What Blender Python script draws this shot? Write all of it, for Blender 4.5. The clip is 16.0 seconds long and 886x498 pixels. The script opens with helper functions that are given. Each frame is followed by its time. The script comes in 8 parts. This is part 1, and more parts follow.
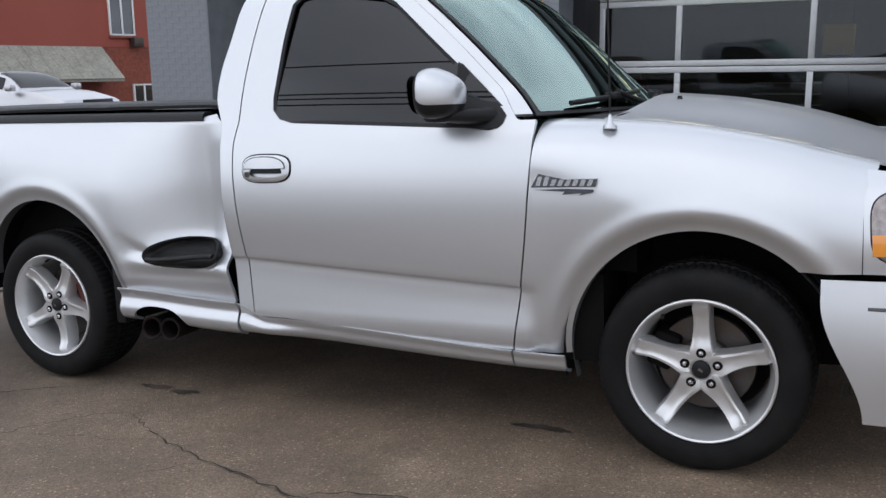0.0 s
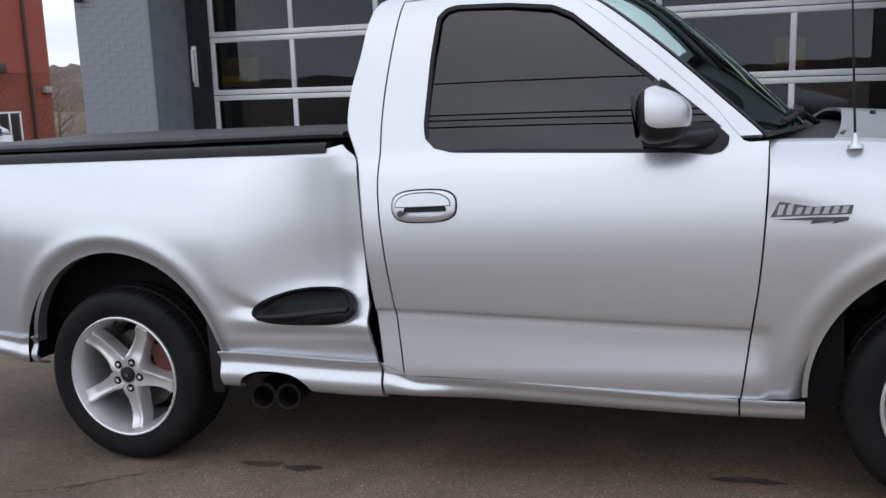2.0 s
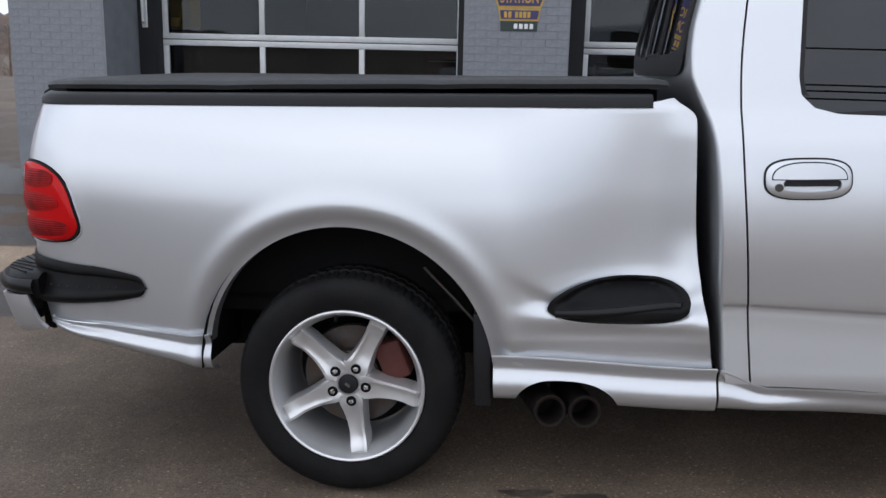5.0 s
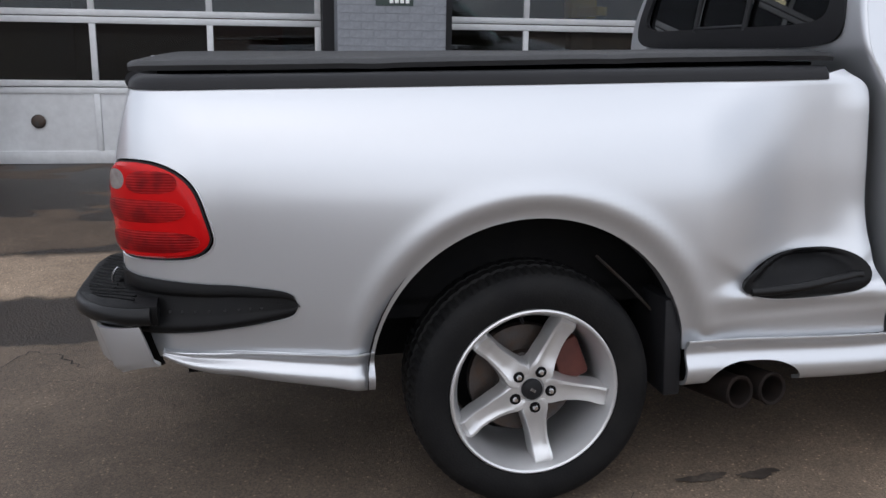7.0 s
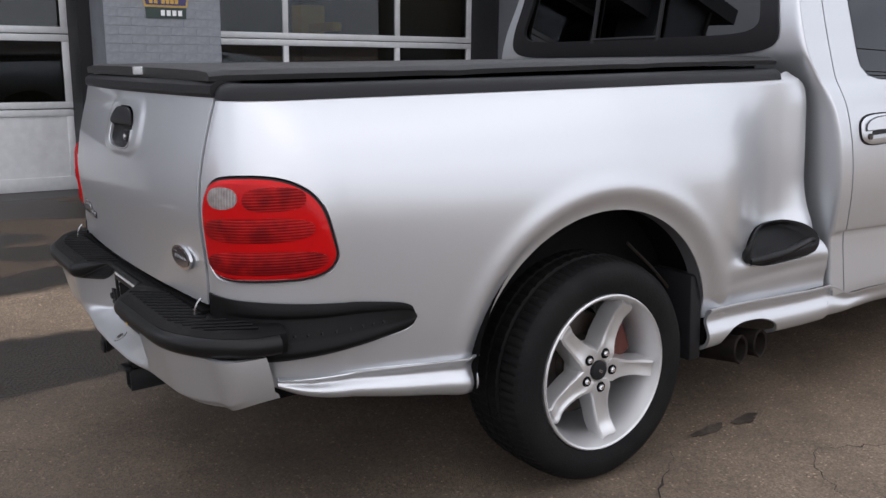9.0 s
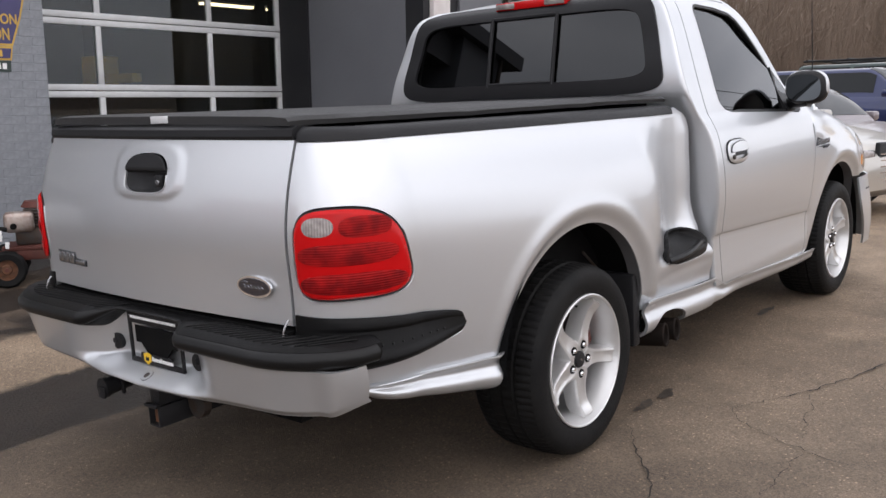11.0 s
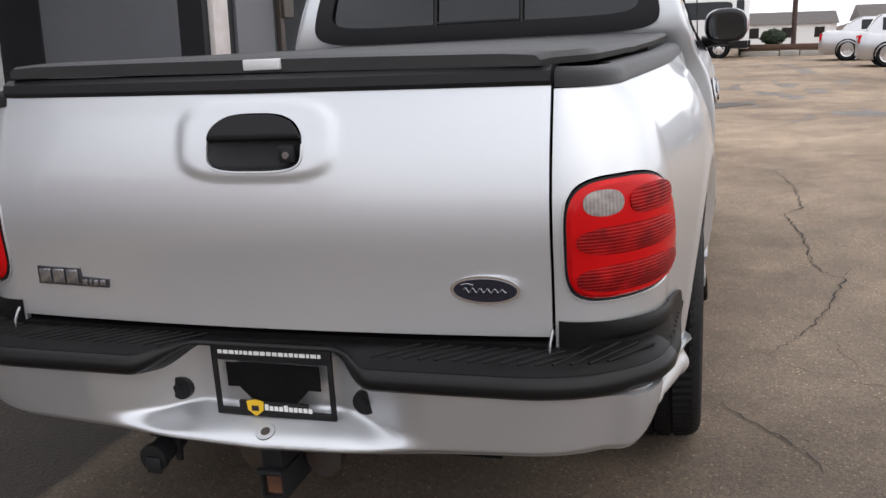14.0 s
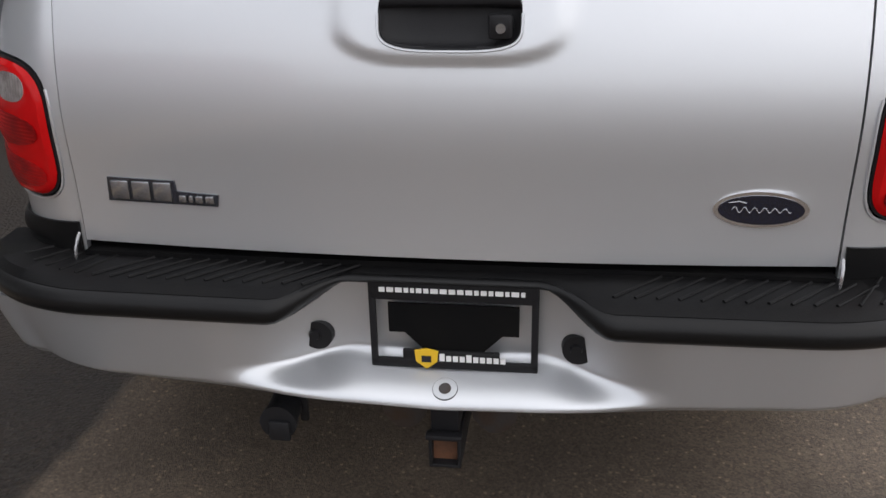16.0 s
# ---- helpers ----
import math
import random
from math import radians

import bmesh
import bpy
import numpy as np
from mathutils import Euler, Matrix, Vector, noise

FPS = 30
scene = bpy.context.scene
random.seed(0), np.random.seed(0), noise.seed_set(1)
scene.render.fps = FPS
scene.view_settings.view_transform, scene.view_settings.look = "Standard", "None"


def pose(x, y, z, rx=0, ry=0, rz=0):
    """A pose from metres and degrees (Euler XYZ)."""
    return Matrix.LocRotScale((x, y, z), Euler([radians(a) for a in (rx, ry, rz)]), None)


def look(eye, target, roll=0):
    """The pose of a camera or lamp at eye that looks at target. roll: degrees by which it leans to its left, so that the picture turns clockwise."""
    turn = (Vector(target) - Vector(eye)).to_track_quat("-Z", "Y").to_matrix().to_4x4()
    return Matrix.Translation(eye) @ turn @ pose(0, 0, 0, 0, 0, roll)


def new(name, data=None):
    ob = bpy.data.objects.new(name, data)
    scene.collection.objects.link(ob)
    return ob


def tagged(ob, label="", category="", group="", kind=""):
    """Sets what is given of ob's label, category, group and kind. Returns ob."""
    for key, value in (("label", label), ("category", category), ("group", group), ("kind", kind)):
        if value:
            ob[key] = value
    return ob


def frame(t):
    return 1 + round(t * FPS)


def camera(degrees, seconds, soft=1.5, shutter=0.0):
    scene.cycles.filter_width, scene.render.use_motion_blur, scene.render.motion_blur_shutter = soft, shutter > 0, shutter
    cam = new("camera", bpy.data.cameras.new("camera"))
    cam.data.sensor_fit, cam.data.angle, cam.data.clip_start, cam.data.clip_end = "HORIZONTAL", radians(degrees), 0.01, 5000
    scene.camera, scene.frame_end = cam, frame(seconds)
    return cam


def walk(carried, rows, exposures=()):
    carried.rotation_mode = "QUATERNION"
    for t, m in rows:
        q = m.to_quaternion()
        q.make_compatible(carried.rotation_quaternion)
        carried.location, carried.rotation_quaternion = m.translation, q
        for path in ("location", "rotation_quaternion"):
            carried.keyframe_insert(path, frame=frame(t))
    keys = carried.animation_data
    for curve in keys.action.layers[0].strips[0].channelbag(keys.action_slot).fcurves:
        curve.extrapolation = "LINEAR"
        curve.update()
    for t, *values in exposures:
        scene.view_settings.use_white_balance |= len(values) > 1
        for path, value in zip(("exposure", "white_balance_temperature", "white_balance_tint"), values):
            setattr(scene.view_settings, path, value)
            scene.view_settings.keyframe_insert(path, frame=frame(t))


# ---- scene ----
cam = camera(52.7, 16.0)
PATH = [
    (0, (3.617, -3.698, 1.448), (2.74, -1.944, 1.056), -0.7),
    (0.5, (3.321, -3.767, 1.473), (2.518, -1.976, 1.09), -1.6),
    (1, (3.005, -3.672, 1.469), (2.28, -1.846, 1.091), -2.0),
    (1.5, (2.694, -3.654, 1.472), (2.018, -1.807, 1.109), -2.2),
    (2, (2.401, -3.714, 1.476), (1.787, -1.844, 1.118), -1.9),
    (2.5, (2.09, -3.612, 1.452), (1.527, -1.729, 1.078), -1.4),
    (3, (1.79, -3.611, 1.429), (1.29, -1.712, 1.048), -0.4),
    (3.5, (1.509, -3.669, 1.439), (1.112, -1.751, 1.037), -0.2),
    (4, (1.18, -3.572, 1.405), (0.85, -1.645, 0.981), 0.5),
    (4.2, (1.106, -3.525, 1.411), (0.763, -1.602, 0.981), 0.5),
    (6.3, (-0.215, -3.314, 1.363), (-0.054, -1.366, 0.936), 1.8),
    (6.5, (-0.332, -3.293, 1.371), (-0.11, -1.356, 0.927), 1.4),
    (7, (-0.631, -3.125, 1.357), (-0.286, -1.211, 0.889), 1.0),
    (7.5, (-0.913, -3.094, 1.349), (-0.366, -1.225, 0.894), 0.7),
    (8, (-1.211, -3.064, 1.355), (-0.465, -1.262, 0.912), 0.5),
    (8.2, (-1.347, -2.973, 1.342), (-0.528, -1.205, 0.891), 0.7),
    (10.3, (-2.452, -2.668, 1.3), (-1.091, -1.243, 0.964), -0.1),
    (10.5, (-2.57, -2.659, 1.301), (-1.169, -1.271, 0.97), -0.1),
    (11, (-2.708, -2.483, 1.297), (-1.206, -1.201, 0.978), -0.6),
    (11.5, (-2.78, -2.225, 1.3), (-1.179, -1.065, 0.998), -0.8),
    (12, (-2.927, -2.001, 1.298), (-1.244, -0.963, 0.999), -0.9),
    (12.5, (-2.935, -1.724, 1.288), (-1.188, -0.804, 0.968), -1.0),
    (13, (-2.923, -1.436, 1.301), (-1.132, -0.612, 0.961), -1.1),
    (13.5, (-2.964, -1.144, 1.302), (-1.127, -0.447, 0.929), -1.5),
    (14, (-2.897, -0.864, 1.278), (-1.036, -0.273, 0.844), -1.5),
    (14.5, (-2.849, -0.618, 1.287), (-0.978, -0.111, 0.795), -1.8),
    (15, (-2.88, -0.384, 1.303), (-0.998, 0.017, 0.757), -1.8),
    (15.5, (-2.747, -0.217, 1.264), (-0.877, 0.151, 0.658), -1.2),
    (16, (-2.588, -0.074, 1.246), (-0.742, 0.201, 0.527), 0.4),
]
walk(cam, [(t, look(eye, target, roll)) for t, eye, target, roll in PATH],
     exposures=[(0.0, 0.0, 6050, 11), (4.2, 0.0, 6000, 11), (7.0, 0.06, 6150, 12), (8.2, 0.10, 6250, 13), (10.5, 0.34, 6500, 14), (11.0, 0.40, 6560, 14), (12.5, 0.44, 6650, 14), (14.5, 0.40, 6570, 12), (15.5, 0.24, 6640, 12), (16.0, 0.30, 6560, 12)])


# ---- world and light ----
world = bpy.data.worlds.new("overcast_sky")
scene.world = world
world.use_nodes = True
wn, wl = world.node_tree.nodes, world.node_tree.links
wn.clear()
w_out = wn.new("ShaderNodeOutputWorld")
w_bg = wn.new("ShaderNodeBackground")
w_sky = wn.new("ShaderNodeTexSky")
w_sky.sky_type = "NISHITA"
w_sky.sun_disc = False
w_sky.sun_elevation, w_sky.sun_rotation = radians(48), radians(200)
w_sky.air_density, w_sky.dust_density = 1.0, 4.0
w_co = wn.new("ShaderNodeTexCoord")
w_map = wn.new("ShaderNodeMapping")
w_map.inputs["Scale"].default_value = (1.0, 1.0, 3.5)
w_no = wn.new("ShaderNodeTexNoise")
w_no.inputs["Scale"].default_value, w_no.inputs["Detail"].default_value = 2.2, 6.0
w_rmp = wn.new("ShaderNodeValToRGB")
w_rmp.color_ramp.elements[0].position, w_rmp.color_ramp.elements[0].color = 0.36, (6.6, 6.95, 7.5, 1)
w_rmp.color_ramp.elements[1].position, w_rmp.color_ramp.elements[1].color = 0.64, (11.0, 11.2, 11.6, 1)
w_mix = wn.new("ShaderNodeMix")
w_mix.data_type = "RGBA"
w_mix.inputs[0].default_value = 0.9
wl.new(w_co.outputs["Generated"], w_map.inputs["Vector"])
wl.new(w_map.outputs["Vector"], w_no.inputs["Vector"])
wl.new(w_no.outputs["Fac"], w_rmp.inputs["Fac"])
wl.new(w_sky.outputs["Color"], w_mix.inputs[6])
wl.new(w_rmp.outputs["Color"], w_mix.inputs[7])
wl.new(w_mix.outputs[2], w_bg.inputs["Color"])
w_bg.inputs["Strength"].default_value = 0.125
wl.new(w_bg.outputs["Background"], w_out.inputs["Surface"])

sun_data = bpy.data.lights.new("sun", "SUN")
sun_data.energy, sun_data.angle, sun_data.color = 0.6, radians(110), (1.0, 0.97, 0.93)
sun = new("sun", sun_data)
sun.matrix_world = look((-4, -14, 18), (0, 0, 0))


# ---- materials ----
def material(name, color, rough=0.5, metal=0.0, coat=0.0, vary=0.0, vscale=4.0, vcolor=None, grain=0.0, gscale=60.0, bump=0.0, bscale=80.0, spec=0.5, coat_rough=0.05):
    """A principled surface with colour variation at two scales and fine relief."""
    m = bpy.data.materials.new(name)
    m.use_nodes = True
    nt = m.node_tree
    b = nt.nodes["Principled BSDF"]
    b.inputs["Base Color"].default_value = (*color, 1)
    b.inputs["Roughness"].default_value = rough
    b.inputs["Metallic"].default_value = metal
    b.inputs["Coat Weight"].default_value = coat
    b.inputs["Coat Roughness"].default_value = coat_rough
    b.inputs["Specular IOR Level"].default_value = spec
    co = nt.nodes.new("ShaderNodeTexCoord")
    last = None
    if vary > 0:
        n = nt.nodes.new("ShaderNodeTexNoise")
        n.inputs["Scale"].default_value, n.inputs["Detail"].default_value = vscale, 5.0
        nt.links.new(co.outputs["Object"], n.inputs["Vector"])
        mx = nt.nodes.new("ShaderNodeMix")
        mx.data_type = "RGBA"
        other = vcolor or tuple(c * 0.55 for c in color)
        mx.inputs[6].default_value, mx.inputs[7].default_value = (*color, 1), (*other, 1)
        r = nt.nodes.new("ShaderNodeMapRange")
        r.inputs["From Min"].default_value, r.inputs["From Max"].default_value = 0.38, 0.7
        r.inputs["To Max"].default_value = vary
        nt.links.new(n.outputs["Fac"], r.inputs["Value"])
        nt.links.new(r.outputs["Result"], mx.inputs[0])
        last = mx.outputs[2]
    if grain > 0:
        n2 = nt.nodes.new("ShaderNodeTexNoise")
        n2.inputs["Scale"].default_value, n2.inputs["Detail"].default_value = gscale, 4.0
        nt.links.new(co.outputs["Object"], n2.inputs["Vector"])
        mx2 = nt.nodes.new("ShaderNodeMix")
        mx2.data_type, mx2.blend_type = "RGBA", "MULTIPLY"
        mx2.inputs[0].default_value = grain
        if last:
            nt.links.new(last, mx2.inputs[6])
        else:
            mx2.inputs[6].default_value = (*color, 1)
        g = nt.nodes.new("ShaderNodeMapRange")
        g.inputs["From Min"].default_value, g.inputs["From Max"].default_value = 0.3, 0.7
        g.inputs["To Min"].default_value, g.inputs["To Max"].default_value = 0.35, 1.25
        nt.links.new(n2.outputs["Fac"], g.inputs["Value"])
        cmb = nt.nodes.new("ShaderNodeCombineColor")
        for k in ("Red", "Green", "Blue"):
            nt.links.new(g.outputs["Result"], cmb.inputs[k])
        nt.links.new(cmb.outputs["Color"], mx2.inputs[7])
        last = mx2.outputs[2]
    if last:
        nt.links.new(last, b.inputs["Base Color"])
    if bump > 0:
        n3 = nt.nodes.new("ShaderNodeTexNoise")
        n3.inputs["Scale"].default_value, n3.inputs["Detail"].default_value = bscale, 5.0
        nt.links.new(co.outputs["Object"], n3.inputs["Vector"])
        bp = nt.nodes.new("ShaderNodeBump")
        bp.inputs["Strength"].default_value, bp.inputs["Distance"].default_value = bump, 0.01
        nt.links.new(n3.outputs["Fac"], bp.inputs["Height"])
        nt.links.new(bp.outputs["Normal"], b.inputs["Normal"])
    return m


def glass(name, tint, rough=0.0, alpha=0.35, film=(0.95, 0.97, 1.0), gain=1.3):
    """Tinted pane: a glossy film over a tinted see-through sheet."""
    m = bpy.data.materials.new(name)
    m.use_nodes = True
    nt = m.node_tree
    nt.nodes.clear()
    out = nt.nodes.new("ShaderNodeOutputMaterial")
    tr = nt.nodes.new("ShaderNodeBsdfTransparent")
    tr.inputs["Color"].default_value = (*tint, 1)
    gl = nt.nodes.new("ShaderNodeBsdfGlossy")
    gl.inputs["Roughness"].default_value = rough
    gl.inputs["Color"].default_value = (*film, 1)
    fr = nt.nodes.new("ShaderNodeFresnel")
    fr.inputs["IOR"].default_value = 1.52
    ad = nt.nodes.new("ShaderNodeMath")
    ad.operation, ad.use_clamp = "MULTIPLY_ADD", True
    ad.inputs[1].default_value, ad.inputs[2].default_value = gain, alpha
    mx = nt.nodes.new("ShaderNodeMixShader")
    nt.links.new(fr.outputs["Fac"], ad.inputs[0])
    nt.links.new(ad.outputs["Value"], mx.inputs["Fac"])
    nt.links.new(tr.outputs["BSDF"], mx.inputs[1])
    nt.links.new(gl.outputs["BSDF"], mx.inputs[2])
    nt.links.new(mx.outputs["Shader"], out.inputs["Surface"])
    return m


def emitter(name, color, strength):
    m = bpy.data.materials.new(name)
    m.use_nodes = True
    b = m.node_tree.nodes["Principled BSDF"]
    b.inputs["Base Color"].default_value = (*color, 1)
    b.inputs["Emission Color"].default_value = (*color, 1)
    b.inputs["Emission Strength"].default_value = strength
    return m


M_PAINT = material("silver_metallic_paint", (0.61, 0.625, 0.648), 0.37, 0.74, coat=0.65, coat_rough=0.03, vary=0.12, vscale=1.5, vcolor=(0.58, 0.595, 0.617), bump=0.012, bscale=900)
# silver paint darkened to carry the shade inside lips and grooves
M_PAINT_SHADED = material("shaded_inner_paint", (0.10, 0.10, 0.105), 0.6)
M_BLACK = material("black_plastic", (0.014, 0.014, 0.0155), 0.40, vary=0.5, vscale=9, vcolor=(0.018, 0.018, 0.02), bump=0.12, bscale=500, spec=0.2)
M_GLOSSBLACK = material("glossy_black_rubber", (0.007, 0.007, 0.0075), 0.36, vary=0.4, vscale=12, vcolor=(0.009, 0.009, 0.009), bump=0.06, bscale=300, spec=0.24)
M_TREADPAD = material("black_step_rubber", (0.006, 0.006, 0.0065), 0.42, vary=0.5, vscale=14, vcolor=(0.009, 0.0085, 0.008), bump=0.12, bscale=300, spec=0.12)
M_VINYL = material("black_vinyl", (0.026, 0.026, 0.027), 0.5, vary=0.6, vscale=5, vcolor=(0.020, 0.020, 0.021), bump=0.25, bscale=380, spec=0.4)
M_RUBBER = material("tyre_rubber", (0.006, 0.006, 0.0065), 0.62, vary=0.7, vscale=10, vcolor=(0.014, 0.0135, 0.013), bump=0.2, bscale=160, spec=0.15)
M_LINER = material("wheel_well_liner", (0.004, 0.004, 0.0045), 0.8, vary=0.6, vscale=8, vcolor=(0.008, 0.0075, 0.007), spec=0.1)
M_ALLOY = material("cast_alloy", (0.67, 0.67, 0.675), 0.34, 0.7, coat=0.2, vary=0.35, vscale=11, vcolor=(0.54, 0.535, 0.52), bump=0.04, bscale=400)
M_CHROME = material("chrome", (0.78, 0.78, 0.8), 0.12, 1.0)
M_STEEL = material("dark_steel", (0.09, 0.083, 0.08), 0.5, 0.8, vary=0.6, vscale=20, vcolor=(0.10, 0.055, 0.03), bump=0.2, bscale=120)
M_RUST = material("rusty_iron", (0.16, 0.07, 0.035), 0.8, 0.2, vary=0.8, vscale=25, vcolor=(0.06, 0.035, 0.025), bump=0.3, bscale=150)
M_WORNMETAL = material("bare_dull_metal", (0.42, 0.36, 0.33), 0.42, 0.7, vary=0.8, vscale=18, vcolor=(0.18, 0.10, 0.07), bump=0.15, bscale=120)
M_CALIPER = material("red_brown_caliper", (0.10, 0.026, 0.018), 0.7, vary=0.6, vscale=20)
M_EXH = material("sooty_exhaust_metal", (0.018, 0.013, 0.011), 0.8, 0.0, vary=0.8, vscale=22, vcolor=(0.009, 0.008, 0.0075), spec=0.1)
M_GLASS_DARK = glass("dark_tinted_glass", (0.03, 0.033, 0.036), alpha=0.004, gain=1.05)
M_GLASS_SHIELD = glass("windshield_glass", (0.50, 0.62, 0.57), alpha=0.22, film=(0.72, 0.92, 0.87))
M_GLASS_DOOR = glass("garage_window_glass", (0.55, 0.58, 0.59), alpha=0.0, gain=0.8)
M_GLASS_CAR = glass("car_window_glass", (0.12, 0.13, 0.14), alpha=0.06)
M_REDLENS = material("red_lamp_lens", (0.50, 0.005, 0.006), 0.22, coat=0.18, coat_rough=0.03, vary=0.5, vscale=14, vcolor=(0.40, 0.003, 0.004), spec=0.12)
M_REDDARK = material("deep_red_lamp_lobe", (0.15, 0.002, 0.003), 0.40, vary=0.9, vscale=16, vcolor=(0.42, 0.008, 0.008), spec=0.12)
M_MIRROR = material("mirror_silvering", (0.12, 0.13, 0.14), 0.02, 1.0)
M_CLEARLENS = material("clear_lamp_lens", (0.34, 0.31, 0.30), 0.25, 0.4, coat=0.4, vary=0.7, vscale=40, vcolor=(0.12, 0.09, 0.085))
M_AMBER = material("amber_lens", (0.75, 0.28, 0.03), 0.15, coat=1.0)
M_SEAT = material("dark_cloth", (0.03, 0.03, 0.034), 0.9, bump=0.3)
M_BADGE_DARK = material("badge_dark_enamel", (0.02, 0.022, 0.03), 0.25, coat=0.6)
M_BADGE_BLUE = material("badge_blue_enamel", (0.004, 0.006, 0.018), 0.2, coat=0.8)
M_BADGE_SILVER = material("badge_silver", (0.34, 0.34, 0.35), 0.25, 0.9)
M_WHITE = material("white_lettering", (0.8, 0.8, 0.8), 0.5)
M_YELLOW = material("yellow_enamel", (0.80, 0.50, 0.03), 0.4)
M_GREY_WALL = material("grey_painted_brick", (0.228, 0.240, 0.264), 0.62, vary=0.55, vscale=1.6, vcolor=(0.186, 0.196, 0.215), grain=0.25, gscale=28, bump=0.35, bscale=45)
M_MORTAR = material("grey_painted_mortar", (0.215, 0.227, 0.250), 0.7, vary=0.4, vscale=6, bump=0.3, bscale=60)
M_DARK_WALL = material("charcoal_painted_wall", (0.125, 0.129, 0.142), 0.6, vary=0.5, vscale=1.3, vcolor=(0.10, 0.103, 0.113), bump=0.2, bscale=30)
M_JAMB = material("black_painted_jamb", (0.014, 0.014, 0.0165), 0.55, vary=0.5, vscale=3, vcolor=(0.020, 0.020, 0.022), spec=0.3)
M_FRAME = material("white_aluminium_door_frame", (0.68, 0.69, 0.70), 0.42, 0.15, vary=0.5, vscale=2.5, vcolor=(0.54, 0.54, 0.54), grain=0.12, gscale=18, bump=0.06, bscale=120)
M_POST = material("weathered_white_post", (0.62, 0.58, 0.57), 0.6, vary=0.6, vscale=5, vcolor=(0.42, 0.36, 0.34), bump=0.15)
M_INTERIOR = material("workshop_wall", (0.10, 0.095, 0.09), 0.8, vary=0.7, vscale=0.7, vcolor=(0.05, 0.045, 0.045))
M_TUBE = emitter("fluorescent_tube", (1.0, 0.80, 0.45), 6.5)
M_BRICK = material("red_brick", (0.27, 0.075, 0.045), 0.8, vary=0.8, vscale=1.2, vcolor=(0.19, 0.05, 0.035), grain=0.5, gscale=9, bump=0.3, bscale=25)
M_BRICKPAINT = material("red_painted_brick", (0.30, 0.068, 0.045), 0.65, vary=0.6, vscale=0.5, vcolor=(0.24, 0.05, 0.035), bump=0.15, bscale=25)
M_SHINGLE = material("pale_green_grey_shingle", (0.34, 0.33, 0.28), 0.8, vary=0.8, vscale=2.0, vcolor=(0.24, 0.235, 0.2), grain=0.4, gscale=12, bump=0.2)
M_WINFRAME = material("white_window_frame", (0.75, 0.75, 0.75), 0.5)
M_CURTAIN = material("pale_curtain", (0.5, 0.5, 0.48), 0.9, vary=0.5, vscale=8)
M_BROWNPIPE = material("dark_brown_pipe", (0.05, 0.025, 0.02), 0.6)
M_BARK = material("grey_brown_bark", (0.115, 0.085, 0.066), 0.9, vary=0.7, vscale=2.0, vcolor=(0.19, 0.15, 0.12), bump=0.4, bscale=20)
M_TWIG = material("bare_twigs", (0.23, 0.175, 0.135), 0.9, vary=0.6, vscale=0.4, vcolor=(0.12, 0.09, 0.07))
M_PINE = material("conifer_needles", (0.035, 0.055, 0.028), 0.8, vary=0.7, vscale=0.8, vcolor=(0.02, 0.032, 0.018))
M_HILL = material("bare_wooded_hill", (0.135, 0.092, 0.072), 0.95, vary=0.8, vscale=0.06, vcolor=(0.07, 0.06, 0.055), grain=0.6, gscale=0.5)
M_GRASS = material("dull_grass", (0.09, 0.10, 0.04), 0.95, vary=0.7, vscale=0.5, vcolor=(0.13, 0.12, 0.06))
M_KERB = material("concrete_kerb", (0.34, 0.32, 0.29), 0.85, vary=0.6, vscale=2, bump=0.3)
M_WOODBED = material("brown_timber_edging", (0.10, 0.055, 0.035), 0.8, vary=0.6, vscale=5)
M_WIRE = material("black_cable", (0.01, 0.01, 0.011), 0.6)
M_POLE = material("weathered_utility_pole", (0.20, 0.16, 0.13), 0.9, vary=0.6, vscale=3, bump=0.3)
M_SIGNFACE = material("pale_green_sign_face", (0.62, 0.66, 0.50), 0.5, vary=0.4, vscale=0.6)
M_SIGNYEL = material("yellow_sign_face", (0.80, 0.47, 0.02), 0.45)
M_SIGNRED = material("red_sign_letters", (0.42, 0.04, 0.03), 0.5)
M_CARPANE = material("dark_car_glass", (0.012, 0.014, 0.016), 0.06, spec=0.3)
M_SIGNBLUE = material("blue_sign_edge", (0.03, 0.05, 0.22), 0.45)
M_SIGNTEXT = material("dark_sign_letters", (0.05, 0.05, 0.055), 0.6)
M_NAVY = material("navy_enamel", (0.035, 0.03, 0.11), 0.35, vary=0.4, vscale=9, vcolor=(0.06, 0.05, 0.14))
M_GOLD = material("gold_enamel", (0.55, 0.34, 0.06), 0.4, vary=0.4, vscale=20)
M_SIGNGREEN = material("dark_green_plate", (0.02, 0.035, 0.03), 0.4)
M_CARWHITE = material("white_van_paint", (0.72, 0.72, 0.72), 0.3, coat=0.6)
M_CARBLUE = material("dark_blue_car_paint", (0.012, 0.02, 0.085), 0.3, 0.3, coat=0.9)
M_CARDARK = material("dark_brown_suv_paint", (0.03, 0.026, 0.026), 0.3, 0.4, coat=0.9)
M_CARGREEN = material("dark_green_suv_paint", (0.028, 0.05, 0.045), 0.35, 0.2, coat=0.7)
M_CARSILVER = material("silver_car_paint", (0.50, 0.50, 0.52), 0.32, 0.75, coat=0.6)
M_CARMAUVE = material("mauve_grey_car_paint", (0.24, 0.21, 0.22), 0.36, 0.55, coat=0.6)
M_CARBEIGE = material("champagne_car_paint", (0.44, 0.42, 0.39), 0.34, 0.6, coat=0.6)


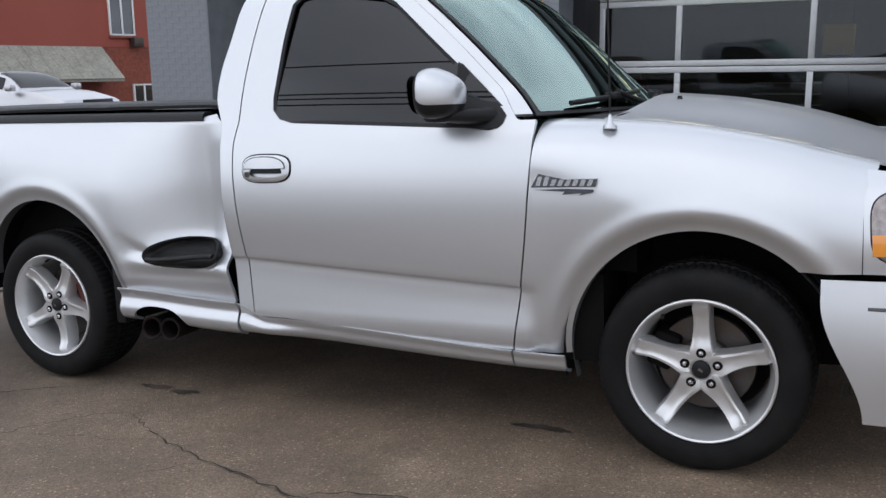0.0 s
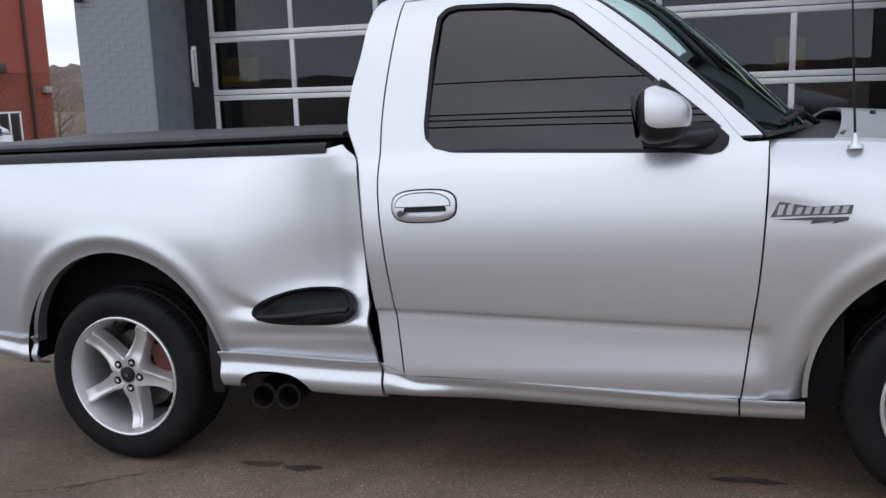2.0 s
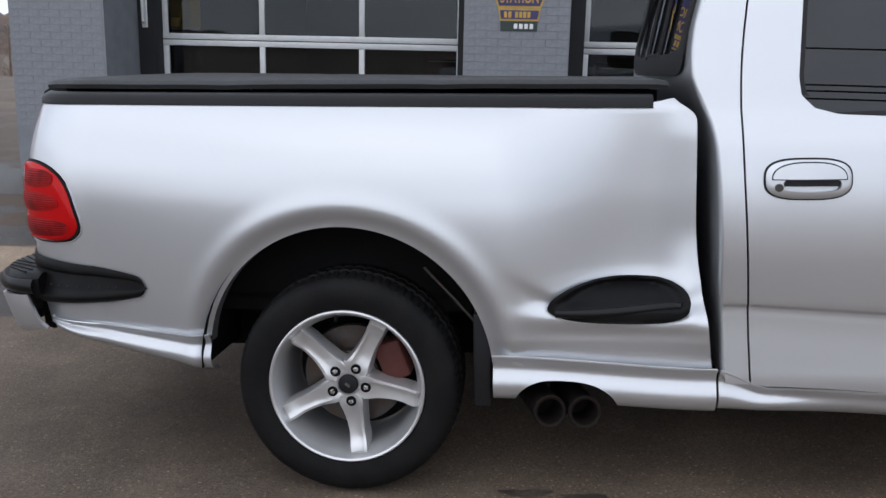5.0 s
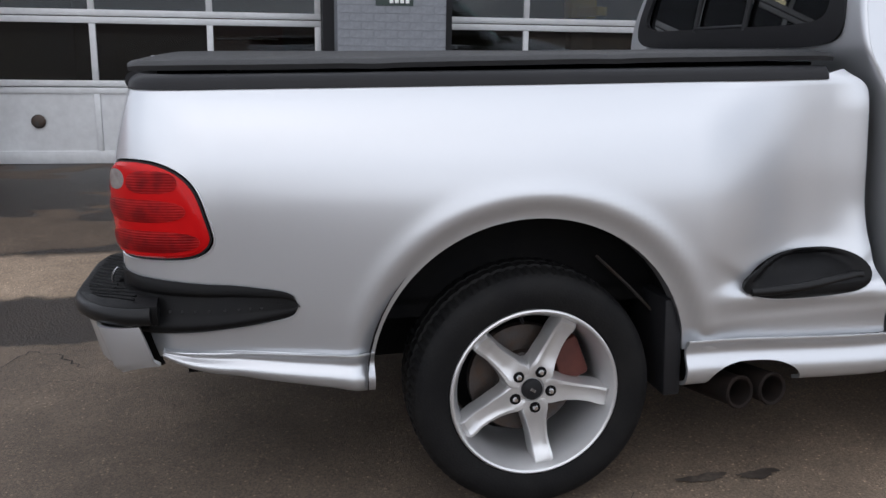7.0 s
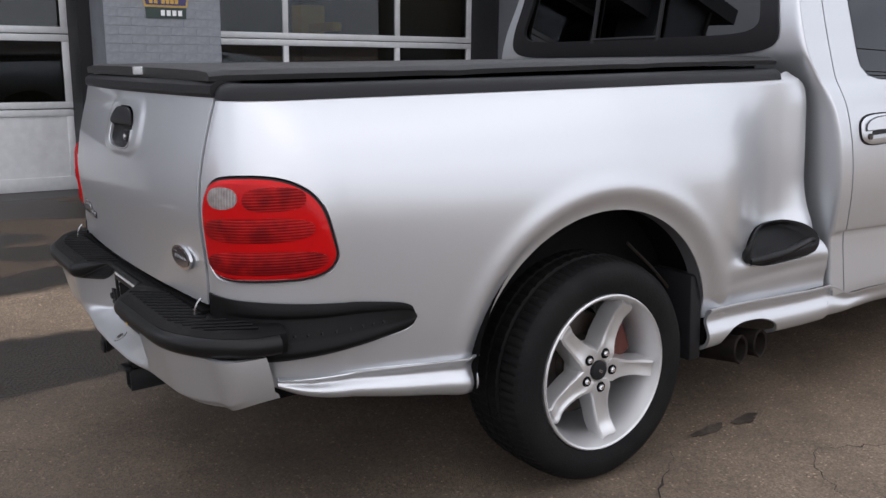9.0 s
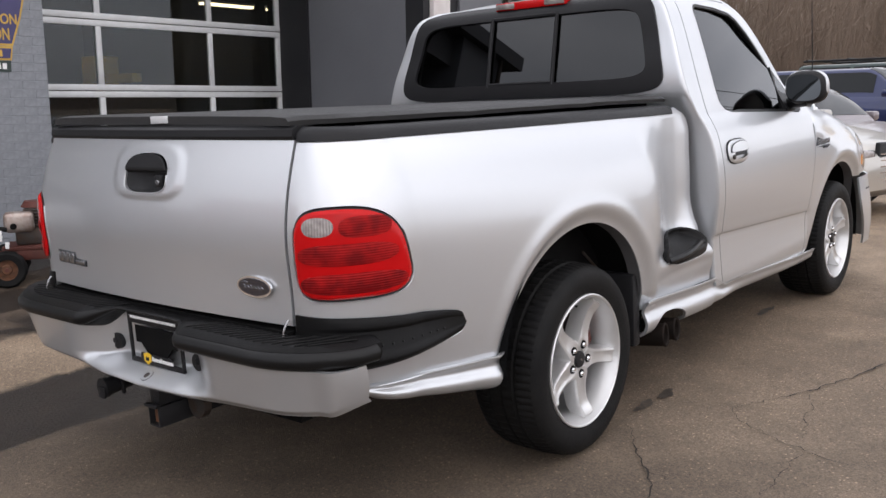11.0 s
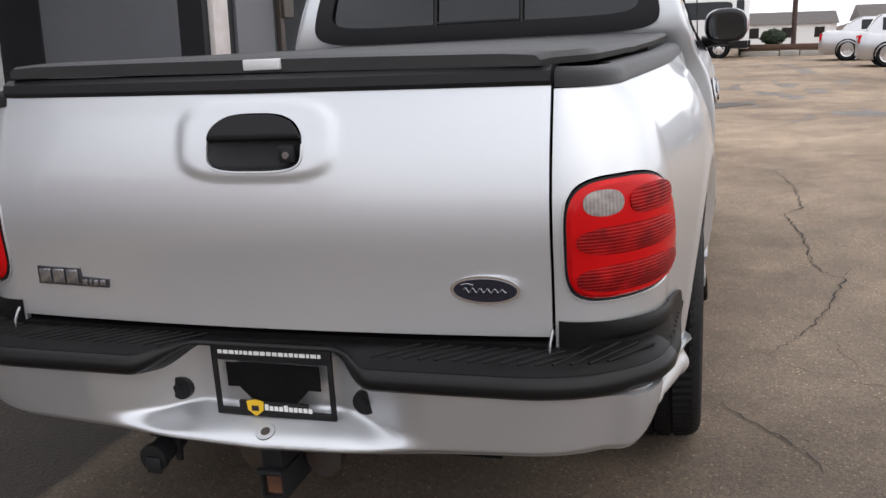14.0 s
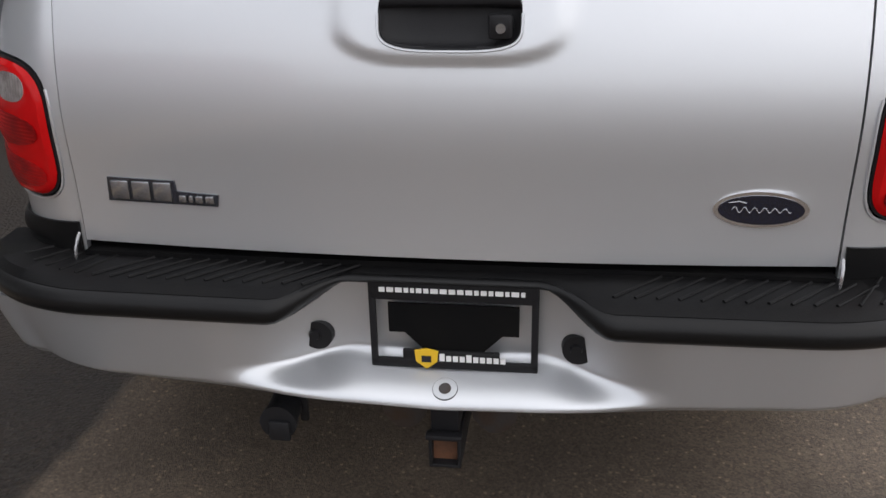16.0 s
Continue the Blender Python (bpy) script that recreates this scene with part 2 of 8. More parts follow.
def asphalt_material():
    m = bpy.data.materials.new("worn_concrete_lot")
    m.use_nodes = True
    nt = m.node_tree
    N, L = nt.nodes, nt.links
    b = N["Principled BSDF"]
    co = N.new("ShaderNodeTexCoord")

    def noise_tex(scale, detail=5.0, rough=0.55, dist=0.0):
        n = N.new("ShaderNodeTexNoise")
        n.inputs["Scale"].default_value, n.inputs["Detail"].default_value = scale, detail
        n.inputs["Roughness"].default_value, n.inputs["Distortion"].default_value = rough, dist
        L.new(co.outputs["Object"], n.inputs["Vector"])
        return n

    def ramp(src, p0, p1, c0, c1):
        r = N.new("ShaderNodeValToRGB")
        r.color_ramp.elements[0].position, r.color_ramp.elements[0].color = p0, (*c0, 1)
        r.color_ramp.elements[1].position, r.color_ramp.elements[1].color = p1, (*c1, 1)
        L.new(src, r.inputs["Fac"])
        return r

    def mix(kind, fac, a, c):
        x = N.new("ShaderNodeMix")
        x.data_type, x.blend_type = "RGBA", kind
        if isinstance(fac, float):
            x.inputs[0].default_value = fac
        else:
            L.new(fac, x.inputs[0])
        L.new(a, x.inputs[6])
        L.new(c, x.inputs[7])
        return x.outputs[2]

    def voronoi(scale):
        v = N.new("ShaderNodeTexVoronoi")
        v.inputs["Scale"].default_value = scale
        L.new(co.outputs["Object"], v.inputs["Vector"])
        return v

    def math_node(op, a, c2):
        p = N.new("ShaderNodeMath")
        p.operation = op
        for sock, val in ((p.inputs[0], a), (p.inputs[1], c2)):
            if isinstance(val, float):
                sock.default_value = val
            else:
                L.new(val, sock)
        return p.outputs["Value"]

    def rise(sock, lo, hi, a=0.0, c2=1.0):
        r = N.new("ShaderNodeMapRange")
        r.interpolation_type = "SMOOTHSTEP"
        r.inputs["From Min"].default_value, r.inputs["From Max"].default_value = lo, hi
        r.inputs["To Min"].default_value, r.inputs["To Max"].default_value = a, c2
        L.new(sock, r.inputs["Value"])
        return r.outputs["Result"]

    def band(sock, lo0, lo1, hi0, hi1):
        return math_node("MULTIPLY", rise(sock, lo0, lo1), rise(sock, hi0, hi1, 1.0, 0.0))

    def tint(fac, c0, mul):
        x = N.new("ShaderNodeMix")
        x.data_type, x.blend_type = "RGBA", "MULTIPLY"
        x.inputs[7].default_value = (*mul, 1)
        L.new(fac, x.inputs[0])
        L.new(c0, x.inputs[6])
        return x.outputs[2]

    # brown-grey concrete: broad stains, blotches, sand grain and pale stones
    big = ramp(noise_tex(0.35, 6.0, 0.6, 0.4).outputs["Fac"], 0.32, 0.7, (0.088, 0.065, 0.047), (0.184, 0.143, 0.108))
    mid = ramp(noise_tex(2.2, 8.0, 0.68).outputs["Fac"], 0.3, 0.72, (0.58, 0.57, 0.56), (1.18, 1.17, 1.15))
    sand = ramp(noise_tex(160.0, 4.0, 0.75).outputs["Fac"], 0.3, 0.7, (0.62, 0.61, 0.60), (1.40, 1.39, 1.36))
    speck = ramp(voronoi(170.0).outputs["Color"], 0.15, 0.9, (0.55, 0.54, 0.53), (1.5, 1.48, 1.44))
    c = mix("MULTIPLY", 0.9, big.outputs["Color"], mid.outputs["Color"])
    c = mix("MULTIPLY", 0.7, c, speck.outputs["Color"])
    c = mix("MULTIPLY", 0.6, c, sand.outputs["Color"])
    stones = voronoi(58.0)
    stone = math_node("MULTIPLY", rise(stones.outputs["Distance"], 0.16, 0.34, 1.0, 0.0), rise(stones.outputs["Color"], 0.62, 0.68))
    c = tint(stone, c, (2.1, 2.06, 1.98))
    pits = voronoi(48.0)
    pit = math_node("MULTIPLY", rise(pits.outputs["Distance"], 0.10, 0.22, 1.0, 0.0), rise(pits.outputs["Color"], 0.70, 0.76))
    c = tint(pit, c, (0.5, 0.48, 0.46))
    sep = N.new("ShaderNodeSeparateXYZ")
    L.new(co.outputs["Object"], sep.inputs["Vector"])
    X, Y = sep.outputs["X"], sep.outputs["Y"]
    # concrete made paler towards the front and further out on the lot
    c = tint(math_node("MAXIMUM", math_node("MULTIPLY", rise(X, -1.2, 3.2), rise(Y, 0.5, 1.1, 1.0, 0.0)), rise(X, 5.0, 9.0)), c, (1.75, 1.71, 1.65))
    c = tint(rise(X, 3.5, 8.0), c, (1.32, 1.32, 1.30))
    # uneven edges for the damp bands before the workshop
    wob = math_node("MULTIPLY", math_node("SUBTRACT", noise_tex(1.3, 6.0, 0.62, 0.3).outputs["Fac"], 0.5), 0.50)
    wavy = math_node("ADD", Y, wob)
    stretch = N.new("ShaderNodeMapping")
    stretch.inputs["Scale"].default_value = (0.45, 1.3, 1.0)
    L.new(co.outputs["Object"], stretch.inputs["Vector"])
    wet_n = N.new("ShaderNodeTexNoise")
    wet_n.inputs["Scale"].default_value, wet_n.inputs["Detail"].default_value = 1.1, 6.0
    L.new(stretch.outputs["Vector"], wet_n.inputs["Vector"])
    along = band(X, -12.0, -6.0, 9.0, 14.0)
    worn = rise(math_node("ADD", X, wob), -0.42, -0.30)
    slab = math_node("MULTIPLY", band(wavy, 1.93, 1.99, 2.62, 2.70), math_node("SUBTRACT", along, worn))
    c = tint(slab, c, (2.5, 2.5, 2.46))
    gutter = math_node("MULTIPLY", math_node("MAXIMUM", band(wavy, 1.09, 1.15, 1.90, 1.95), math_node("MULTIPLY", worn, band(wavy, 1.09, 1.15, 2.9, 3.3))), along)
    verge = math_node("MULTIPLY", band(wavy, 2.68, 2.74, 5.0, 5.6), along)
    soaked = math_node("MULTIPLY", verge, rise(wet_n.outputs["Fac"], 0.47, 0.50))
    c = tint(verge, c, (0.78, 0.74, 0.71))
    lot = math_node("MULTIPLY", band(X, 8.0, 11.0, 34.0, 44.0), rise(wet_n.outputs["Fac"], 0.57, 0.64))
    wet = math_node("MAXIMUM", math_node("MAXIMUM", gutter, lot), soaked)
    c = tint(wet, c, (0.24, 0.225, 0.215))
    L.new(c, b.inputs["Base Color"])
    L.new(rise(wet, 0.0, 1.0, 0.74, 0.40), b.inputs["Roughness"])
    bp = N.new("ShaderNodeBump")
    bp.inputs["Strength"].default_value, bp.inputs["Distance"].default_value = 0.7, 0.006
    L.new(sand.outputs["Color"], bp.inputs["Height"])
    # open stone grain of the wet strip
    gb = N.new("ShaderNodeBump")
    gb.inputs["Distance"].default_value = 0.010
    L.new(math_node("MULTIPLY", gutter, 0.8), gb.inputs["Strength"])
    L.new(voronoi(70.0).outputs["Distance"], gb.inputs["Height"])
    L.new(bp.outputs["Normal"], gb.inputs["Normal"])
    L.new(gb.outputs["Normal"], b.inputs["Normal"])
    return m


M_LOT = asphalt_material()
M_CRACK = material("dirt_filled_crack", (0.028, 0.023, 0.019), 0.9)
M_OIL = material("oil_stain", (0.055, 0.044, 0.036), 0.55, vary=0.9, vscale=14, vcolor=(0.13, 0.105, 0.085), grain=0.6, gscale=60)
M_SNOW = material("dirty_snow", (0.72, 0.72, 0.74), 0.8, vary=0.5, vscale=9, vcolor=(0.45, 0.42, 0.40), bump=0.5, bscale=30)
# dark colour and low gloss stand in for trees reflected in the water
M_PUDDLE = material("standing_water", (0.022, 0.019, 0.018), 0.30, spec=0.06, vary=0.6, vscale=2, vcolor=(0.035, 0.03, 0.028))


# ---- mesh helpers ----
def finish(bm, name, mat, parent, label="", smooth=False, angle=40):
    me = bpy.data.meshes.new(name)
    bm.normal_update()
    bm.to_mesh(me)
    bm.free()
    me.materials.append(mat)
    if smooth:
        for p in me.polygons:
            p.use_smooth = True
        me.set_sharp_from_angle(angle=radians(angle))
    ob = new(name, me)
    if parent is not None:
        ob.parent = parent
    if label:
        ob["label"] = label
    return ob


def part(name, bm, mat, parent, label="", smooth=True, angle=40):
    return finish(bm, name, mat, parent, label, smooth, angle)


def thing(name, label, category, group="", m=None, kind=""):
    ob = new(name)
    ob.empty_display_size = 0.2
    if m is not None:
        ob.matrix_world = m
    return tagged(ob, label, category, group, kind)


def box(bm, x0, x1, y0, y1, z0, z1, bevel=0.0, seg=2):
    t = bmesh.new()
    bmesh.ops.create_cube(t, size=1.0)
    for v in t.verts:
        v.co = Vector((x0 + (v.co.x + 0.5) * (x1 - x0), y0 + (v.co.y + 0.5) * (y1 - y0), z0 + (v.co.z + 0.5) * (z1 - z0)))
    if bevel > 0:
        bmesh.ops.bevel(t, geom=t.edges[:], offset=bevel, segments=seg, affect="EDGES", profile=0.5)
    merge(bm, t)
    return bm


def merge(bm, t, m=None):
    """Adds the bmesh t to bm, moved by m, and frees t."""
    if m is not None:
        bmesh.ops.transform(t, matrix=m, verts=t.verts[:])
    vs = [bm.verts.new(v.co) for v in t.verts]
    t.verts.index_update()
    for f in t.faces:
        try:
            bm.faces.new([vs[v.index] for v in f.verts])
        except ValueError:
            pass
    t.free()


def cyl(bm, p0, p1, r0, r1=None, seg=16, caps=True):
    r1 = r0 if r1 is None else r1
    a, c = Vector(p0), Vector(p1)
    d = (c - a)
    q = d.to_track_quat("Z", "Y").to_matrix()
    ring0 = [bm.verts.new(a + q @ Vector((r0 * math.cos(2 * math.pi * i / seg), r0 * math.sin(2 * math.pi * i / seg), 0))) for i in range(seg)]
    ring1 = [bm.verts.new(c + q @ Vector((r1 * math.cos(2 * math.pi * i / seg), r1 * math.sin(2 * math.pi * i / seg), 0))) for i in range(seg)]
    for i in range(seg):
        j = (i + 1) % seg
        bm.faces.new((ring0[i], ring0[j], ring1[j], ring1[i]))
    if caps:
        bm.faces.new(ring0[::-1])
        bm.faces.new(ring1)
    return bm


def tube(bm, pts, r, seg=8):
    """A round bar bent along points, in one piece."""
    ps = [Vector(p) for p in pts]
    prev = None
    for k, p in enumerate(ps):
        d = (ps[min(k + 1, len(ps) - 1)] - ps[max(k - 1, 0)]).normalized()
        q = d.to_track_quat("Z", "Y").to_matrix()
        if prev is not None:
            turn = prev[1]
            side = turn - d * turn.dot(d)
            side.normalize()
        else:
            side = q @ Vector((1, 0, 0))
        up = d.cross(side)
        ring = [bm.verts.new(p + side * (r * math.cos(2 * math.pi * m / seg)) + up * (r * math.sin(2 * math.pi * m / seg))) for m in range(seg)]
        if prev is not None:
            for m in range(seg):
                bm.faces.new((prev[0][m], prev[0][(m + 1) % seg], ring[(m + 1) % seg], ring[m]))
        else:
            bm.faces.new(ring[::-1])
        prev = (ring, side)
    bm.faces.new(prev[0])
    return bm


def lathe(bm, profile, seg=48, wobble=None):
    """Turns (radius, y) pairs about the y axis. wobble(k, i): an added radius."""
    rings = []
    for i in range(seg):
        a = 2 * math.pi * i / seg
        ring = []
        for k, (r, y) in enumerate(profile):
            rr = r + (wobble(k, i) if wobble else 0)
            ring.append(bm.verts.new((rr * math.cos(a), y, rr * math.sin(a))))
        rings.append(ring)
    for i in range(seg):
        j = (i + 1) % seg
        for k in range(len(profile) - 1):
            bm.faces.new((rings[i][k], rings[j][k], rings[j][k + 1], rings[i][k + 1]))
    return bm


def interp(x, xs, ys):
    return float(np.interp(x, xs, ys))


def smooth(a, b, x):
    t = min(1.0, max(0.0, (x - a) / (b - a)))
    return t * t * (3 - 2 * t)


def spline(x, xs, ys):
    """Smooth curve through points (monotone-ish cubic)."""
    n = len(xs)
    if x <= xs[0]:
        return ys[0]
    if x >= xs[-1]:
        return ys[-1]
    i = max(k for k in range(n - 1) if xs[k] <= x)
    h = xs[i + 1] - xs[i]
    def slope(k):
        if k == 0:
            return (ys[1] - ys[0]) / (xs[1] - xs[0])
        if k == n - 1:
            return (ys[-1] - ys[-2]) / (xs[-1] - xs[-2])
        return (ys[k + 1] - ys[k - 1]) / (xs[k + 1] - xs[k - 1])
    t = (x - xs[i]) / h
    m0, m1 = slope(i) * h, slope(i + 1) * h
    return (2 * t**3 - 3 * t**2 + 1) * ys[i] + (t**3 - 2 * t**2 + t) * m0 + (-2 * t**3 + 3 * t**2) * ys[i + 1] + (t**3 - t**2) * m1


def sheet(name, place, us, vs, mat, parent, label="", cuts=(), thick=0.012, angle=35):
    """A panel: a grid in (u, v), trimmed where any cut(u, v) is negative, set in space by place(u, v) and given thickness."""
    pts = [(u, v) for u in us for v in vs]
    nv = len(vs)
    polys = [[i * nv + j, (i + 1) * nv + j, (i + 1) * nv + j + 1, i * nv + j + 1] for i in range(len(us) - 1) for j in range(nv - 1)]
    for cut in cuts:
        val = [cut(*p) for p in pts]
        made, out = {}, []
        for poly in polys:
            vals = [val[k] for k in poly]
            if min(vals) >= 0:
                out.append(poly)
                continue
            if max(vals) <= 0:
                continue
            ring = []
            for a, c in zip(poly, poly[1:] + poly[:1]):
                if val[a] >= 0:
                    ring.append(a)
                if (val[a] >= 0) != (val[c] >= 0):
                    key = (min(a, c), max(a, c))
                    if key not in made:
                        lo, hi = (a, c) if val[a] < 0 else (c, a)
                        p, q = pts[lo], pts[hi]
                        for _ in range(12):
                            mid = ((p[0] + q[0]) / 2, (p[1] + q[1]) / 2)
                            if cut(*mid) < 0:
                                p = mid
                            else:
                                q = mid
                        pts.append(q)
                        val.append(0.0)
                        made[key] = len(pts) - 1
                    ring.append(made[key])
            if len(ring) >= 3:
                out.append(ring)
        polys = out
    used = sorted({k for p in polys for k in p})
    idx = {k: n for n, k in enumerate(used)}
    me = bpy.data.meshes.new(name)
    me.from_pydata([place(*pts[k]) for k in used], [], [[idx[k] for k in p] for p in polys])
    bm = bmesh.new()
    bm.from_mesh(me)
    bmesh.ops.remove_doubles(bm, verts=bm.verts[:], dist=0.0002)
    bmesh.ops.recalc_face_normals(bm, faces=bm.faces[:])
    bm.to_mesh(me)
    bm.free()
    me.materials.append(mat)
    for p in me.polygons:
        p.use_smooth = True
    ob = new(name, me)
    ob.parent = parent
    if label:
        ob["label"] = label
    if thick:
        s = ob.modifiers.new("thickness", "SOLIDIFY")
        s.thickness, s.offset = thick, -1.0
        e = ob.modifiers.new("edges", "EDGE_SPLIT")
        e.split_angle = radians(angle)
    return ob


def steps(a, b, n):
    return [a + (b - a) * i / n for i in range(n + 1)]


def rounded(hx, hz, n, cx=0.0, cz=0.0):
    """A rounded rectangle: positive inside."""
    return lambda u, v: 1 - (abs((u - cx) / hx) ** n + abs((v - cz) / hz) ** n)


def inside(poly):
    """Signed distance to a convex-ish outline given counter-clockwise: positive inside (least of the edge distances)."""
    edges = []
    for (x0, z0), (x1, z1) in zip(poly, poly[1:] + poly[:1]):
        l = math.hypot(x1 - x0, z1 - z0)
        edges.append((-(z1 - z0) / l, (x1 - x0) / l, x0, z0))
    return lambda u, v: min(a * (u - x0) + c * (v - z0) for a, c, x0, z0 in edges)


def prism(bm, pts, push):
    """A flat outline pushed out by a vector."""
    t = bmesh.new()
    f = t.faces.new([t.verts.new(p) for p in pts])
    r = bmesh.ops.extrude_face_region(t, geom=[f])
    for v in [g for g in r["geom"] if isinstance(g, bmesh.types.BMVert)]:
        v.co += Vector(push)
    bmesh.ops.recalc_face_normals(t, faces=t.faces[:])
    merge(bm, t)
    return bm


# ---- ground ----
def ground_z(x, y):
    xs = spline(x, [-30, -6, -4, 0, 1.8, 3.1, 4.5, 7, 12, 60], [-0.30, -0.19, -0.145, -0.0325, 0.020, 0.0575, 0.095, 0.15, 0.17, 0.17])
    ys = spline(y, [-60, -6, -3, -0.9, 1.2, 2.0, 60], [0.13, 0.13, 0.10, 0.0314, -0.012, -0.02, -0.02])
    t = smooth(1.6, 4.9, y) * (1 - smooth(9.0, 30.0, x))
    far = smooth(9, 16, x)
    return (1 - far) * ((1 - t) * (xs + ys) + t * 0.15) + far * (0.19 + 0.020 * (min(x, 50.0) - 12))


def spread(a, b, near0, near1, fine):
    """Coordinates, fine from near0 to near1 and ever wider beyond."""
    mid = steps(near0, near1, int((near1 - near0) / fine))
    lo, hi, d = [], [], fine
    p = near0
    while p > a:
        d *= 1.35
        p = max(a, p - d)
        lo.append(p)
    d, p = fine, near1
    while p < b:
        d *= 1.35
        p = min(b, p + d)
        hi.append(p)
    return lo[::-1] + mid + hi


gx, gy = spread(-900, 900, -6.0, 9.0, 0.2), spread(-900, 900, -5.0, 5.6, 0.2)
ground_me = bpy.data.meshes.new("ground")
gverts = []
for x in gx:
    for y in gy:
        drop = -0.05 * max(0.0, -x - 14) * (1 if x > -60 else 0) - (2.3 if x <= -60 else 0)
        gverts.append((x, y, ground_z(x, y) + drop * smooth(4, 12, y) + 0.004 * noise.noise((x * 0.9, y * 0.9, 0))))
ny = len(gy)
ground_me.from_pydata(gverts, [], [(i * ny + j, (i + 1) * ny + j, (i + 1) * ny + j + 1, i * ny + j + 1) for i in range(len(gx) - 1) for j in range(ny - 1)])
for p in ground_me.polygons:
    p.use_smooth = True
ground_me.materials.append(M_LOT)
ground = tagged(new("ground", ground_me), "worn brown-grey concrete lot with damp patches", "ground", kind="structure")


def crack(points, width, seed):
    """A jagged crack along way points: a thin dirt-filled groove with side branches."""
    r = random.Random(seed)
    line = []
    for (x0, y0), (x1, y1) in zip(points[:-1], points[1:]):
        n = max(3, int(math.hypot(x1 - x0, y1 - y0) / 0.035))
        for i in range(n):
            t = i / n
            line.append((x0 + (x1 - x0) * t + r.uniform(-0.014, 0.014), y0 + (y1 - y0) * t + r.uniform(-0.014, 0.014)))
    line.append(points[-1])
    bm = bmesh.new()
    prev = None
    for i, (x, y) in enumerate(line):
        nx, nyy = line[min(i + 1, len(line) - 1)]
        px, py = line[max(i - 1, 0)]
        dx, dy = nx - px, nyy - py
        l = math.hypot(dx, dy) or 1
        end = min(1, i / 6, (len(line) - 1 - i) / 6)
        w = width * (0.25 + 0.75 * end) * r.uniform(0.25, 1.25) / 2
        z = ground_z(x, y) + 0.0062
        a = bm.verts.new((x - dy / l * w, y + dx / l * w, z))
        c = bm.verts.new((x + dy / l * w, y - dx / l * w, z))
        if prev:
            bm.faces.new((prev[0], prev[1], c, a))
        prev = (a, c)
    return part("crack", bm, M_CRACK, ground, "dark crack in the concrete")


CRACKS = [
    ([(0.80, -1.08), (1.15, -1.25), (1.48, -1.36), (1.74, -1.43), (1.95, -1.48), (2.18, -1.53)], 0.010),
    ([(1.95, -1.48), (2.10, -1.38), (2.22, -1.35), (2.91, -1.35), (3.58, -1.28), (3.80, -1.41), (4.72, -1.40), (5.48, -1.29)], 0.010),
    ([(7.01, -0.58), (6.31, -0.75), (5.94, -0.86)], 0.012),
    ([(0.38, -0.81), (0.25, -0.91), (0.19, -0.95), (0.06, -1.05), (-0.08, -1.16), (-0.22, -1.19)], 0.009),
    ([(0.80, -1.08), (0.68, -1.16), (0.60, -1.26), (0.55, -1.37), (0.47, -1.53), (0.46, -1.69)], 0.005),
    ([(0.50, -1.47), (0.26, -1.47), (0.05, -1.48)], 0.005),
    ([(0.06, -1.05), (0.02, -1.14), (-0.02, -1.20)], 0.006),
    ([(1.48, -1.36), (1.36, -1.50), (1.30, -1.66)], 0.005),
    ([(1.15, -1.25), (1.02, -1.33), (0.86, -1.36), (0.62, -1.42)], 0.004),
    ([(2.91, -1.35), (2.74, -1.46), (2.60, -1.62)], 0.005),
    ([(4.30, -1.40), (4.12, -1.30), (3.98, -1.18)], 0.005),
    ([(-1.86, 0.79), (-1.80, 1.00), (-1.64, 0.93), (-1.61, 0.85), (-1.50, 0.71)], 0.010),
    ([(-1.64, 0.93), (-1.52, 0.98), (-1.40, 0.94)], 0.007),
    ([(-1.72, 0.60), (-1.52, 0.56), (-1.36, 0.50)], 0.004),
    ([(-2.87, 2.72), (-2.37, 2.76), (-1.87, 2.72), (-1.17, 2.78)], 0.008),
]
for k, (pts, wd) in enumerate(CRACKS):
    crack(pts, wd, 20 + k)


def blot(name, cx, cy, rx, ry, mat, seed, label, lift=0.0050):
    r = random.Random(seed)
    bm = bmesh.new()
    ph = [r.uniform(0, 6.28) for _ in range(4)]
    rim = []
    for i in range(40):
        a = 2 * math.pi * i / 40
        k = 1 + 0.22 * math.sin(2 * a + ph[0]) + 0.16 * math.sin(3 * a + ph[1]) + 0.10 * math.sin(7 * a + ph[2]) + 0.06 * math.sin(11 * a + ph[3])
        x, y = cx + rx * k * math.cos(a), cy + ry * k * math.sin(a)
        rim.append(bm.verts.new((x, y, ground_z(x, y) + lift)))
    c = bm.verts.new((cx, cy, ground_z(cx, cy) + lift))
    for i in range(40):
        bm.faces.new((c, rim[i], rim[(i + 1) % 40]))
    return part(name, bm, mat, ground, label)


blot("oil_stain", 0.64, -0.75, 0.07, 0.028, M_OIL, 1, "small dark oil stain on concrete")
blot("oil_stain", 0.82, -0.76, 0.07, 0.026, M_OIL, 2, "small dark oil stain on concrete")
blot("oil_stain", 2.48, -0.57, 0.10, 0.03, M_OIL, 3, "dark oil streak on concrete")
blot("puddle", 13.6, -0.80, 0.60, 0.42, M_PUDDLE, 5, "dark shallow puddle on the lot", 0.008)
blot("puddle", 14.0, -0.35, 0.35, 0.14, M_PUDDLE, 6, "dark shallow puddle on the lot", 0.008)
blot("puddle", 22.0, -5.2, 2.2, 0.5, M_PUDDLE, 7, "dark shallow puddle on the lot", 0.008)
blot("puddle", 15.5, -4.3, 1.1, 0.25, M_PUDDLE, 8, "dark shallow puddle on the lot", 0.008)


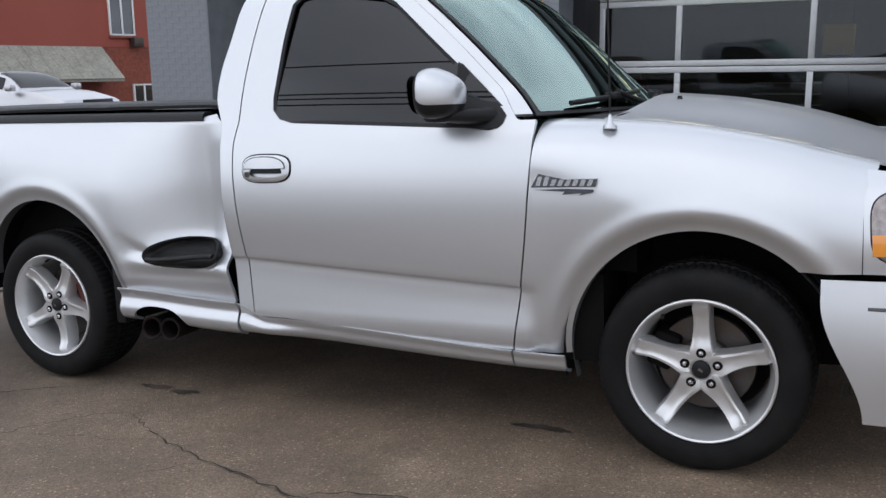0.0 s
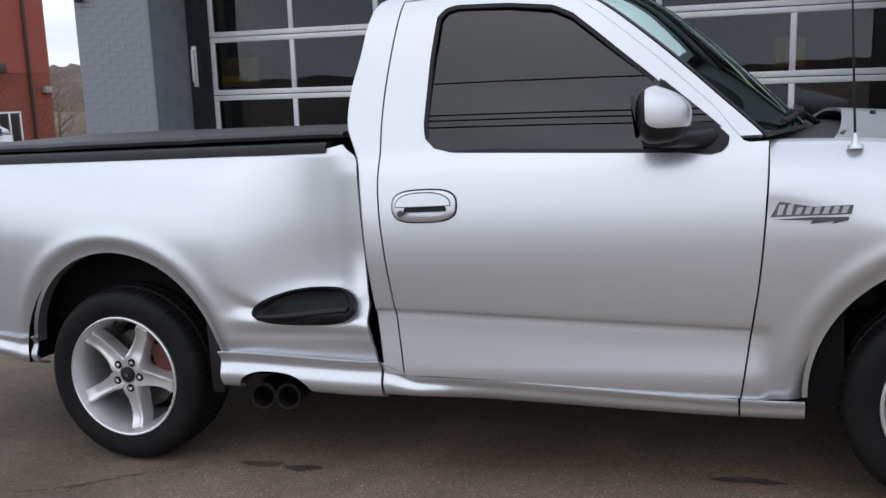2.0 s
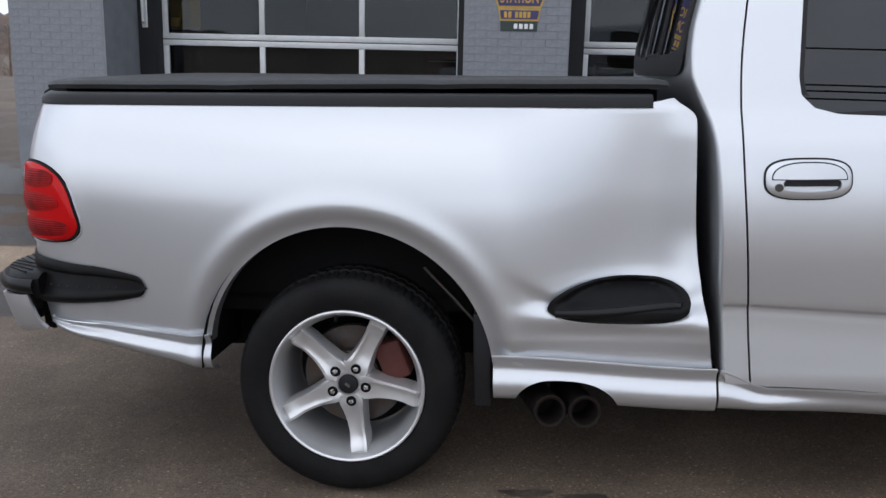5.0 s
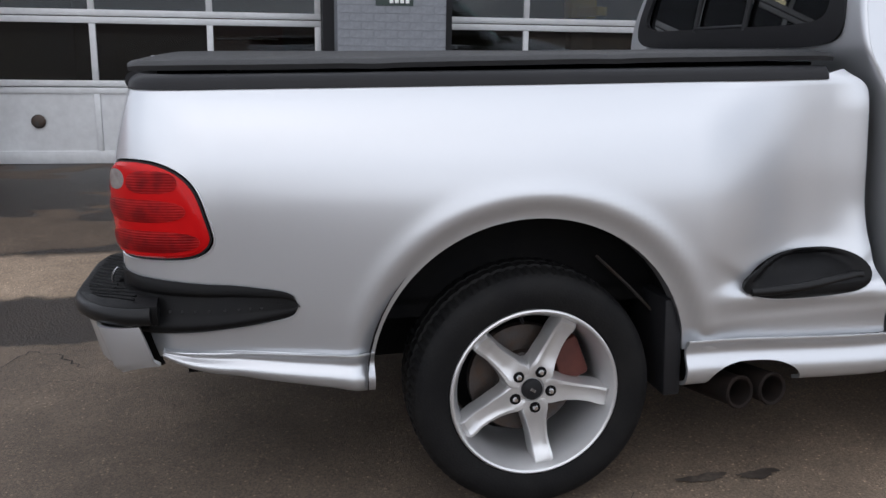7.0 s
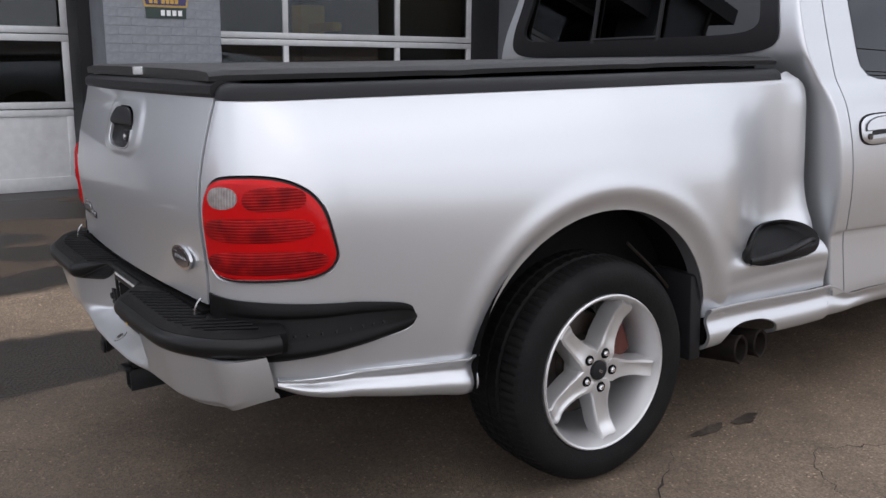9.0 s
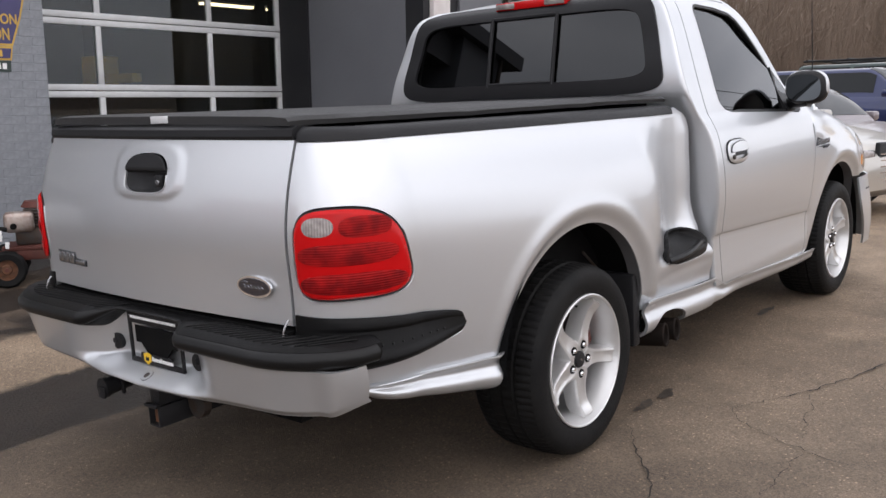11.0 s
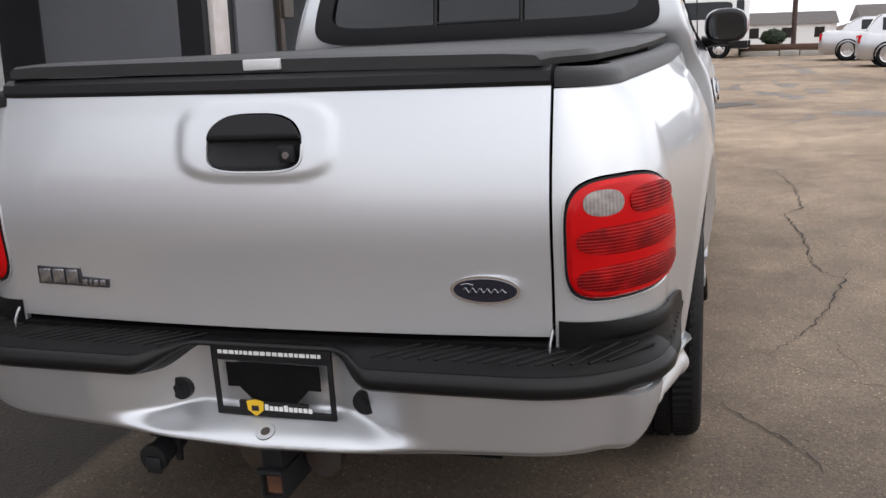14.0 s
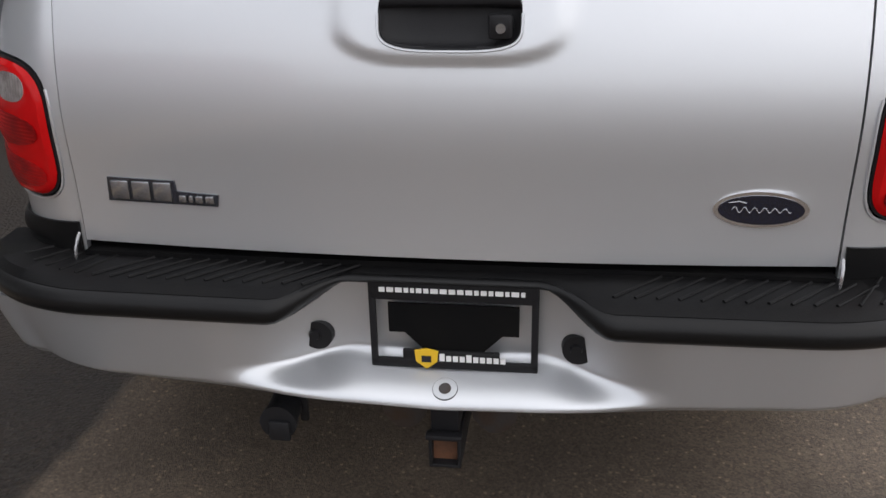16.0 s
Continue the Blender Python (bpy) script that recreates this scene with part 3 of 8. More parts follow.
# ---- workshop building ----
DOOR_Y, FRONT_Y, SILL, HEAD, TOP = 5.40, 4.55, 0.15, 3.35, 3.72
A0, A1 = -3.30, -0.27
B0, B1 = 0.88, 3.81


def wall(name, label, mat, boxes):
    bm = bmesh.new()
    for b in boxes:
        box(bm, *b)
    return tagged(finish(bm, name, mat, None), label, "wall", kind="structure")


wall("wall_south_pier_west", "grey painted brick pier at the workshop corner", M_MORTAR, [(-4.40, -3.47, FRONT_Y - 0.0035, 5.5, -0.5, TOP)])
wall("wall_south_pier_middle", "grey painted brick pier between two workshop doors", M_MORTAR, [(-0.17, 0.73, FRONT_Y - 0.0035, 5.5, -0.5, TOP)])
pier_w = bpy.data.objects["wall_south_pier_west"]
pier_m = bpy.data.objects["wall_south_pier_middle"]
wall("wall_south_jamb", "black painted jambs beside the workshop doors", M_JAMB, [
    (-3.47, A0, 5.22, 5.6, -0.3, TOP), (A1, -0.17, 5.0, 5.6, -0.3, TOP), (0.73, B0, 5.0, 5.6, -0.3, TOP), (B1, 3.84, 4.95, 5.6, -0.3, TOP)])
wall("wall_south_head", "dark lintel wall over the workshop doors", M_DARK_WALL, [(-3.47, -0.17, 4.7, 5.6, HEAD, TOP), (0.73, 3.84, 4.7, 5.6, HEAD, TOP)])
wall("wall_return", "charcoal painted side wall of the projecting bay", M_DARK_WALL, [(3.84, 4.05, 3.55, 5.6, -0.3, TOP)])
wall("wall_projecting_bay", "charcoal front wall of the projecting bay", M_DARK_WALL, [(4.36, 5.06, 3.30, 3.5, -0.3, TOP), (8.4, 9.0, 3.30, 3.5, -0.3, TOP), (5.06, 8.4, 3.30, 3.5, 3.0, TOP)])
wall("wall_bay_jamb", "black jamb strips of the projecting bay", M_JAMB, [(3.84, 3.93, 3.32, 3.55, -0.3, TOP), (4.21, 4.36, 3.33, 3.5, -0.3, TOP), (3.93, 4.21, 3.36, 3.5, -0.3, TOP)])
wall("wall_west", "grey painted side wall of the workshop", M_GREY_WALL, [(-4.40, -4.20, 5.5, 14.0, -1.5, TOP)])
wall("wall_east", "grey painted side wall of the workshop", M_GREY_WALL, [(8.8, 9.0, 3.5, 7.0, -0.5, TOP), (8.8, 11.5, 7.0, 7.2, -0.5, TOP), (11.3, 11.5, 7.2, 14.0, -0.5, TOP)])
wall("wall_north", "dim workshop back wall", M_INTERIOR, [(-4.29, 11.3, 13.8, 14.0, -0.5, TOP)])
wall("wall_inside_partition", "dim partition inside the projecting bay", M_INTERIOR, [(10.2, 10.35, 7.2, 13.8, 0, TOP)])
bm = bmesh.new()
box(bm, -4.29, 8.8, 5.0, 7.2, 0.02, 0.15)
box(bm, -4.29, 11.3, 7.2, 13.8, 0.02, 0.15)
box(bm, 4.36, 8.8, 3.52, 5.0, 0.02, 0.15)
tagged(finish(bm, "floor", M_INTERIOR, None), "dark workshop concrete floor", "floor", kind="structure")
bm = bmesh.new()
box(bm, -4.7, 9.15, 4.4, 7.1, TOP, TOP + 0.18)
box(bm, -4.7, 11.7, 7.1, 14.1, TOP, TOP + 0.18)
box(bm, 3.7, 9.15, 3.1, 4.4, TOP, TOP + 0.18)
tagged(finish(bm, "ceiling", M_DARK_WALL, None), "flat dark workshop roof", "roof", kind="structure")

# white post at the corner of the projecting bay
post = thing("door_post", "weathered white metal post at the bay corner", "post")
bm = bmesh.new()
box(bm, 3.935, 4.12, 3.27, 3.36, 0.0, TOP, 0.01)
part("post_face", bm, M_POST, post)
bm = bmesh.new()
box(bm, 4.12, 4.2, 3.285, 3.36, 0.0, TOP, 0.008)
part("post_edge", bm, M_POST, post)
bm = bmesh.new()
box(bm, 5.09, 5.17, 3.24, 3.3, 1.2, 3.0, 0.01)
box(bm, 5.1, 5.3, 3.2, 3.3, 1.62, 1.95, 0.01)
tagged(finish(bm, "conduit_box", M_STEEL, None), "grey electrical conduit and box on the wall", "fixture")


def brick_courses(parent, x0, x1, y, z0, z1, seed, h=0.067, length=0.203):
    """Painted bricks, each a slightly proud block, in running bond."""
    r = random.Random(seed)
    protos = []
    for ln in (length, length / 2):
        b = bmesh.new()
        box(b, 0, ln - 0.0005, 0, 0.02, 0, h - 0.003, 0.0018, 1)
        me = bpy.data.meshes.new("brick")
        b.to_mesh(me)
        b.free()
        me.materials.append(M_GREY_WALL)
        protos.append((ln, me))
    z, row = z0, 0
    while z < z1:
        x = x0
        first = True
        while x < x1 - 0.02:
            ln, me = protos[1] if (first and row % 2) or x1 - x < length * 0.9 else protos[0]
            ob = new("brick", me)
            ob.parent = parent
            ob.location = (x, y + r.uniform(-0.0005, 0.0004), z)
            x += ln
            first = False
        z += h
        row += 1


def sectional_door(name, x0, x1, mullions, label, solid_first):
    """An overhead door: framed sections with glass panes, the lowest one solid where it is so."""
    d = thing(name, label, "garage door", "workshop doors")
    y0, y1 = DOOR_Y, DOOR_Y + 0.05
    levels = [SILL, 0.84, 1.455, 2.10, 2.75, HEAD]
    cols = [x0] + mullions + [x1]
    for i in range(5):
        za, zb = levels[i] + 0.004, levels[i + 1] - 0.004
        bm = bmesh.new()
        box(bm, x0, x1, y0, y1, za, za + (0.115 if i == 0 else 0.055), 0.004)
        box(bm, x0, x1, y0, y1, zb - 0.055, zb, 0.004)
        for k, c in enumerate(cols):
            wd = 0.055
            lo = c if k == 0 else (c - wd if k == len(cols) - 1 else c - wd / 2)
            box(bm, lo, lo + wd, y0 + 0.003, y1 - 0.003, za + 0.055, zb - 0.055, 0.004)
        sec = part("section", bm, M_FRAME, d)
        for k in range(len(cols) - 1):
            bm = bmesh.new()
            if i == 0 and solid_first:
                box(bm, cols[k] + 0.03, cols[k + 1] - 0.03, y0 + 0.016, y1 - 0.01, za + 0.1, zb - 0.05)
                part("panel", bm, M_FRAME, sec)
            else:
                box(bm, cols[k] + 0.02, cols[k + 1] - 0.02, y0 + 0.022, y0 + 0.026, za + 0.05, zb - 0.05)
                g = part("pane", bm, M_GLASS_DOOR, sec, smooth=False)
    return d


door_a = sectional_door("garage_door", A0, A1, [-2.27, -1.262], "white-framed glazed overhead door with a solid bottom panel", True)
sectional_door("garage_door", B0, B1, [1.677, 2.90], "white-framed glazed overhead door of the second bay", True)
sectional_door("garage_door", 5.2, 8.3, [6.2, 7.25], "white-framed glazed overhead door deep in the dark bay", True)
bm = bmesh.new()
t = bmesh.new()
lathe(t, [(0.0, -0.012), (0.04, -0.012), (0.052, -0.008), (0.062, 0.0), (0.062, 0.006)], 28)
merge(bm, t, pose(-2.78, DOOR_Y - 0.004, 0.535))
part("vent_plug", bm, M_STEEL, door_a, "round grey vent plug")
handle = thing("door_pull", "long white bar handle on the black jamb", "handle")
bm = bmesh.new()
tube(bm, [(-3.395, 5.22, 1.60), (-3.395, 5.175, 1.62), (-3.395, 5.175, 1.96), (-3.395, 5.22, 1.98)], 0.016, 10)
box(bm, -3.425, -3.365, 5.208, 5.22, 1.56, 2.01, 0.006)
part("bar", bm, M_FRAME, handle)


def inspection_sign():
    """Keystone-shaped enamel sign with a gold edge and two plates below."""
    s = thing("inspection_sign", "navy and gold keystone-shaped inspection station sign on the pier", "sign")
    y = FRONT_Y - 0.012
    cx = 0.305
    def key(inset, zl):
        o = [(-0.185, 0), (0.185, 0), (0.262, 0.22), (0.335, 0.52), (0.285, 0.52), (0.255, 0.70), (-0.255, 0.70), (-0.285, 0.52), (-0.335, 0.52), (-0.262, 0.22)]
        return [(cx + x * (1 - inset / 0.36), y, 1.772 + inset * 0.8 + zz * (1 - 2 * inset / 0.7)) for x, zz in o]
    bm = bmesh.new()
    prism(bm, key(0, 0), (0, 0.012, 0))
    part("rim", bm, M_GOLD, s, "gold enamel rim", smooth=False)
    bm = bmesh.new()
    prism(bm, [(x, y - 0.003, z) for x, _, z in key(0.02, 0)], (0, 0.003, 0))
    part("face", bm, M_NAVY, s, smooth=False)
    for z0, z1, hw0, hw1, mat in ((1.664, 1.768, 0.166, 0.182, M_GOLD), (1.577, 1.660, 0.157, 0.160, M_SIGNGREEN)):
        bm = bmesh.new()
        prism(bm, [(cx - hw0, y, z0), (cx + hw0, y, z0), (cx + hw1, y, z1), (cx - hw1, y, z1)], (0, 0.01, 0))
        part("plate", bm, mat, s, smooth=False)
    bm = bmesh.new()
    prism(bm, [(cx - 0.155, y - 0.004, 1.678), (cx + 0.155, y - 0.004, 1.678), (cx + 0.168, y - 0.004, 1.752), (cx - 0.168, y - 0.004, 1.752)], (0, 0.004, 0))
    part("plate_field", bm, M_NAVY, s, smooth=False)
    for x in (-0.13, -0.092, -0.035, 0.0, 0.035, 0.07):
        bm = bmesh.new()
        box(bm, cx + x, cx + x + 0.026, y - 0.007, y - 0.004, 1.690, 1.740)
        part("bar", bm, M_GOLD, s, smooth=False)
    for x in (-0.01, 0.035, 0.08, 0.125):
        bm = bmesh.new()
        box(bm, cx + x - 0.032, cx + x - 0.002, y - 0.005, y - 0.001, 1.598, 1.640)
        part("bar", bm, M_WHITE, s, smooth=False)
    for text, z, size, wide in (("OFFICIAL", 2.20, 0.10, 0.34), ("INSPECTION", 1.935, 0.105, 0.45), ("STATION", 1.815, 0.125, 0.325)):
        cu = bpy.data.curves.new("lettering", "FONT")
        cu.body, cu.size, cu.align_x, cu.extrude, cu.offset = text, size, "CENTER", 0.002, 0.0018
        ob = new("lettering", cu)
        ob.parent = s
        cu.materials.append(M_GOLD)
        bpy.context.view_layer.update()
        ob.matrix_basis = pose(cx, y - 0.005, z, 90, 0, 0) @ Matrix.Diagonal((wide / max(0.01, ob.dimensions.x), 1, 1, 1))
    return s


inspection_sign()

# pipe down the west pier
pipe = thing("vent_pipe", "dark iron pipe on the pier face", "pipe")
bm = bmesh.new()
tube(bm, [(-4.29, FRONT_Y - 0.06, TOP), (-4.29, FRONT_Y - 0.06, 2.55)], 0.03, 12)
part("pipe", bm, M_STEEL, pipe)
bm = bmesh.new()
cyl(bm, (-4.29, FRONT_Y - 0.06, 2.62), (-4.29, FRONT_Y - 0.06, 2.48), 0.042, 0.042, 12)
part("pipe_end", bm, M_JAMB, pipe)


# inside the workshop: tube lamps, a lift, tool cabinets
def tube_lamp(x, y, z, yaw):
    l = thing("tube_lamp", "warm fluorescent tube lamp under the workshop ceiling", "lamp", "workshop lamps", pose(x, y, z, 0, 0, yaw))
    bm = bmesh.new()
    box(bm, -0.62, 0.62, -0.09, 0.09, 0.02, 0.07, 0.01)
    part("housing", bm, M_FRAME, l)
    for dx in (-0.45, 0.45):
        bm = bmesh.new()
        cyl(bm, (dx, 0, 0.06), (dx, 0, TOP - z), 0.008, 0.008, 6)
        part("hanger", bm, M_STEEL, l)
    for dy in (-0.045, 0.045):
        bm = bmesh.new()
        cyl(bm, (-0.6, dy, 0.0), (0.6, dy, 0.0), 0.026, 0.026, 10)
        part("tube", bm, M_TUBE, l)
    return l


for x, y, yaw in ((1.3, 8.0, 0), (2.75, 8.0, 0), (4.2, 8.0, 0), (-2.6, 7.2, 0), (-0.4, 8.5, 0), (6.2, 9.0, 0), (8.3, 12.4, 0), (9.9, 12.4, 0)):
    tube_lamp(x, y, 3.25, yaw)


def lift_post(x, y):
    l = thing("lift_post", "yellow two-post car lift column in the workshop", "car lift", "lift posts", pose(x, y, SILL))
    bm = bmesh.new()
    box(bm, -0.14, 0.14, -0.12, 0.12, 0, 2.9, 0.02)
    part("column", bm, M_STEEL, l)
    bm = bmesh.new()
    box(bm, -0.16, 0.16, -0.15, 0.15, 1.42, 1.76, 0.02)
    part("carriage", bm, M_YELLOW, l, "yellow lift carriage")
    bm = bmesh.new()
    box(bm, -0.06, 0.06, -0.8, -0.1, 1.44, 1.54, 0.01)
    part("arm", bm, M_YELLOW, l, "yellow lift arm")
    return l


lift_post(-3.6, 6.6)
lift_post(3.0, 7.8)


def tool_cabinet(x, y, w, h, mat, label):
    c = thing("tool_cabinet", label, "cabinet", "workshop cabinets", pose(x, y, SILL))
    bm = bmesh.new()
    box(bm, -w / 2, w / 2, -0.25, 0.25, 0.08, h, 0.01)
    part("body", bm, mat, c)
    n = 5
    for i in range(n):
        bm = bmesh.new()
        z0 = 0.12 + (h - 0.16) * i / n
        box(bm, -w / 2 + 0.03, w / 2 - 0.03, -0.27, -0.25, z0, z0 + (h - 0.16) / n - 0.02, 0.006)
        dr = part("drawer", bm, mat, c)
        bm = bmesh.new()
        box(bm, -w / 2 + 0.08, w / 2 - 0.08, -0.285, -0.27, z0 + (h - 0.16) / n - 0.06, z0 + (h - 0.16) / n - 0.04, 0.004)
        part("handle", bm, M_FRAME, dr)
    return c


tool_cabinet(-1.2, 13.3, 1.2, 1.4, M_CALIPER, "red steel tool cabinet against the workshop back wall")
tool_cabinet(2.0, 13.3, 1.4, 1.1, M_INTERIOR, "dark steel tool cabinet against the workshop back wall")


def garden_tiller():
    """The small engine machine that stands by the pier."""
    g = thing("garden_tiller", "dirty garden tiller with bare metal engine and rusty wheels beside pier", "tiller", m=pose(-0.06, 3.70, ground_z(-0.06, 3.70), 0, 0, -28))
    for y in (0.0, 0.42):
        bm = bmesh.new()
        t = bmesh.new()
        lathe(t, [(0.070, -0.040), (0.110, -0.044), (0.122, -0.030), (0.126, 0.0), (0.122, 0.030), (0.110, 0.044), (0.070, 0.040)], 28, lambda k, i: 0.006 if i % 2 and k in (2, 3, 4) else 0)
        merge(bm, t, pose(0, y, 0.124))
        w = part("wheel", bm, M_RUBBER, g, "muddy rubber tyre")
        bm = bmesh.new()
        t = bmesh.new()
        lathe(t, [(0.0, -0.030), (0.030, -0.030), (0.036, -0.016), (0.066, -0.014), (0.074, -0.036), (0.078, -0.036), (0.078, 0.036), (0.0, 0.036)], 24)
        merge(bm, t, pose(0, y, 0.124))
        part("rim", bm, M_RUST, w, "rusty steel rim")
    bm = bmesh.new()
    box(bm, -0.05, 0.62, 0.07, 0.12, 0.17, 0.24, 0.008)
    box(bm, -0.05, 0.62, 0.29, 0.34, 0.17, 0.24, 0.008)
    box(bm, 0.0, 0.44, 0.06, 0.35, 0.24, 0.27, 0.008)
    cyl(bm, (0, -0.04, 0.124), (0, 0.46, 0.124), 0.014, 0.014, 10)
    part("chassis", bm, M_CALIPER, g, "dull red frame")
    bm = bmesh.new()
    box(bm, 0.06, 0.34, 0.10, 0.32, 0.27, 0.40, 0.02)
    eng = part("engine", bm, M_STEEL, g, "dark engine block")
    bm = bmesh.new()
    box(bm, 0.15, 0.33, 0.11, 0.31, 0.39, 0.53, 0.01)
    part("cylinder", bm, M_STEEL, eng)
    for k in range(6):
        bm = bmesh.new()
        box(bm, 0.12, 0.36, 0.08, 0.34, 0.402 + 0.022 * k, 0.412 + 0.022 * k, 0.003)
        part("fin", bm, M_STEEL, eng)
    bm = bmesh.new()
    box(bm, 0.0, 0.19, -0.03, 0.08, 0.375, 0.515, 0.03, 3)
    mf = part("muffler", bm, M_WORNMETAL, g, "bare metal muffler box")
    bm = bmesh.new()
    cyl(bm, (0.062, -0.034, 0.420), (0.062, 0.0, 0.420), 0.022, 0.022, 16)
    part("outlet", bm, M_LINER, mf)
    bm = bmesh.new()
    cyl(bm, (0.21, 0.20, 0.53), (0.21, 0.20, 0.57), 0.11, 0.085, 22)
    part("recoil_cover", bm, M_CALIPER, g, "red recoil starter cover")
    bm = bmesh.new()
    tube(bm, [(0.02, -0.02, 0.40), (-0.06, -0.03, 0.415), (-0.125, -0.03, 0.395), (-0.145, -0.03, 0.33), (-0.125, -0.03, 0.24), (-0.075, -0.02, 0.18)], 0.017, 10)
    part("guard_hose", bm, M_RUBBER, g, "thick black hose")
    for x, z, h in ((-0.035, 0.325, 0.075), (0.005, 0.275, 0.045)):
        bm = bmesh.new()
        box(bm, x, x + 0.024, -0.062, -0.054, z, z + h, 0.002)
        box(bm, x + 0.006, x + 0.016, -0.056, 0.10, z + 0.01, z + 0.02)
        part("tag", bm, M_WHITE, g, "white paper tag")
    bm = bmesh.new()
    for y in (0.10, 0.32):
        tube(bm, [(0.40, y, 0.26), (0.80, y - 0.03, 0.62), (1.02, y - 0.04, 0.70)], 0.013, 8)
    part("handlebar", bm, M_STEEL, g)
    return g


garden_tiller()


# ---- pickup truck (x forward from the rear axle, y to its left, z up from the tyres' contact) ----
TR_YAW, TR_PITCH, TR_ROLL = radians(0.863), radians(2.510), radians(-1.197)
TRUCK_TURN = Matrix.Rotation(TR_YAW, 4, "Z") @ Matrix.Rotation(-TR_PITCH, 4, "Y") @ Matrix.Rotation(TR_ROLL, 4, "X")
TRUCK_AT = Matrix.Translation((0.0650, 0.1285, -0.0210)) @ TRUCK_TURN
truck = thing("pickup_truck", "silver single-cab sport pickup truck with a stepside bed and black cover", "pickup truck", m=TRUCK_AT)

WB = 3.043          # wheelbase
HUB_Z = 0.36
R_ARCH = (0.000, 0.413, 0.459)
F_ARCH = (3.036, 0.345, 0.449)

BED_Z = [0.30, 0.40, 0.50, 0.60, 0.75, 0.90, 1.00, 1.07, 1.13, 1.18, 1.215, 1.25]
BED_W = [0.945, 0.955, 0.966, 0.977, 0.985, 0.980, 0.962, 0.938, 0.908, 0.874, 0.844, 0.815]
CAB_Z = [0.30, 0.36, 0.41, 0.46, 0.52, 0.57, 0.602, 0.611, 0.66, 0.72, 0.80, 0.88, 0.96, 1.02, 1.08, 1.12, 1.165, 1.20, 1.30, 1.40, 1.50, 1.60, 1.67, 1.72, 1.755, 1.775]
CAB_W = [0.930, 0.952, 0.9585, 0.9555, 0.9515, 0.9505, 0.9520, 0.9615, 0.970, 0.977, 0.984, 0.986, 0.982, 0.974, 0.961, 0.948, 0.925, 0.905, 0.874, 0.843, 0.811, 0.776, 0.747, 0.716, 0.676, 0.62]


def crease_z(x):
    """Height of the crease pressed into the door; it falls towards the front."""
    return 0.641 - 0.0545 * max(0.0, x - 1.21)


def skirt_w(v):
    """Section of the lower skirts: a lip on top, a hollow, a bulge that catches the sky, then under."""
    return spline(v, [0.0, 0.12, 0.30, 0.46, 0.72, 0.88, 0.95, 1.0], [-0.070, -0.024, -0.004, -0.002, -0.017, -0.008, 0.004, 0.003])


def arch_roll(r):
    """The body swells a little round a wheel opening, then a flat band turns in to its edge."""
    return 0.006 * math.exp(-((r - 0.070) / 0.030) ** 2) - 0.024 * smooth(0.064, 0.0, r)


def rail_z(x):
    return 1.214 - 0.020 * (x - 0.93)


def bed_w(x, z):
    zz = z - (rail_z(x) - 1.215)
    w = spline(zz, BED_Z, BED_W)
    # the fender turns in to the box wall ahead of the wheel; a lip closes the front
    box_w = spline(z, [0.60, 0.75, 1.22], [0.905, 0.862, 0.844])
    tall = smooth(0.560, 0.645, z)
    w -= smooth(0.47, 0.90, x) * tall * max(0.0, w - box_w)
    w += (0.020 + 0.022 * smooth(0.86, 0.65, z)) * smooth(0.945, 1.055, x) * tall * smooth(1.25, 1.12, z)
    w -= 0.014 * smooth(0.55, 0.86, x) * smooth(0.98, 0.68, z) * tall
    # soft hollow under the step
    pod = math.exp(-((x - 0.83) / 0.25) ** 4)
    bow = 0.085 * min(1.6, ((x - 0.834) / 0.25) ** 2)
    w += 0.026 * math.exp(-((x - 0.834) / 0.25) ** 4) * math.exp(-((z - 0.606) / 0.034) ** 2)
    w -= 0.026 * pod * smooth(0.622, 0.565, z - bow) * (1 - 0.7 * smooth(0.56, 0.45, z))
    w -= 0.006 * smooth(0.5, 1.0, x) * smooth(0.62, 0.5, z) + 0.012 * smooth(0.40, 0.48, x) * smooth(0.53, 0.47, z)
    # raised lip round the wheel opening
    r = math.hypot(x - R_ARCH[0], z - R_ARCH[1]) - R_ARCH[2]
    w += arch_roll(r)
    # taper towards the tail
    if x < 0.1:
        w -= (0.104 - 0.048 * smooth(0.70, 1.30, z)) * (min(0.93, 0.1 - x) / 0.93) ** 1.35
    return w


def tail_lean(z):
    """How far the tail's face lies ahead of its middle line: rolled forward on top, kicked back at the foot."""
    return 0.060 * min(1.0, max(0.0, (z - 0.90) / 0.365)) ** 2.0 - 0.008 * smooth(0.92, 0.70, z)


def bed_place(s, lift=0.0):
    def f(u, z):
        if u >= -0.83:
            return (u, s * (bed_w(u, z) + lift), z)
        a = min(1.0, (-0.83 - u) / 0.42) * math.pi / 2
        wide = bed_w(-0.83, z) - 0.662
        x = -0.83 - (0.268 + lift) * math.sin(a) ** 0.9 - (0.020 + 0.014 * smooth(0.75, 1.0, z) * smooth(1.31, 1.00, z)) * math.sin(a) + tail_lean(z) * math.sin(a) ** 1.5
        return (x, s * (0.662 + (wide + lift) * math.cos(a)), z)
    return f


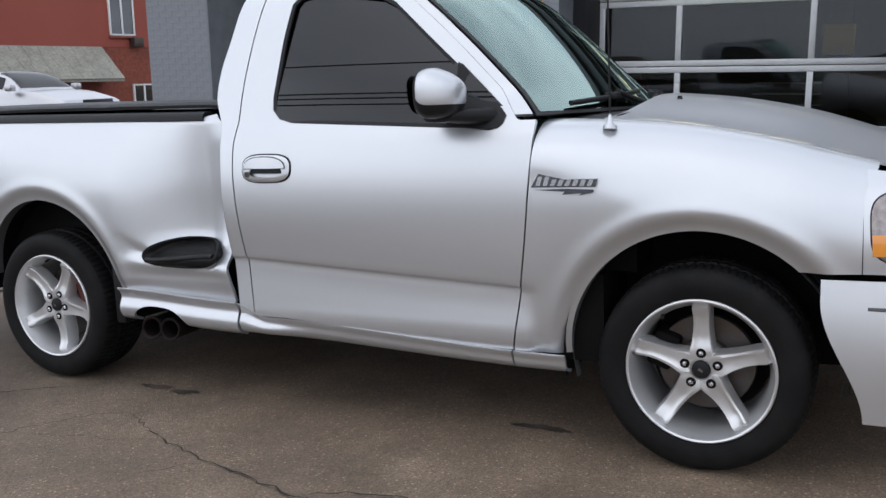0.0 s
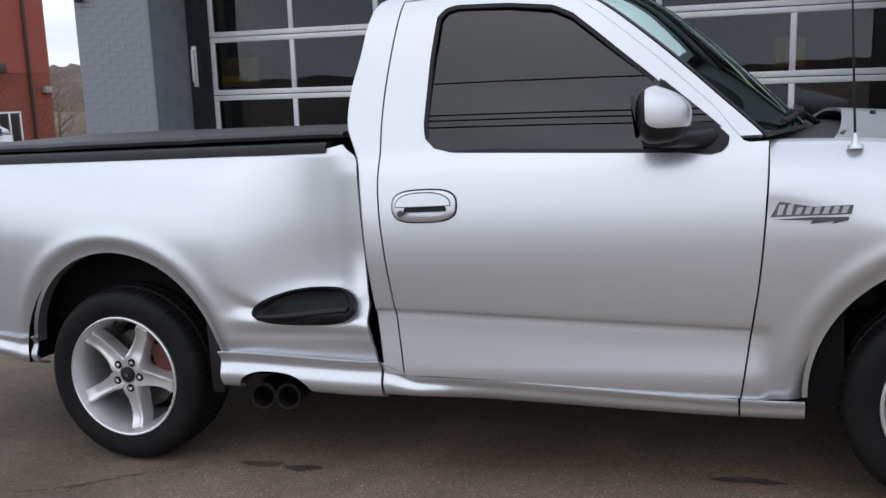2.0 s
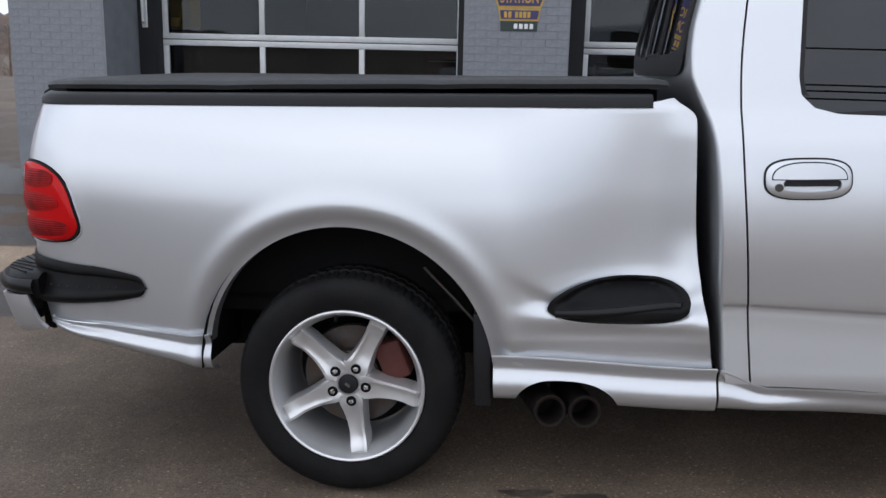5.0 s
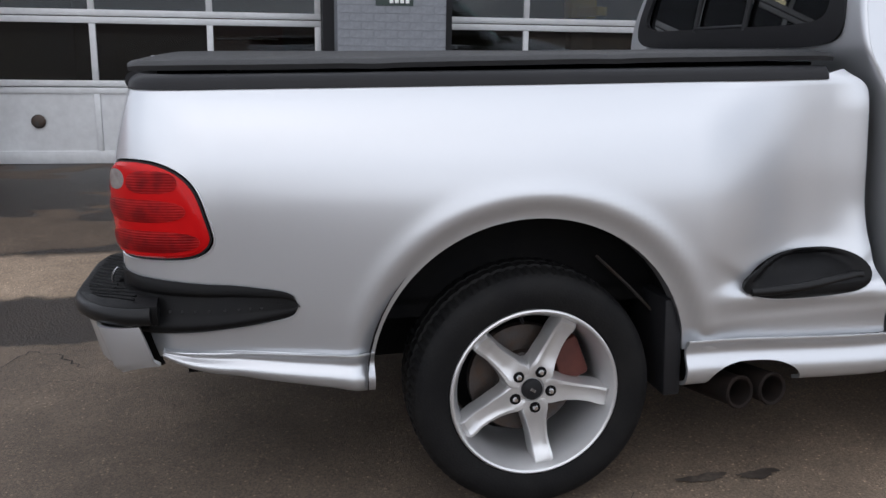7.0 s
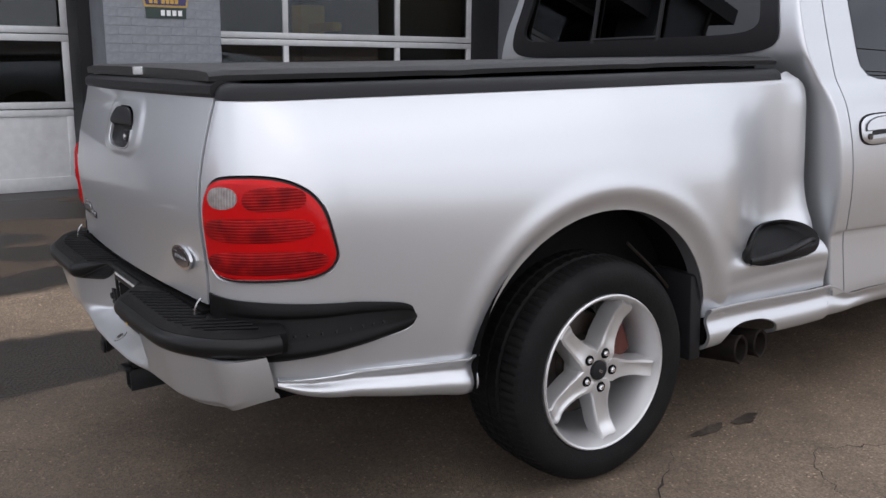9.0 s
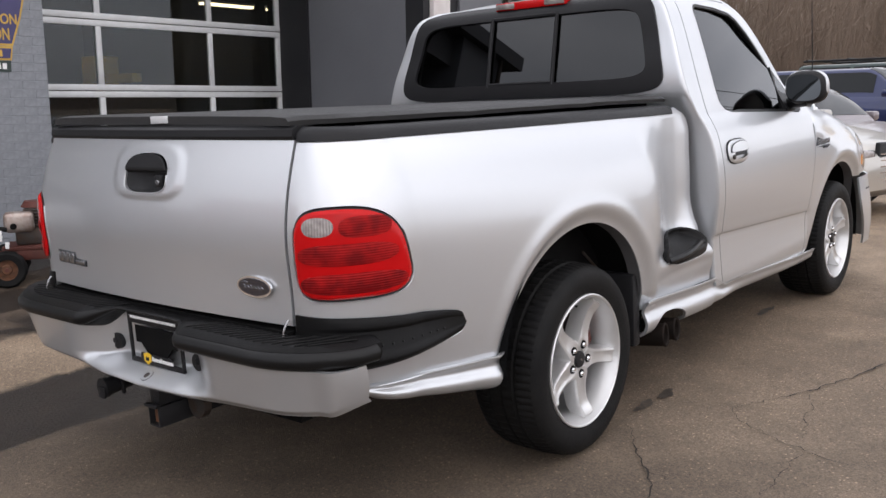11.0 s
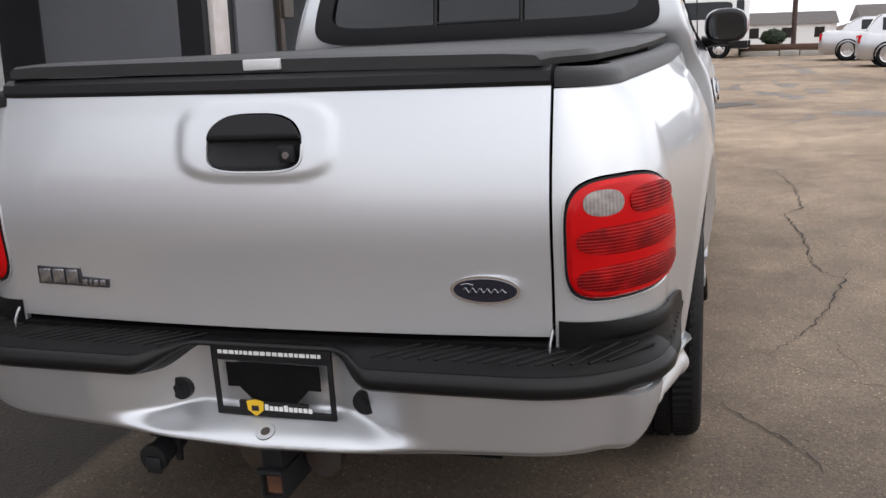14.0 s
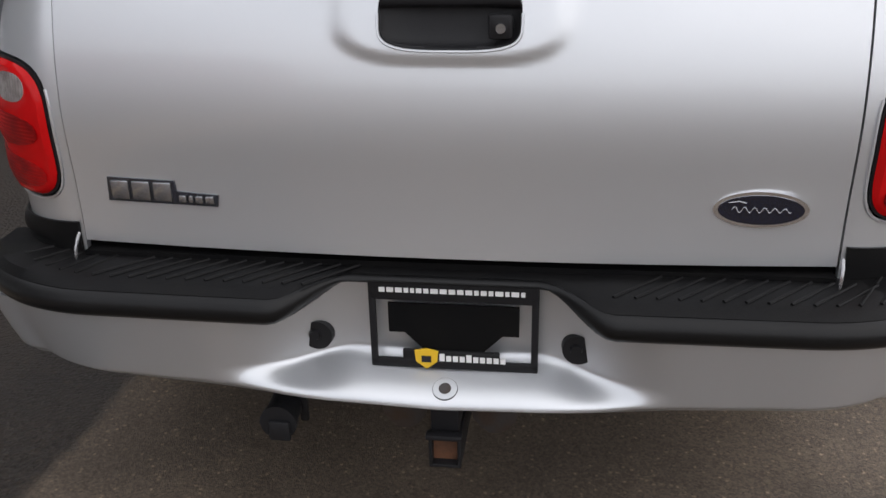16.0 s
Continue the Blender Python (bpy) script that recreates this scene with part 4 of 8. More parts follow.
def cab_w(x, z):
    w = spline(z - (crease_z(x) - 0.6065) * smooth(0.40, 0.56, z) * smooth(0.84, 0.67, z), CAB_Z, CAB_W)
    if z < 1.17:
        r = math.hypot(x - F_ARCH[0], z - F_ARCH[1]) - F_ARCH[2]
        if x > 2.42 and z < 0.96:
            k = smooth(2.43, 2.50, x)
            plain = spline(z, [0.30, 0.45, 0.60, 0.70, 0.80, 0.88, 0.96], [0.912, 0.944, 0.964, 0.975, 0.983, 0.986, 0.982])
            w = w * (1 - k) + plain * k
        w += arch_roll(r)
        w -= 0.035 * smooth(3.3, 3.6, x)
    else:
        w -= 0.05 * smooth(1.9, 2.5, x) * smooth(1.17, 1.3, z)
    return w


def cab_place(s, lift=0.0):
    return lambda x, z: (x, s * (cab_w(x, z) + lift), z)


def arch_cut(c):
    return lambda u, v: math.hypot(u - c[0], v - c[1]) - c[2]


def door_rear(z):
    return spline(z, [0.33, 0.42, 0.64, 0.87, 1.01, 1.14, 1.34, 1.54, 1.74], [1.236, 1.225, 1.210, 1.192, 1.182, 1.178, 1.182, 1.206, 1.240])


def door_front(z):
    return spline(z, [0.33, 0.60, 0.76, 1.0, 1.2, 1.25], [2.376, 2.42, 2.444, 2.468, 2.482, 2.485])


def pillar_x(z):
    """Rear edge of the windshield, seen from the side."""
    return spline(z, [1.15, 1.205, 1.32, 1.46, 1.58, 1.66, 1.72, 1.76], [2.505, 2.462, 2.346, 2.202, 2.068, 1.968, 1.87, 1.77])


def back_x(z):
    return spline(z, [0.35, 0.45, 0.70, 0.88, 1.06, 1.16, 1.23, 1.30, 1.42, 1.55, 1.67, 1.74, 1.775], [1.142, 1.135, 1.119, 1.110, 1.100, 1.086, 1.058, 1.034, 1.040, 1.072, 1.096, 1.125, 1.18])


WINDOW = [(1.443, 1.187), (2.114, 1.152), (2.305, 1.146), (2.335, 1.154), (2.352, 1.170), (2.356, 1.192), (2.285, 1.258), (1.950, 1.560), (1.864, 1.635), (1.795, 1.670),
          (1.634, 1.694), (1.446, 1.706), (1.402, 1.697), (1.374, 1.668), (1.355, 1.526), (1.336, 1.290), (1.342, 1.241), (1.377, 1.205)]
window_in = inside(WINDOW)


def tail_in(u, z, grow=0.0):
    """Tail lamp outline: squared below and towards the gate, swept round at the upper front."""
    zz = (z - 0.939) / (0.131 + grow)
    uc = -1.036
    front = u > uc
    rake = 0.042 * max(0.0, zz + 0.6) / 1.6 if front else 0.0
    uu = (u - uc + rake) / (0.184 + grow)
    n = 5.0 if zz < 0 else (2.9 if front else 4.0)
    return 1 - (abs(uu) ** n + abs(zz) ** n)


def step_in(u, z):
    uu = (u - 0.834) / 0.208
    zz = (z - 0.628) / (0.082 if z > 0.628 else 0.046)
    skew = 0.12 * max(0.0, zz)
    return 1 - (abs(uu - skew) ** (2.0 if uu < 0 else 3.2) + abs(zz) ** 2.2)


OFF = 0.05          # the body's middle lies half of this to the left of y = 0


def shift_left(before, s):
    if s > 0:
        for ob in set(truck.children) - before:
            ob.location.y += OFF


def widen(*obs):
    """Fits parts modelled about y = 0 to the body's middle."""
    for ob in obs:
        ob.location.y, ob.scale.y = OFF / 2, 1.027


for s, side in ((-1, "right"), (1, "left")):
    made_before = set(truck.children)
    # bed side
    sheet("bed_side", bed_place(s), steps(-1.249, -0.84, 34) + steps(-0.83, 1.13, 120), steps(0.44, 0.74, 44) + steps(0.755, 1.25, 34), M_PAINT, truck, "silver flared stepside bed panel",
          cuts=[arch_cut(R_ARCH), lambda u, z: rail_z(u) + 0.012 + 0.012 * smooth(0.93, 1.0, u) - z, lambda u, z: z - (0.442 if u > 0 else 0.505 + 0.02 * smooth(-0.4, -1.0, u)), lambda u, z: spline(z, [0.42, 0.55, 0.70, 0.79, 0.92, 1.23], [1.118, 1.100, 1.080, 1.070, 1.064, 1.060]) - 0.062 * smooth(1.16, 1.240, z) ** 2 - u,
                lambda u, z: -tail_in(u, z, 0.004), lambda u, z: 0.10 - step_in(u, z)], thick=0.014)
    # arch edge inside, its shade put into the darker paint
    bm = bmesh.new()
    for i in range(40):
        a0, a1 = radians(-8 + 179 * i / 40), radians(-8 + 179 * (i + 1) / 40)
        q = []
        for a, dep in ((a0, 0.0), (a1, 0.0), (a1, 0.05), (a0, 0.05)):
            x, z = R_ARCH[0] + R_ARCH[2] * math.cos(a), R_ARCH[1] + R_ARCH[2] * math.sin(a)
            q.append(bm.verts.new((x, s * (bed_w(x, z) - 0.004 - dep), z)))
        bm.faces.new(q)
    part("arch_lip", bm, M_PAINT_SHADED, truck)
    # rail cap along the bed
    prof = [(0.004, -0.004), (0.001, 0.014), (-0.008, 0.026), (-0.022, 0.034), (-0.062, 0.036), (-0.066, -0.004)]
    bm = bmesh.new()
    prev = None
    for u in steps(-1.247, -0.84, 16) + steps(-0.82, 0.935, 34):
        zr = rail_z(u)
        ring = []
        for off, h in prof:
            p = bed_place(s, 0.002 + off)(u, zr) if u > -0.83 or off > -0.03 else bed_place(s, -0.03)(u, zr)
            ring.append(bm.verts.new((p[0], p[1], zr + h)))
        if prev:
            for i in range(len(prof)):
                j = (i + 1) % len(prof)
                bm.faces.new((prev[i], prev[j], ring[j], ring[i]))
        else:
            bm.faces.new(ring)
        prev = ring
    bm.faces.new(prev[::-1])
    bmesh.ops.recalc_face_normals(bm, faces=bm.faces[:])
    part("bed_rail_cap", bm, M_BLACK, truck, "black plastic bed rail cap")
    # step beside the bed
    def step_place(u, z, s=s):
        k = max(0.0, 1 - ((u - 0.834) / 0.215) ** 2)
        low = 0.962 + 0.026 * k * smooth(0.575, 0.60, z)
        inner = bed_w(u, max(z, 0.70)) + 0.012
        t = smooth(0.630, 0.712, z)
        dish = 0.034 * smooth(0.10, 0.55, step_in(u, z)) * smooth(0.618, 0.648, z)
        return (u, s * (max(low * (1 - t) + min(low, inner) * t, bed_w(u, z) + 0.010) - dish), z)
    st = sheet("side_step", step_place, steps(0.60, 1.06, 44), steps(0.57, 0.74, 30), M_TREADPAD, truck, "black rubber side step pad", cuts=[step_in], thick=0.05)
    bm = bmesh.new()
    tube(bm, [tuple(Vector(step_place(u, 0.612 + 0.022 * smooth(0.64, 1.03, u))) + Vector((0, -s * 0.006, 0))) for u in steps(0.652, 1.020, 28)], 0.0135, 10)
    part("step_roll", bm, M_GLOSSBLACK, st, "rounded lower edge of the step")
    # thin silver bead, added for the highlight along the step's lower edge
    bm = bmesh.new()
    low = []
    for u in steps(0.640, 1.036, 36):
        uu = (u - 0.834) / 0.208
        z = 0.628 - 0.046 * max(0.0, 1 - abs(uu) ** (2.0 if uu < 0 else 3.2)) ** (1 / 2.2)
        p = step_place(u, z)
        low.append((p[0], p[1] - s * 0.004, z - 0.002))
    tube(bm, low, 0.0028, 6)
    part("step_glint", bm, M_PAINT, st, "silver bead standing in for the highlight under the step")
    # tail lamp
    lamp = sheet("tail_lamp", bed_place(s, 0.003), steps(-1.245, -0.83, 44), steps(0.79, 1.09, 34), M_BLACK, truck, "red tail lamp with ribbed lobes and black surround", cuts=[lambda u, z: tail_in(u, z, 0.0)], thick=0.02)
    # silver bead added round the lamp as the body edge's highlight
    rim_line = []
    for k in range(49):
        a = radians(150 + 235 * k / 48)
        r0, r1 = 0.02, 0.30
        for _ in range(24):
            rm = (r0 + r1) / 2
            if tail_in(-1.036 + rm * math.cos(a), 0.939 + rm * 0.75 * math.sin(a), 0.006) > 0:
                r0 = rm
            else:
                r1 = rm
        rim_line.append(bed_place(s, 0.0015)(-1.036 + r0 * math.cos(a), 0.939 + r0 * 0.75 * math.sin(a)))
    bm = bmesh.new()
    tube(bm, rim_line, 0.0030, 6)
    part("lamp_glint", bm, M_PAINT, lamp, "silver bead standing in for the highlight round the lamp")
    def lens_place(u, z, s=s):
        edge = smooth(0.0, 0.25, tail_in(u, z, -0.004))
        return bed_place(s, 0.006 + 0.008 * edge)(u, z)
    rev = rounded(0.049, 0.027, 2.4, -1.128, 1.020)
    lens = sheet("lens", lens_place, steps(-1.240, -0.84, 56), steps(0.80, 1.085, 50), M_REDLENS, lamp, "red ribbed plastic lens", cuts=[lambda u, z: tail_in(u, z, -0.004), lambda u, z: -rev(u, z)], thick=0.004)
    sheet("reverse_lens", lambda u, z, s=s: bed_place(s, 0.015 + 0.0008 * math.sin(u * 2 * math.pi / 0.009))(u, z), steps(-1.185, -1.07, 60), steps(0.985, 1.055, 16), M_CLEARLENS, lamp, "clear ribbed reversing lens", cuts=[rev], thick=0.004, angle=80)
    for zc, ux, uw, hh in ((1.016, -0.990, 0.074, 0.029), (0.940, -1.048, 0.146, 0.031), (0.857, -1.036, 0.158, 0.030)):
        sheet("lens_lobe", lambda u, z, s=s, zc=zc, hh=hh: bed_place(s, 0.0146 + 0.0030 * max(0.0, 1 - ((z - zc) / hh) ** 2) + 0.0005 * math.sin((z - zc) * 2 * math.pi / 0.0072))(u, z), steps(ux - uw, ux + uw, 36), steps(zc - hh, zc + hh, 64), M_REDDARK, lamp, "deep red ribbed lamp lobe",
              cuts=[lambda u, z, zc=zc, ux=ux, uw=uw, hh=hh: 1 - (abs((u - ux) / uw) ** 3.2 + abs((z - zc) / hh) ** 2.4)], thick=0.002, angle=70)
    # skirts behind and ahead of the rear wheel
    def skirt_r(u, v, s=s):
        z0 = spline(u, [-1.015, -0.918, -0.75, -0.556, -0.44], [0.524, 0.476, 0.434, 0.397, 0.374])
        z1 = 0.545 - 0.030 * smooth(-0.98, -0.44, u)
        z = z0 + (z1 - z0) * v
        w = abs(bed_place(1)(u, 0.53)[1])
        return (bed_place(1)(u, 0.53)[0], s * (w + 0.014 + skirt_w(v) * smooth(-1.06, -0.90, u)), z)
    sheet("rear_skirt", skirt_r, steps(-1.015, -0.452, 36), steps(0, 1, 24), M_PAINT, truck, "silver lower skirt behind the wheel", angle=80, thick=0.012)
    def skirt_f(u, v, s=s):
        z0, z1 = 0.316 - 0.026 * smooth(0.46, 1.13, u), 0.478 - 0.030 * smooth(0.46, 1.13, u)
        z = z0 + (z1 - z0) * v
        return (u, s * (0.962 + skirt_w(v)), z)
    sheet("front_skirt", skirt_f, steps(0.462, 1.128, 44), steps(0, 1, 26), M_PAINT, truck, "silver skirt with a cut-out for twin exhaust tips", angle=80, thick=0.012,
          cuts=[lambda u, v: (abs((u - 0.685) / 0.158) ** 2.8 + ((v * 0.16 + 0.012) / 0.100) ** 2.2) - 1])
    def rocker(u, v, s=s):
        z0 = 0.298 - 0.046 * smooth(1.13, 2.56, u)
        z1 = 0.442 - 0.052 * smooth(1.13, 1.28, u) - 0.058 * smooth(1.28, 2.56, u)
        z = z0 + (z1 - z0) * v
        plain = spline(v, [0.0, 0.15, 0.40, 0.70, 0.93, 1.0], [-0.080, -0.042, -0.018, -0.010, 0.001, 0.002])
        k = smooth(1.14, 1.55, u)
        return (u, s * (0.956 + skirt_w(v) * (1 - k) + plain * k), z)
    sheet("rocker_panel", rocker, steps(1.136, 2.372, 60), steps(0, 1, 20), M_PAINT, truck, "silver rocker panel", angle=80, thick=0.012)
    sheet("rocker_end", rocker, steps(2.379, 2.575, 12), steps(0, 1, 20), M_PAINT, truck, "silver rocker end piece", angle=80, thick=0.012)
    # door
    door = sheet("door", cab_place(s), steps(1.17, 2.50, 84), steps(0.33, 0.56, 22) + steps(0.564, 0.658, 48) + steps(0.67, 1.765, 84), M_PAINT, truck, "silver side door",
                 cuts=[lambda x, z: x - door_rear(z), lambda x, z: door_front(z) - x, lambda x, z: z - (0.395 - 0.056 * smooth(1.25, 2.38, x)), lambda x, z: 1.738 - 0.02 * smooth(1.5, 1.9, x) - z,
                       lambda x, z: (pillar_x(z) - 0.060 - 0.02 * smooth(1.3, 1.2, z) - x) if z > 1.17 else 1.0, lambda x, z: -window_in(x, z) + 0.0], thick=0.016)
    def pane_w(x, z):
        lo, mid, hi = (spline(k, CAB_Z, CAB_W) for k in (1.14, 1.42, 1.70))
        t = (z - 1.14) / 0.56
        return lo + (hi - lo) * t + (mid - (lo + hi) / 2) * 4 * t * (1 - t) - 0.014 - 0.016 * ((x - 1.3) / 1.2) ** 2
    sheet("side_window", lambda x, z, s=s: (x, s * pane_w(x, z), z), steps(1.31, 2.37, 60), steps(1.13, 1.72, 32), M_GLASS_DARK, door, "dark tinted door glass", cuts=[lambda x, z: window_in(x, z) + 0.012], thick=0.004)
    sheet("window_seal", cab_place(s, -0.003), steps(1.30, 2.38, 120), steps(1.13, 1.72, 80), M_BLACK, door, "black rubber window seal", cuts=[lambda x, z: window_in(x, z) + 0.003, lambda x, z: 0.014 - window_in(x, z)], thick=0.010)
    # door handle: bezel, pull, recess
    hx, hz = 1.349, 1.012
    def pad(hx, hz, lift):
        return lambda u, v, s=s: (hx + u, s * (cab_w(hx + u, hz + v) + lift(u, v)), hz + v)
    bez = sheet("door_handle", pad(hx, hz, lambda u, v: 0.004 + 0.016 * max(0.0, rounded(0.116, 0.056, 3.0)(u, v)) ** 0.5), steps(-0.118, 0.118, 44), steps(-0.058, 0.058, 26), M_PAINT, door, "silver pull handle in an oval bezel",
                cuts=[rounded(0.115, 0.054, 3.0), lambda u, v: -rounded(0.078, 0.020, 3.0, 0.008, -0.014)(u, v)], thick=0.004)
    sheet("handle_recess", pad(hx, hz, lambda u, v: 0.0015), steps(-0.09, 0.10, 16), steps(-0.045, 0.02, 10), M_PAINT, bez, "hollow behind the pull", thick=0.002)
    # black sheet gives the shaded slot below the pull its darkness
    sheet("slot_shade", pad(hx, hz, lambda u, v: 0.013), steps(-0.068, 0.084, 16), steps(-0.019, 0.004, 6), M_BLACK, bez, "black sheet for the shade in the slot under the pull", cuts=[lambda u, v: 1 - abs((u - 0.008) / 0.078) ** 3 + min(0.0, v) * 9], thick=0.006)
    sheet("pull", pad(hx, hz, lambda u, v: 0.020 + 0.010 * (1 - (u / 0.1) ** 2)), steps(-0.098, 0.098, 30), steps(0.002, 0.046, 12), M_PAINT, bez, cuts=[lambda u, v: 1 - (abs(u / 0.098) ** 2.6 + abs((v - 0.004) / 0.042) ** 2.2)], thick=0.012)
    sheet("pull_line", pad(hx, hz, lambda u, v: 0.0185 + 0.009 * (1 - (u / 0.1) ** 2)), steps(-0.102, 0.102, 30), steps(-0.001, 0.052, 12), M_BADGE_DARK, bez, cuts=[lambda u, v: 1 - (abs(u / 0.1015) ** 2.6 + abs((v - 0.004) / 0.0460) ** 2.2)], thick=0.004)
    sheet("bezel_line", pad(hx, hz, lambda u, v: 0.0022), steps(-0.125, 0.125, 50), steps(-0.065, 0.065, 30), M_BLACK, bez, cuts=[rounded(0.120, 0.059, 3.0), lambda u, v: -rounded(0.112, 0.051, 3.0)(u, v)], thick=0.003)
    bm = bmesh.new()
    ly = s * (cab_w(1.268, 0.987) + 0.008)
    cyl(bm, (1.268, ly, 0.990), (1.268, ly + s * 0.014, 0.990), 0.012, 0.011, 16)
    part("key_lock", bm, M_STEEL, bez)
    # mirror on its black sail
    sail = inside([(2.150, 1.158), (2.305, 1.140), (2.340, 1.148), (2.359, 1.166), (2.364, 1.192), (2.290, 1.266), (2.150, 1.392)])
    mir = sheet("door_mirror", cab_place(s, 0.006), steps(2.14, 2.38, 40), steps(1.13, 1.40, 40), M_BLACK, door, "silver-capped door mirror on a black sail plate", cuts=[sail], thick=0.02)
    my = s * 1.035
    def egg(lon, lat, lift=0.0):
        c = (math.cos(lat) * math.cos(lon), math.cos(lat) * math.sin(lon), math.sin(lat))
        q = [math.copysign(abs(k) ** 0.72, k) for k in c]
        if q[0] > 0:
            q[1] *= 1 - 0.18 * q[0]
            q[2] *= 1 - (0.40 if q[2] > 0 else 0.05) * q[0]
        return (2.152 + (0.100 if q[0] > 0 else 0.066) * q[0] * (1 + lift), my + s * 0.107 * q[1] * (1 + lift), 1.273 + 0.088 * q[2] * (1 + lift))
    def on_cap(lon, lat):
        x, y, z = egg(lon, lat)
        a, c2 = (x - 2.122) / 0.045, (z - 1.236) / 0.030
        if a > 1 or c2 > 1:
            return min(a, c2)
        return 1 - math.hypot(1 - a, 1 - c2)
    sheet("mirror_housing", lambda a, b: egg(a, b), steps(0, 2 * math.pi, 44), steps(-math.pi / 2, math.pi / 2, 28), M_BLACK, mir, "black mirror housing with a thick rim", thick=0)
    sheet("mirror_cap", lambda a, b: egg(a, b, 0.02), steps(-math.pi * 0.7, math.pi * 0.7, 56), steps(-math.pi / 2, math.pi / 2, 44), M_PAINT, mir, "silver painted mirror cap", cuts=[on_cap], thick=0.004)
    bm = bmesh.new()
    t = bmesh.new()
    f = t.faces.new([t.verts.new((0, 0.088 * math.copysign(abs(math.cos(a)) ** 0.7, math.cos(a)), 0.068 * math.copysign(abs(math.sin(a)) ** 0.7, math.sin(a)))) for a in [2 * math.pi * i / 40 for i in range(40)]])
    merge(bm, t, Matrix.Translation((2.0825, my, 1.273)) @ Matrix.Rotation(radians(-5), 4, "Y"))
    part("mirror_glass", bm, M_MIRROR, mir, smooth=False)
    bm = bmesh.new()
    prev = None
    for k in range(9):
        t = k / 8
        cx, cy, cz = 2.158 + 0.105 * t, s * (1.045 - 0.135 * t), 1.196 - 0.008 * t
        hx, hz = 0.056 + 0.012 * t, 0.022 + 0.012 * t * t
        ring = [bm.verts.new((cx + hx * math.copysign(abs(math.cos(a)) ** 0.6, math.cos(a)), cy, cz + hz * math.copysign(abs(math.sin(a)) ** 0.6, math.sin(a)))) for a in [2 * math.pi * m / 20 for m in range(20)]]
        if prev:
            for m in range(20):
                bm.faces.new((prev[m], prev[(m + 1) % 20], ring[(m + 1) % 20], ring[m]))
        else:
            bm.faces.new(ring)
        prev = ring
    bm.faces.new(prev[::-1])
    bmesh.ops.recalc_face_normals(bm, faces=bm.faces[:])
    part("mirror_arm", bm, M_BLACK, mir)
    # front wing
    def top_z(x):
        return spline(x, [2.40, 2.72, 3.10, 3.56, 3.75], [1.172, 1.158, 1.112, 1.000, 0.93])
    def wing_w(x, z):
        high = 0.17 + 0.15 * smooth(2.47, 3.0, x)
        t = min(1.0, max(0.0, (z - (top_z(x) - high)) / high))
        return cab_w(x, min(z, 0.96)) - 0.20 * (1 - math.sqrt(1 - t * t))
    def wing_place(x, v, s=s):
        z = 0.235 + (top_z(x) - 0.235) * v
        return (x, s * wing_w(x, z), z)
    def wing_z(x, v):
        return 0.235 + (top_z(x) - 0.235) * v
    wing = sheet("front_wing", wing_place, steps(2.36, 3.60, 84), steps(0, 0.8, 46) + steps(0.81, 1.0, 26), M_PAINT, truck, "silver front wing",
                 cuts=[lambda x, v: math.hypot(x - F_ARCH[0], wing_z(x, v) - F_ARCH[1]) - F_ARCH[2], lambda x, v: x - door_front(wing_z(x, v)) - 0.006, lambda x, v: wing_z(x, v) - (0.332 if x < 3.0 else 0.668),
                       lambda x, v: 3.525 + 0.04 * smooth(0.9, 1.0, wing_z(x, v)) - x], thick=0.014)
    # inner arch edge of the wing, shade held in the paint colour
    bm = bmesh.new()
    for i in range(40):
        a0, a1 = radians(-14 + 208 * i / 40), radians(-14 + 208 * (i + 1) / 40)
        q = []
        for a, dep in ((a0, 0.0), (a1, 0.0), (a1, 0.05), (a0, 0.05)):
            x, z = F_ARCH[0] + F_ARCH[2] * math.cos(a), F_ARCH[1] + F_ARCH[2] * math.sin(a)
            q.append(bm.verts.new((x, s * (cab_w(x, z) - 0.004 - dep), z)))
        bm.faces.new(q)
    part("arch_lip", bm, M_PAINT_SHADED, truck)
    # side emblem: slanted dark plate with a jagged bolt under it
    em = []
    for pts, dz in (([(2.478, 0.938), (2.505, 0.985), (2.60, 0.966), (2.715, 0.968), (2.708, 0.940)], 0), ([(2.487, 0.930), (2.60, 0.924), (2.592, 0.914), (2.66, 0.920), (2.652, 0.912), (2.70, 0.922), (2.702, 0.932), (2.60, 0.934)], 0)):
        bm = bmesh.new()
        prism(bm, [(x, s * (cab_w(x, z) + 0.001), z) for x, z in pts], (0, s * 0.005, 0))
        em.append(part("side_emblem" if not em else "bolt", bm, M_BADGE_DARK, wing if not em else em[0], "dark slanted wing emblem" if not em else "", smooth=False))
    for i in range(8):
        bm = bmesh.new()
        x = 2.496 + 0.026 * i
        z0, z1 = 0.944, 0.966 + 0.010 * (i < 2)
        sl = 0.009
        prism(bm, [(x, s * (cab_w(x, z0) + 0.006), z0), (x + 0.016, s * (cab_w(x, z0) + 0.006), z0), (x + 0.016 + sl, s * (cab_w(x, z1) + 0.006), z1), (x + sl, s * (cab_w(x, z1) + 0.006), z1)], (0, s * 0.002, 0))
        part("bar", bm, M_BADGE_SILVER, em[0], smooth=False)
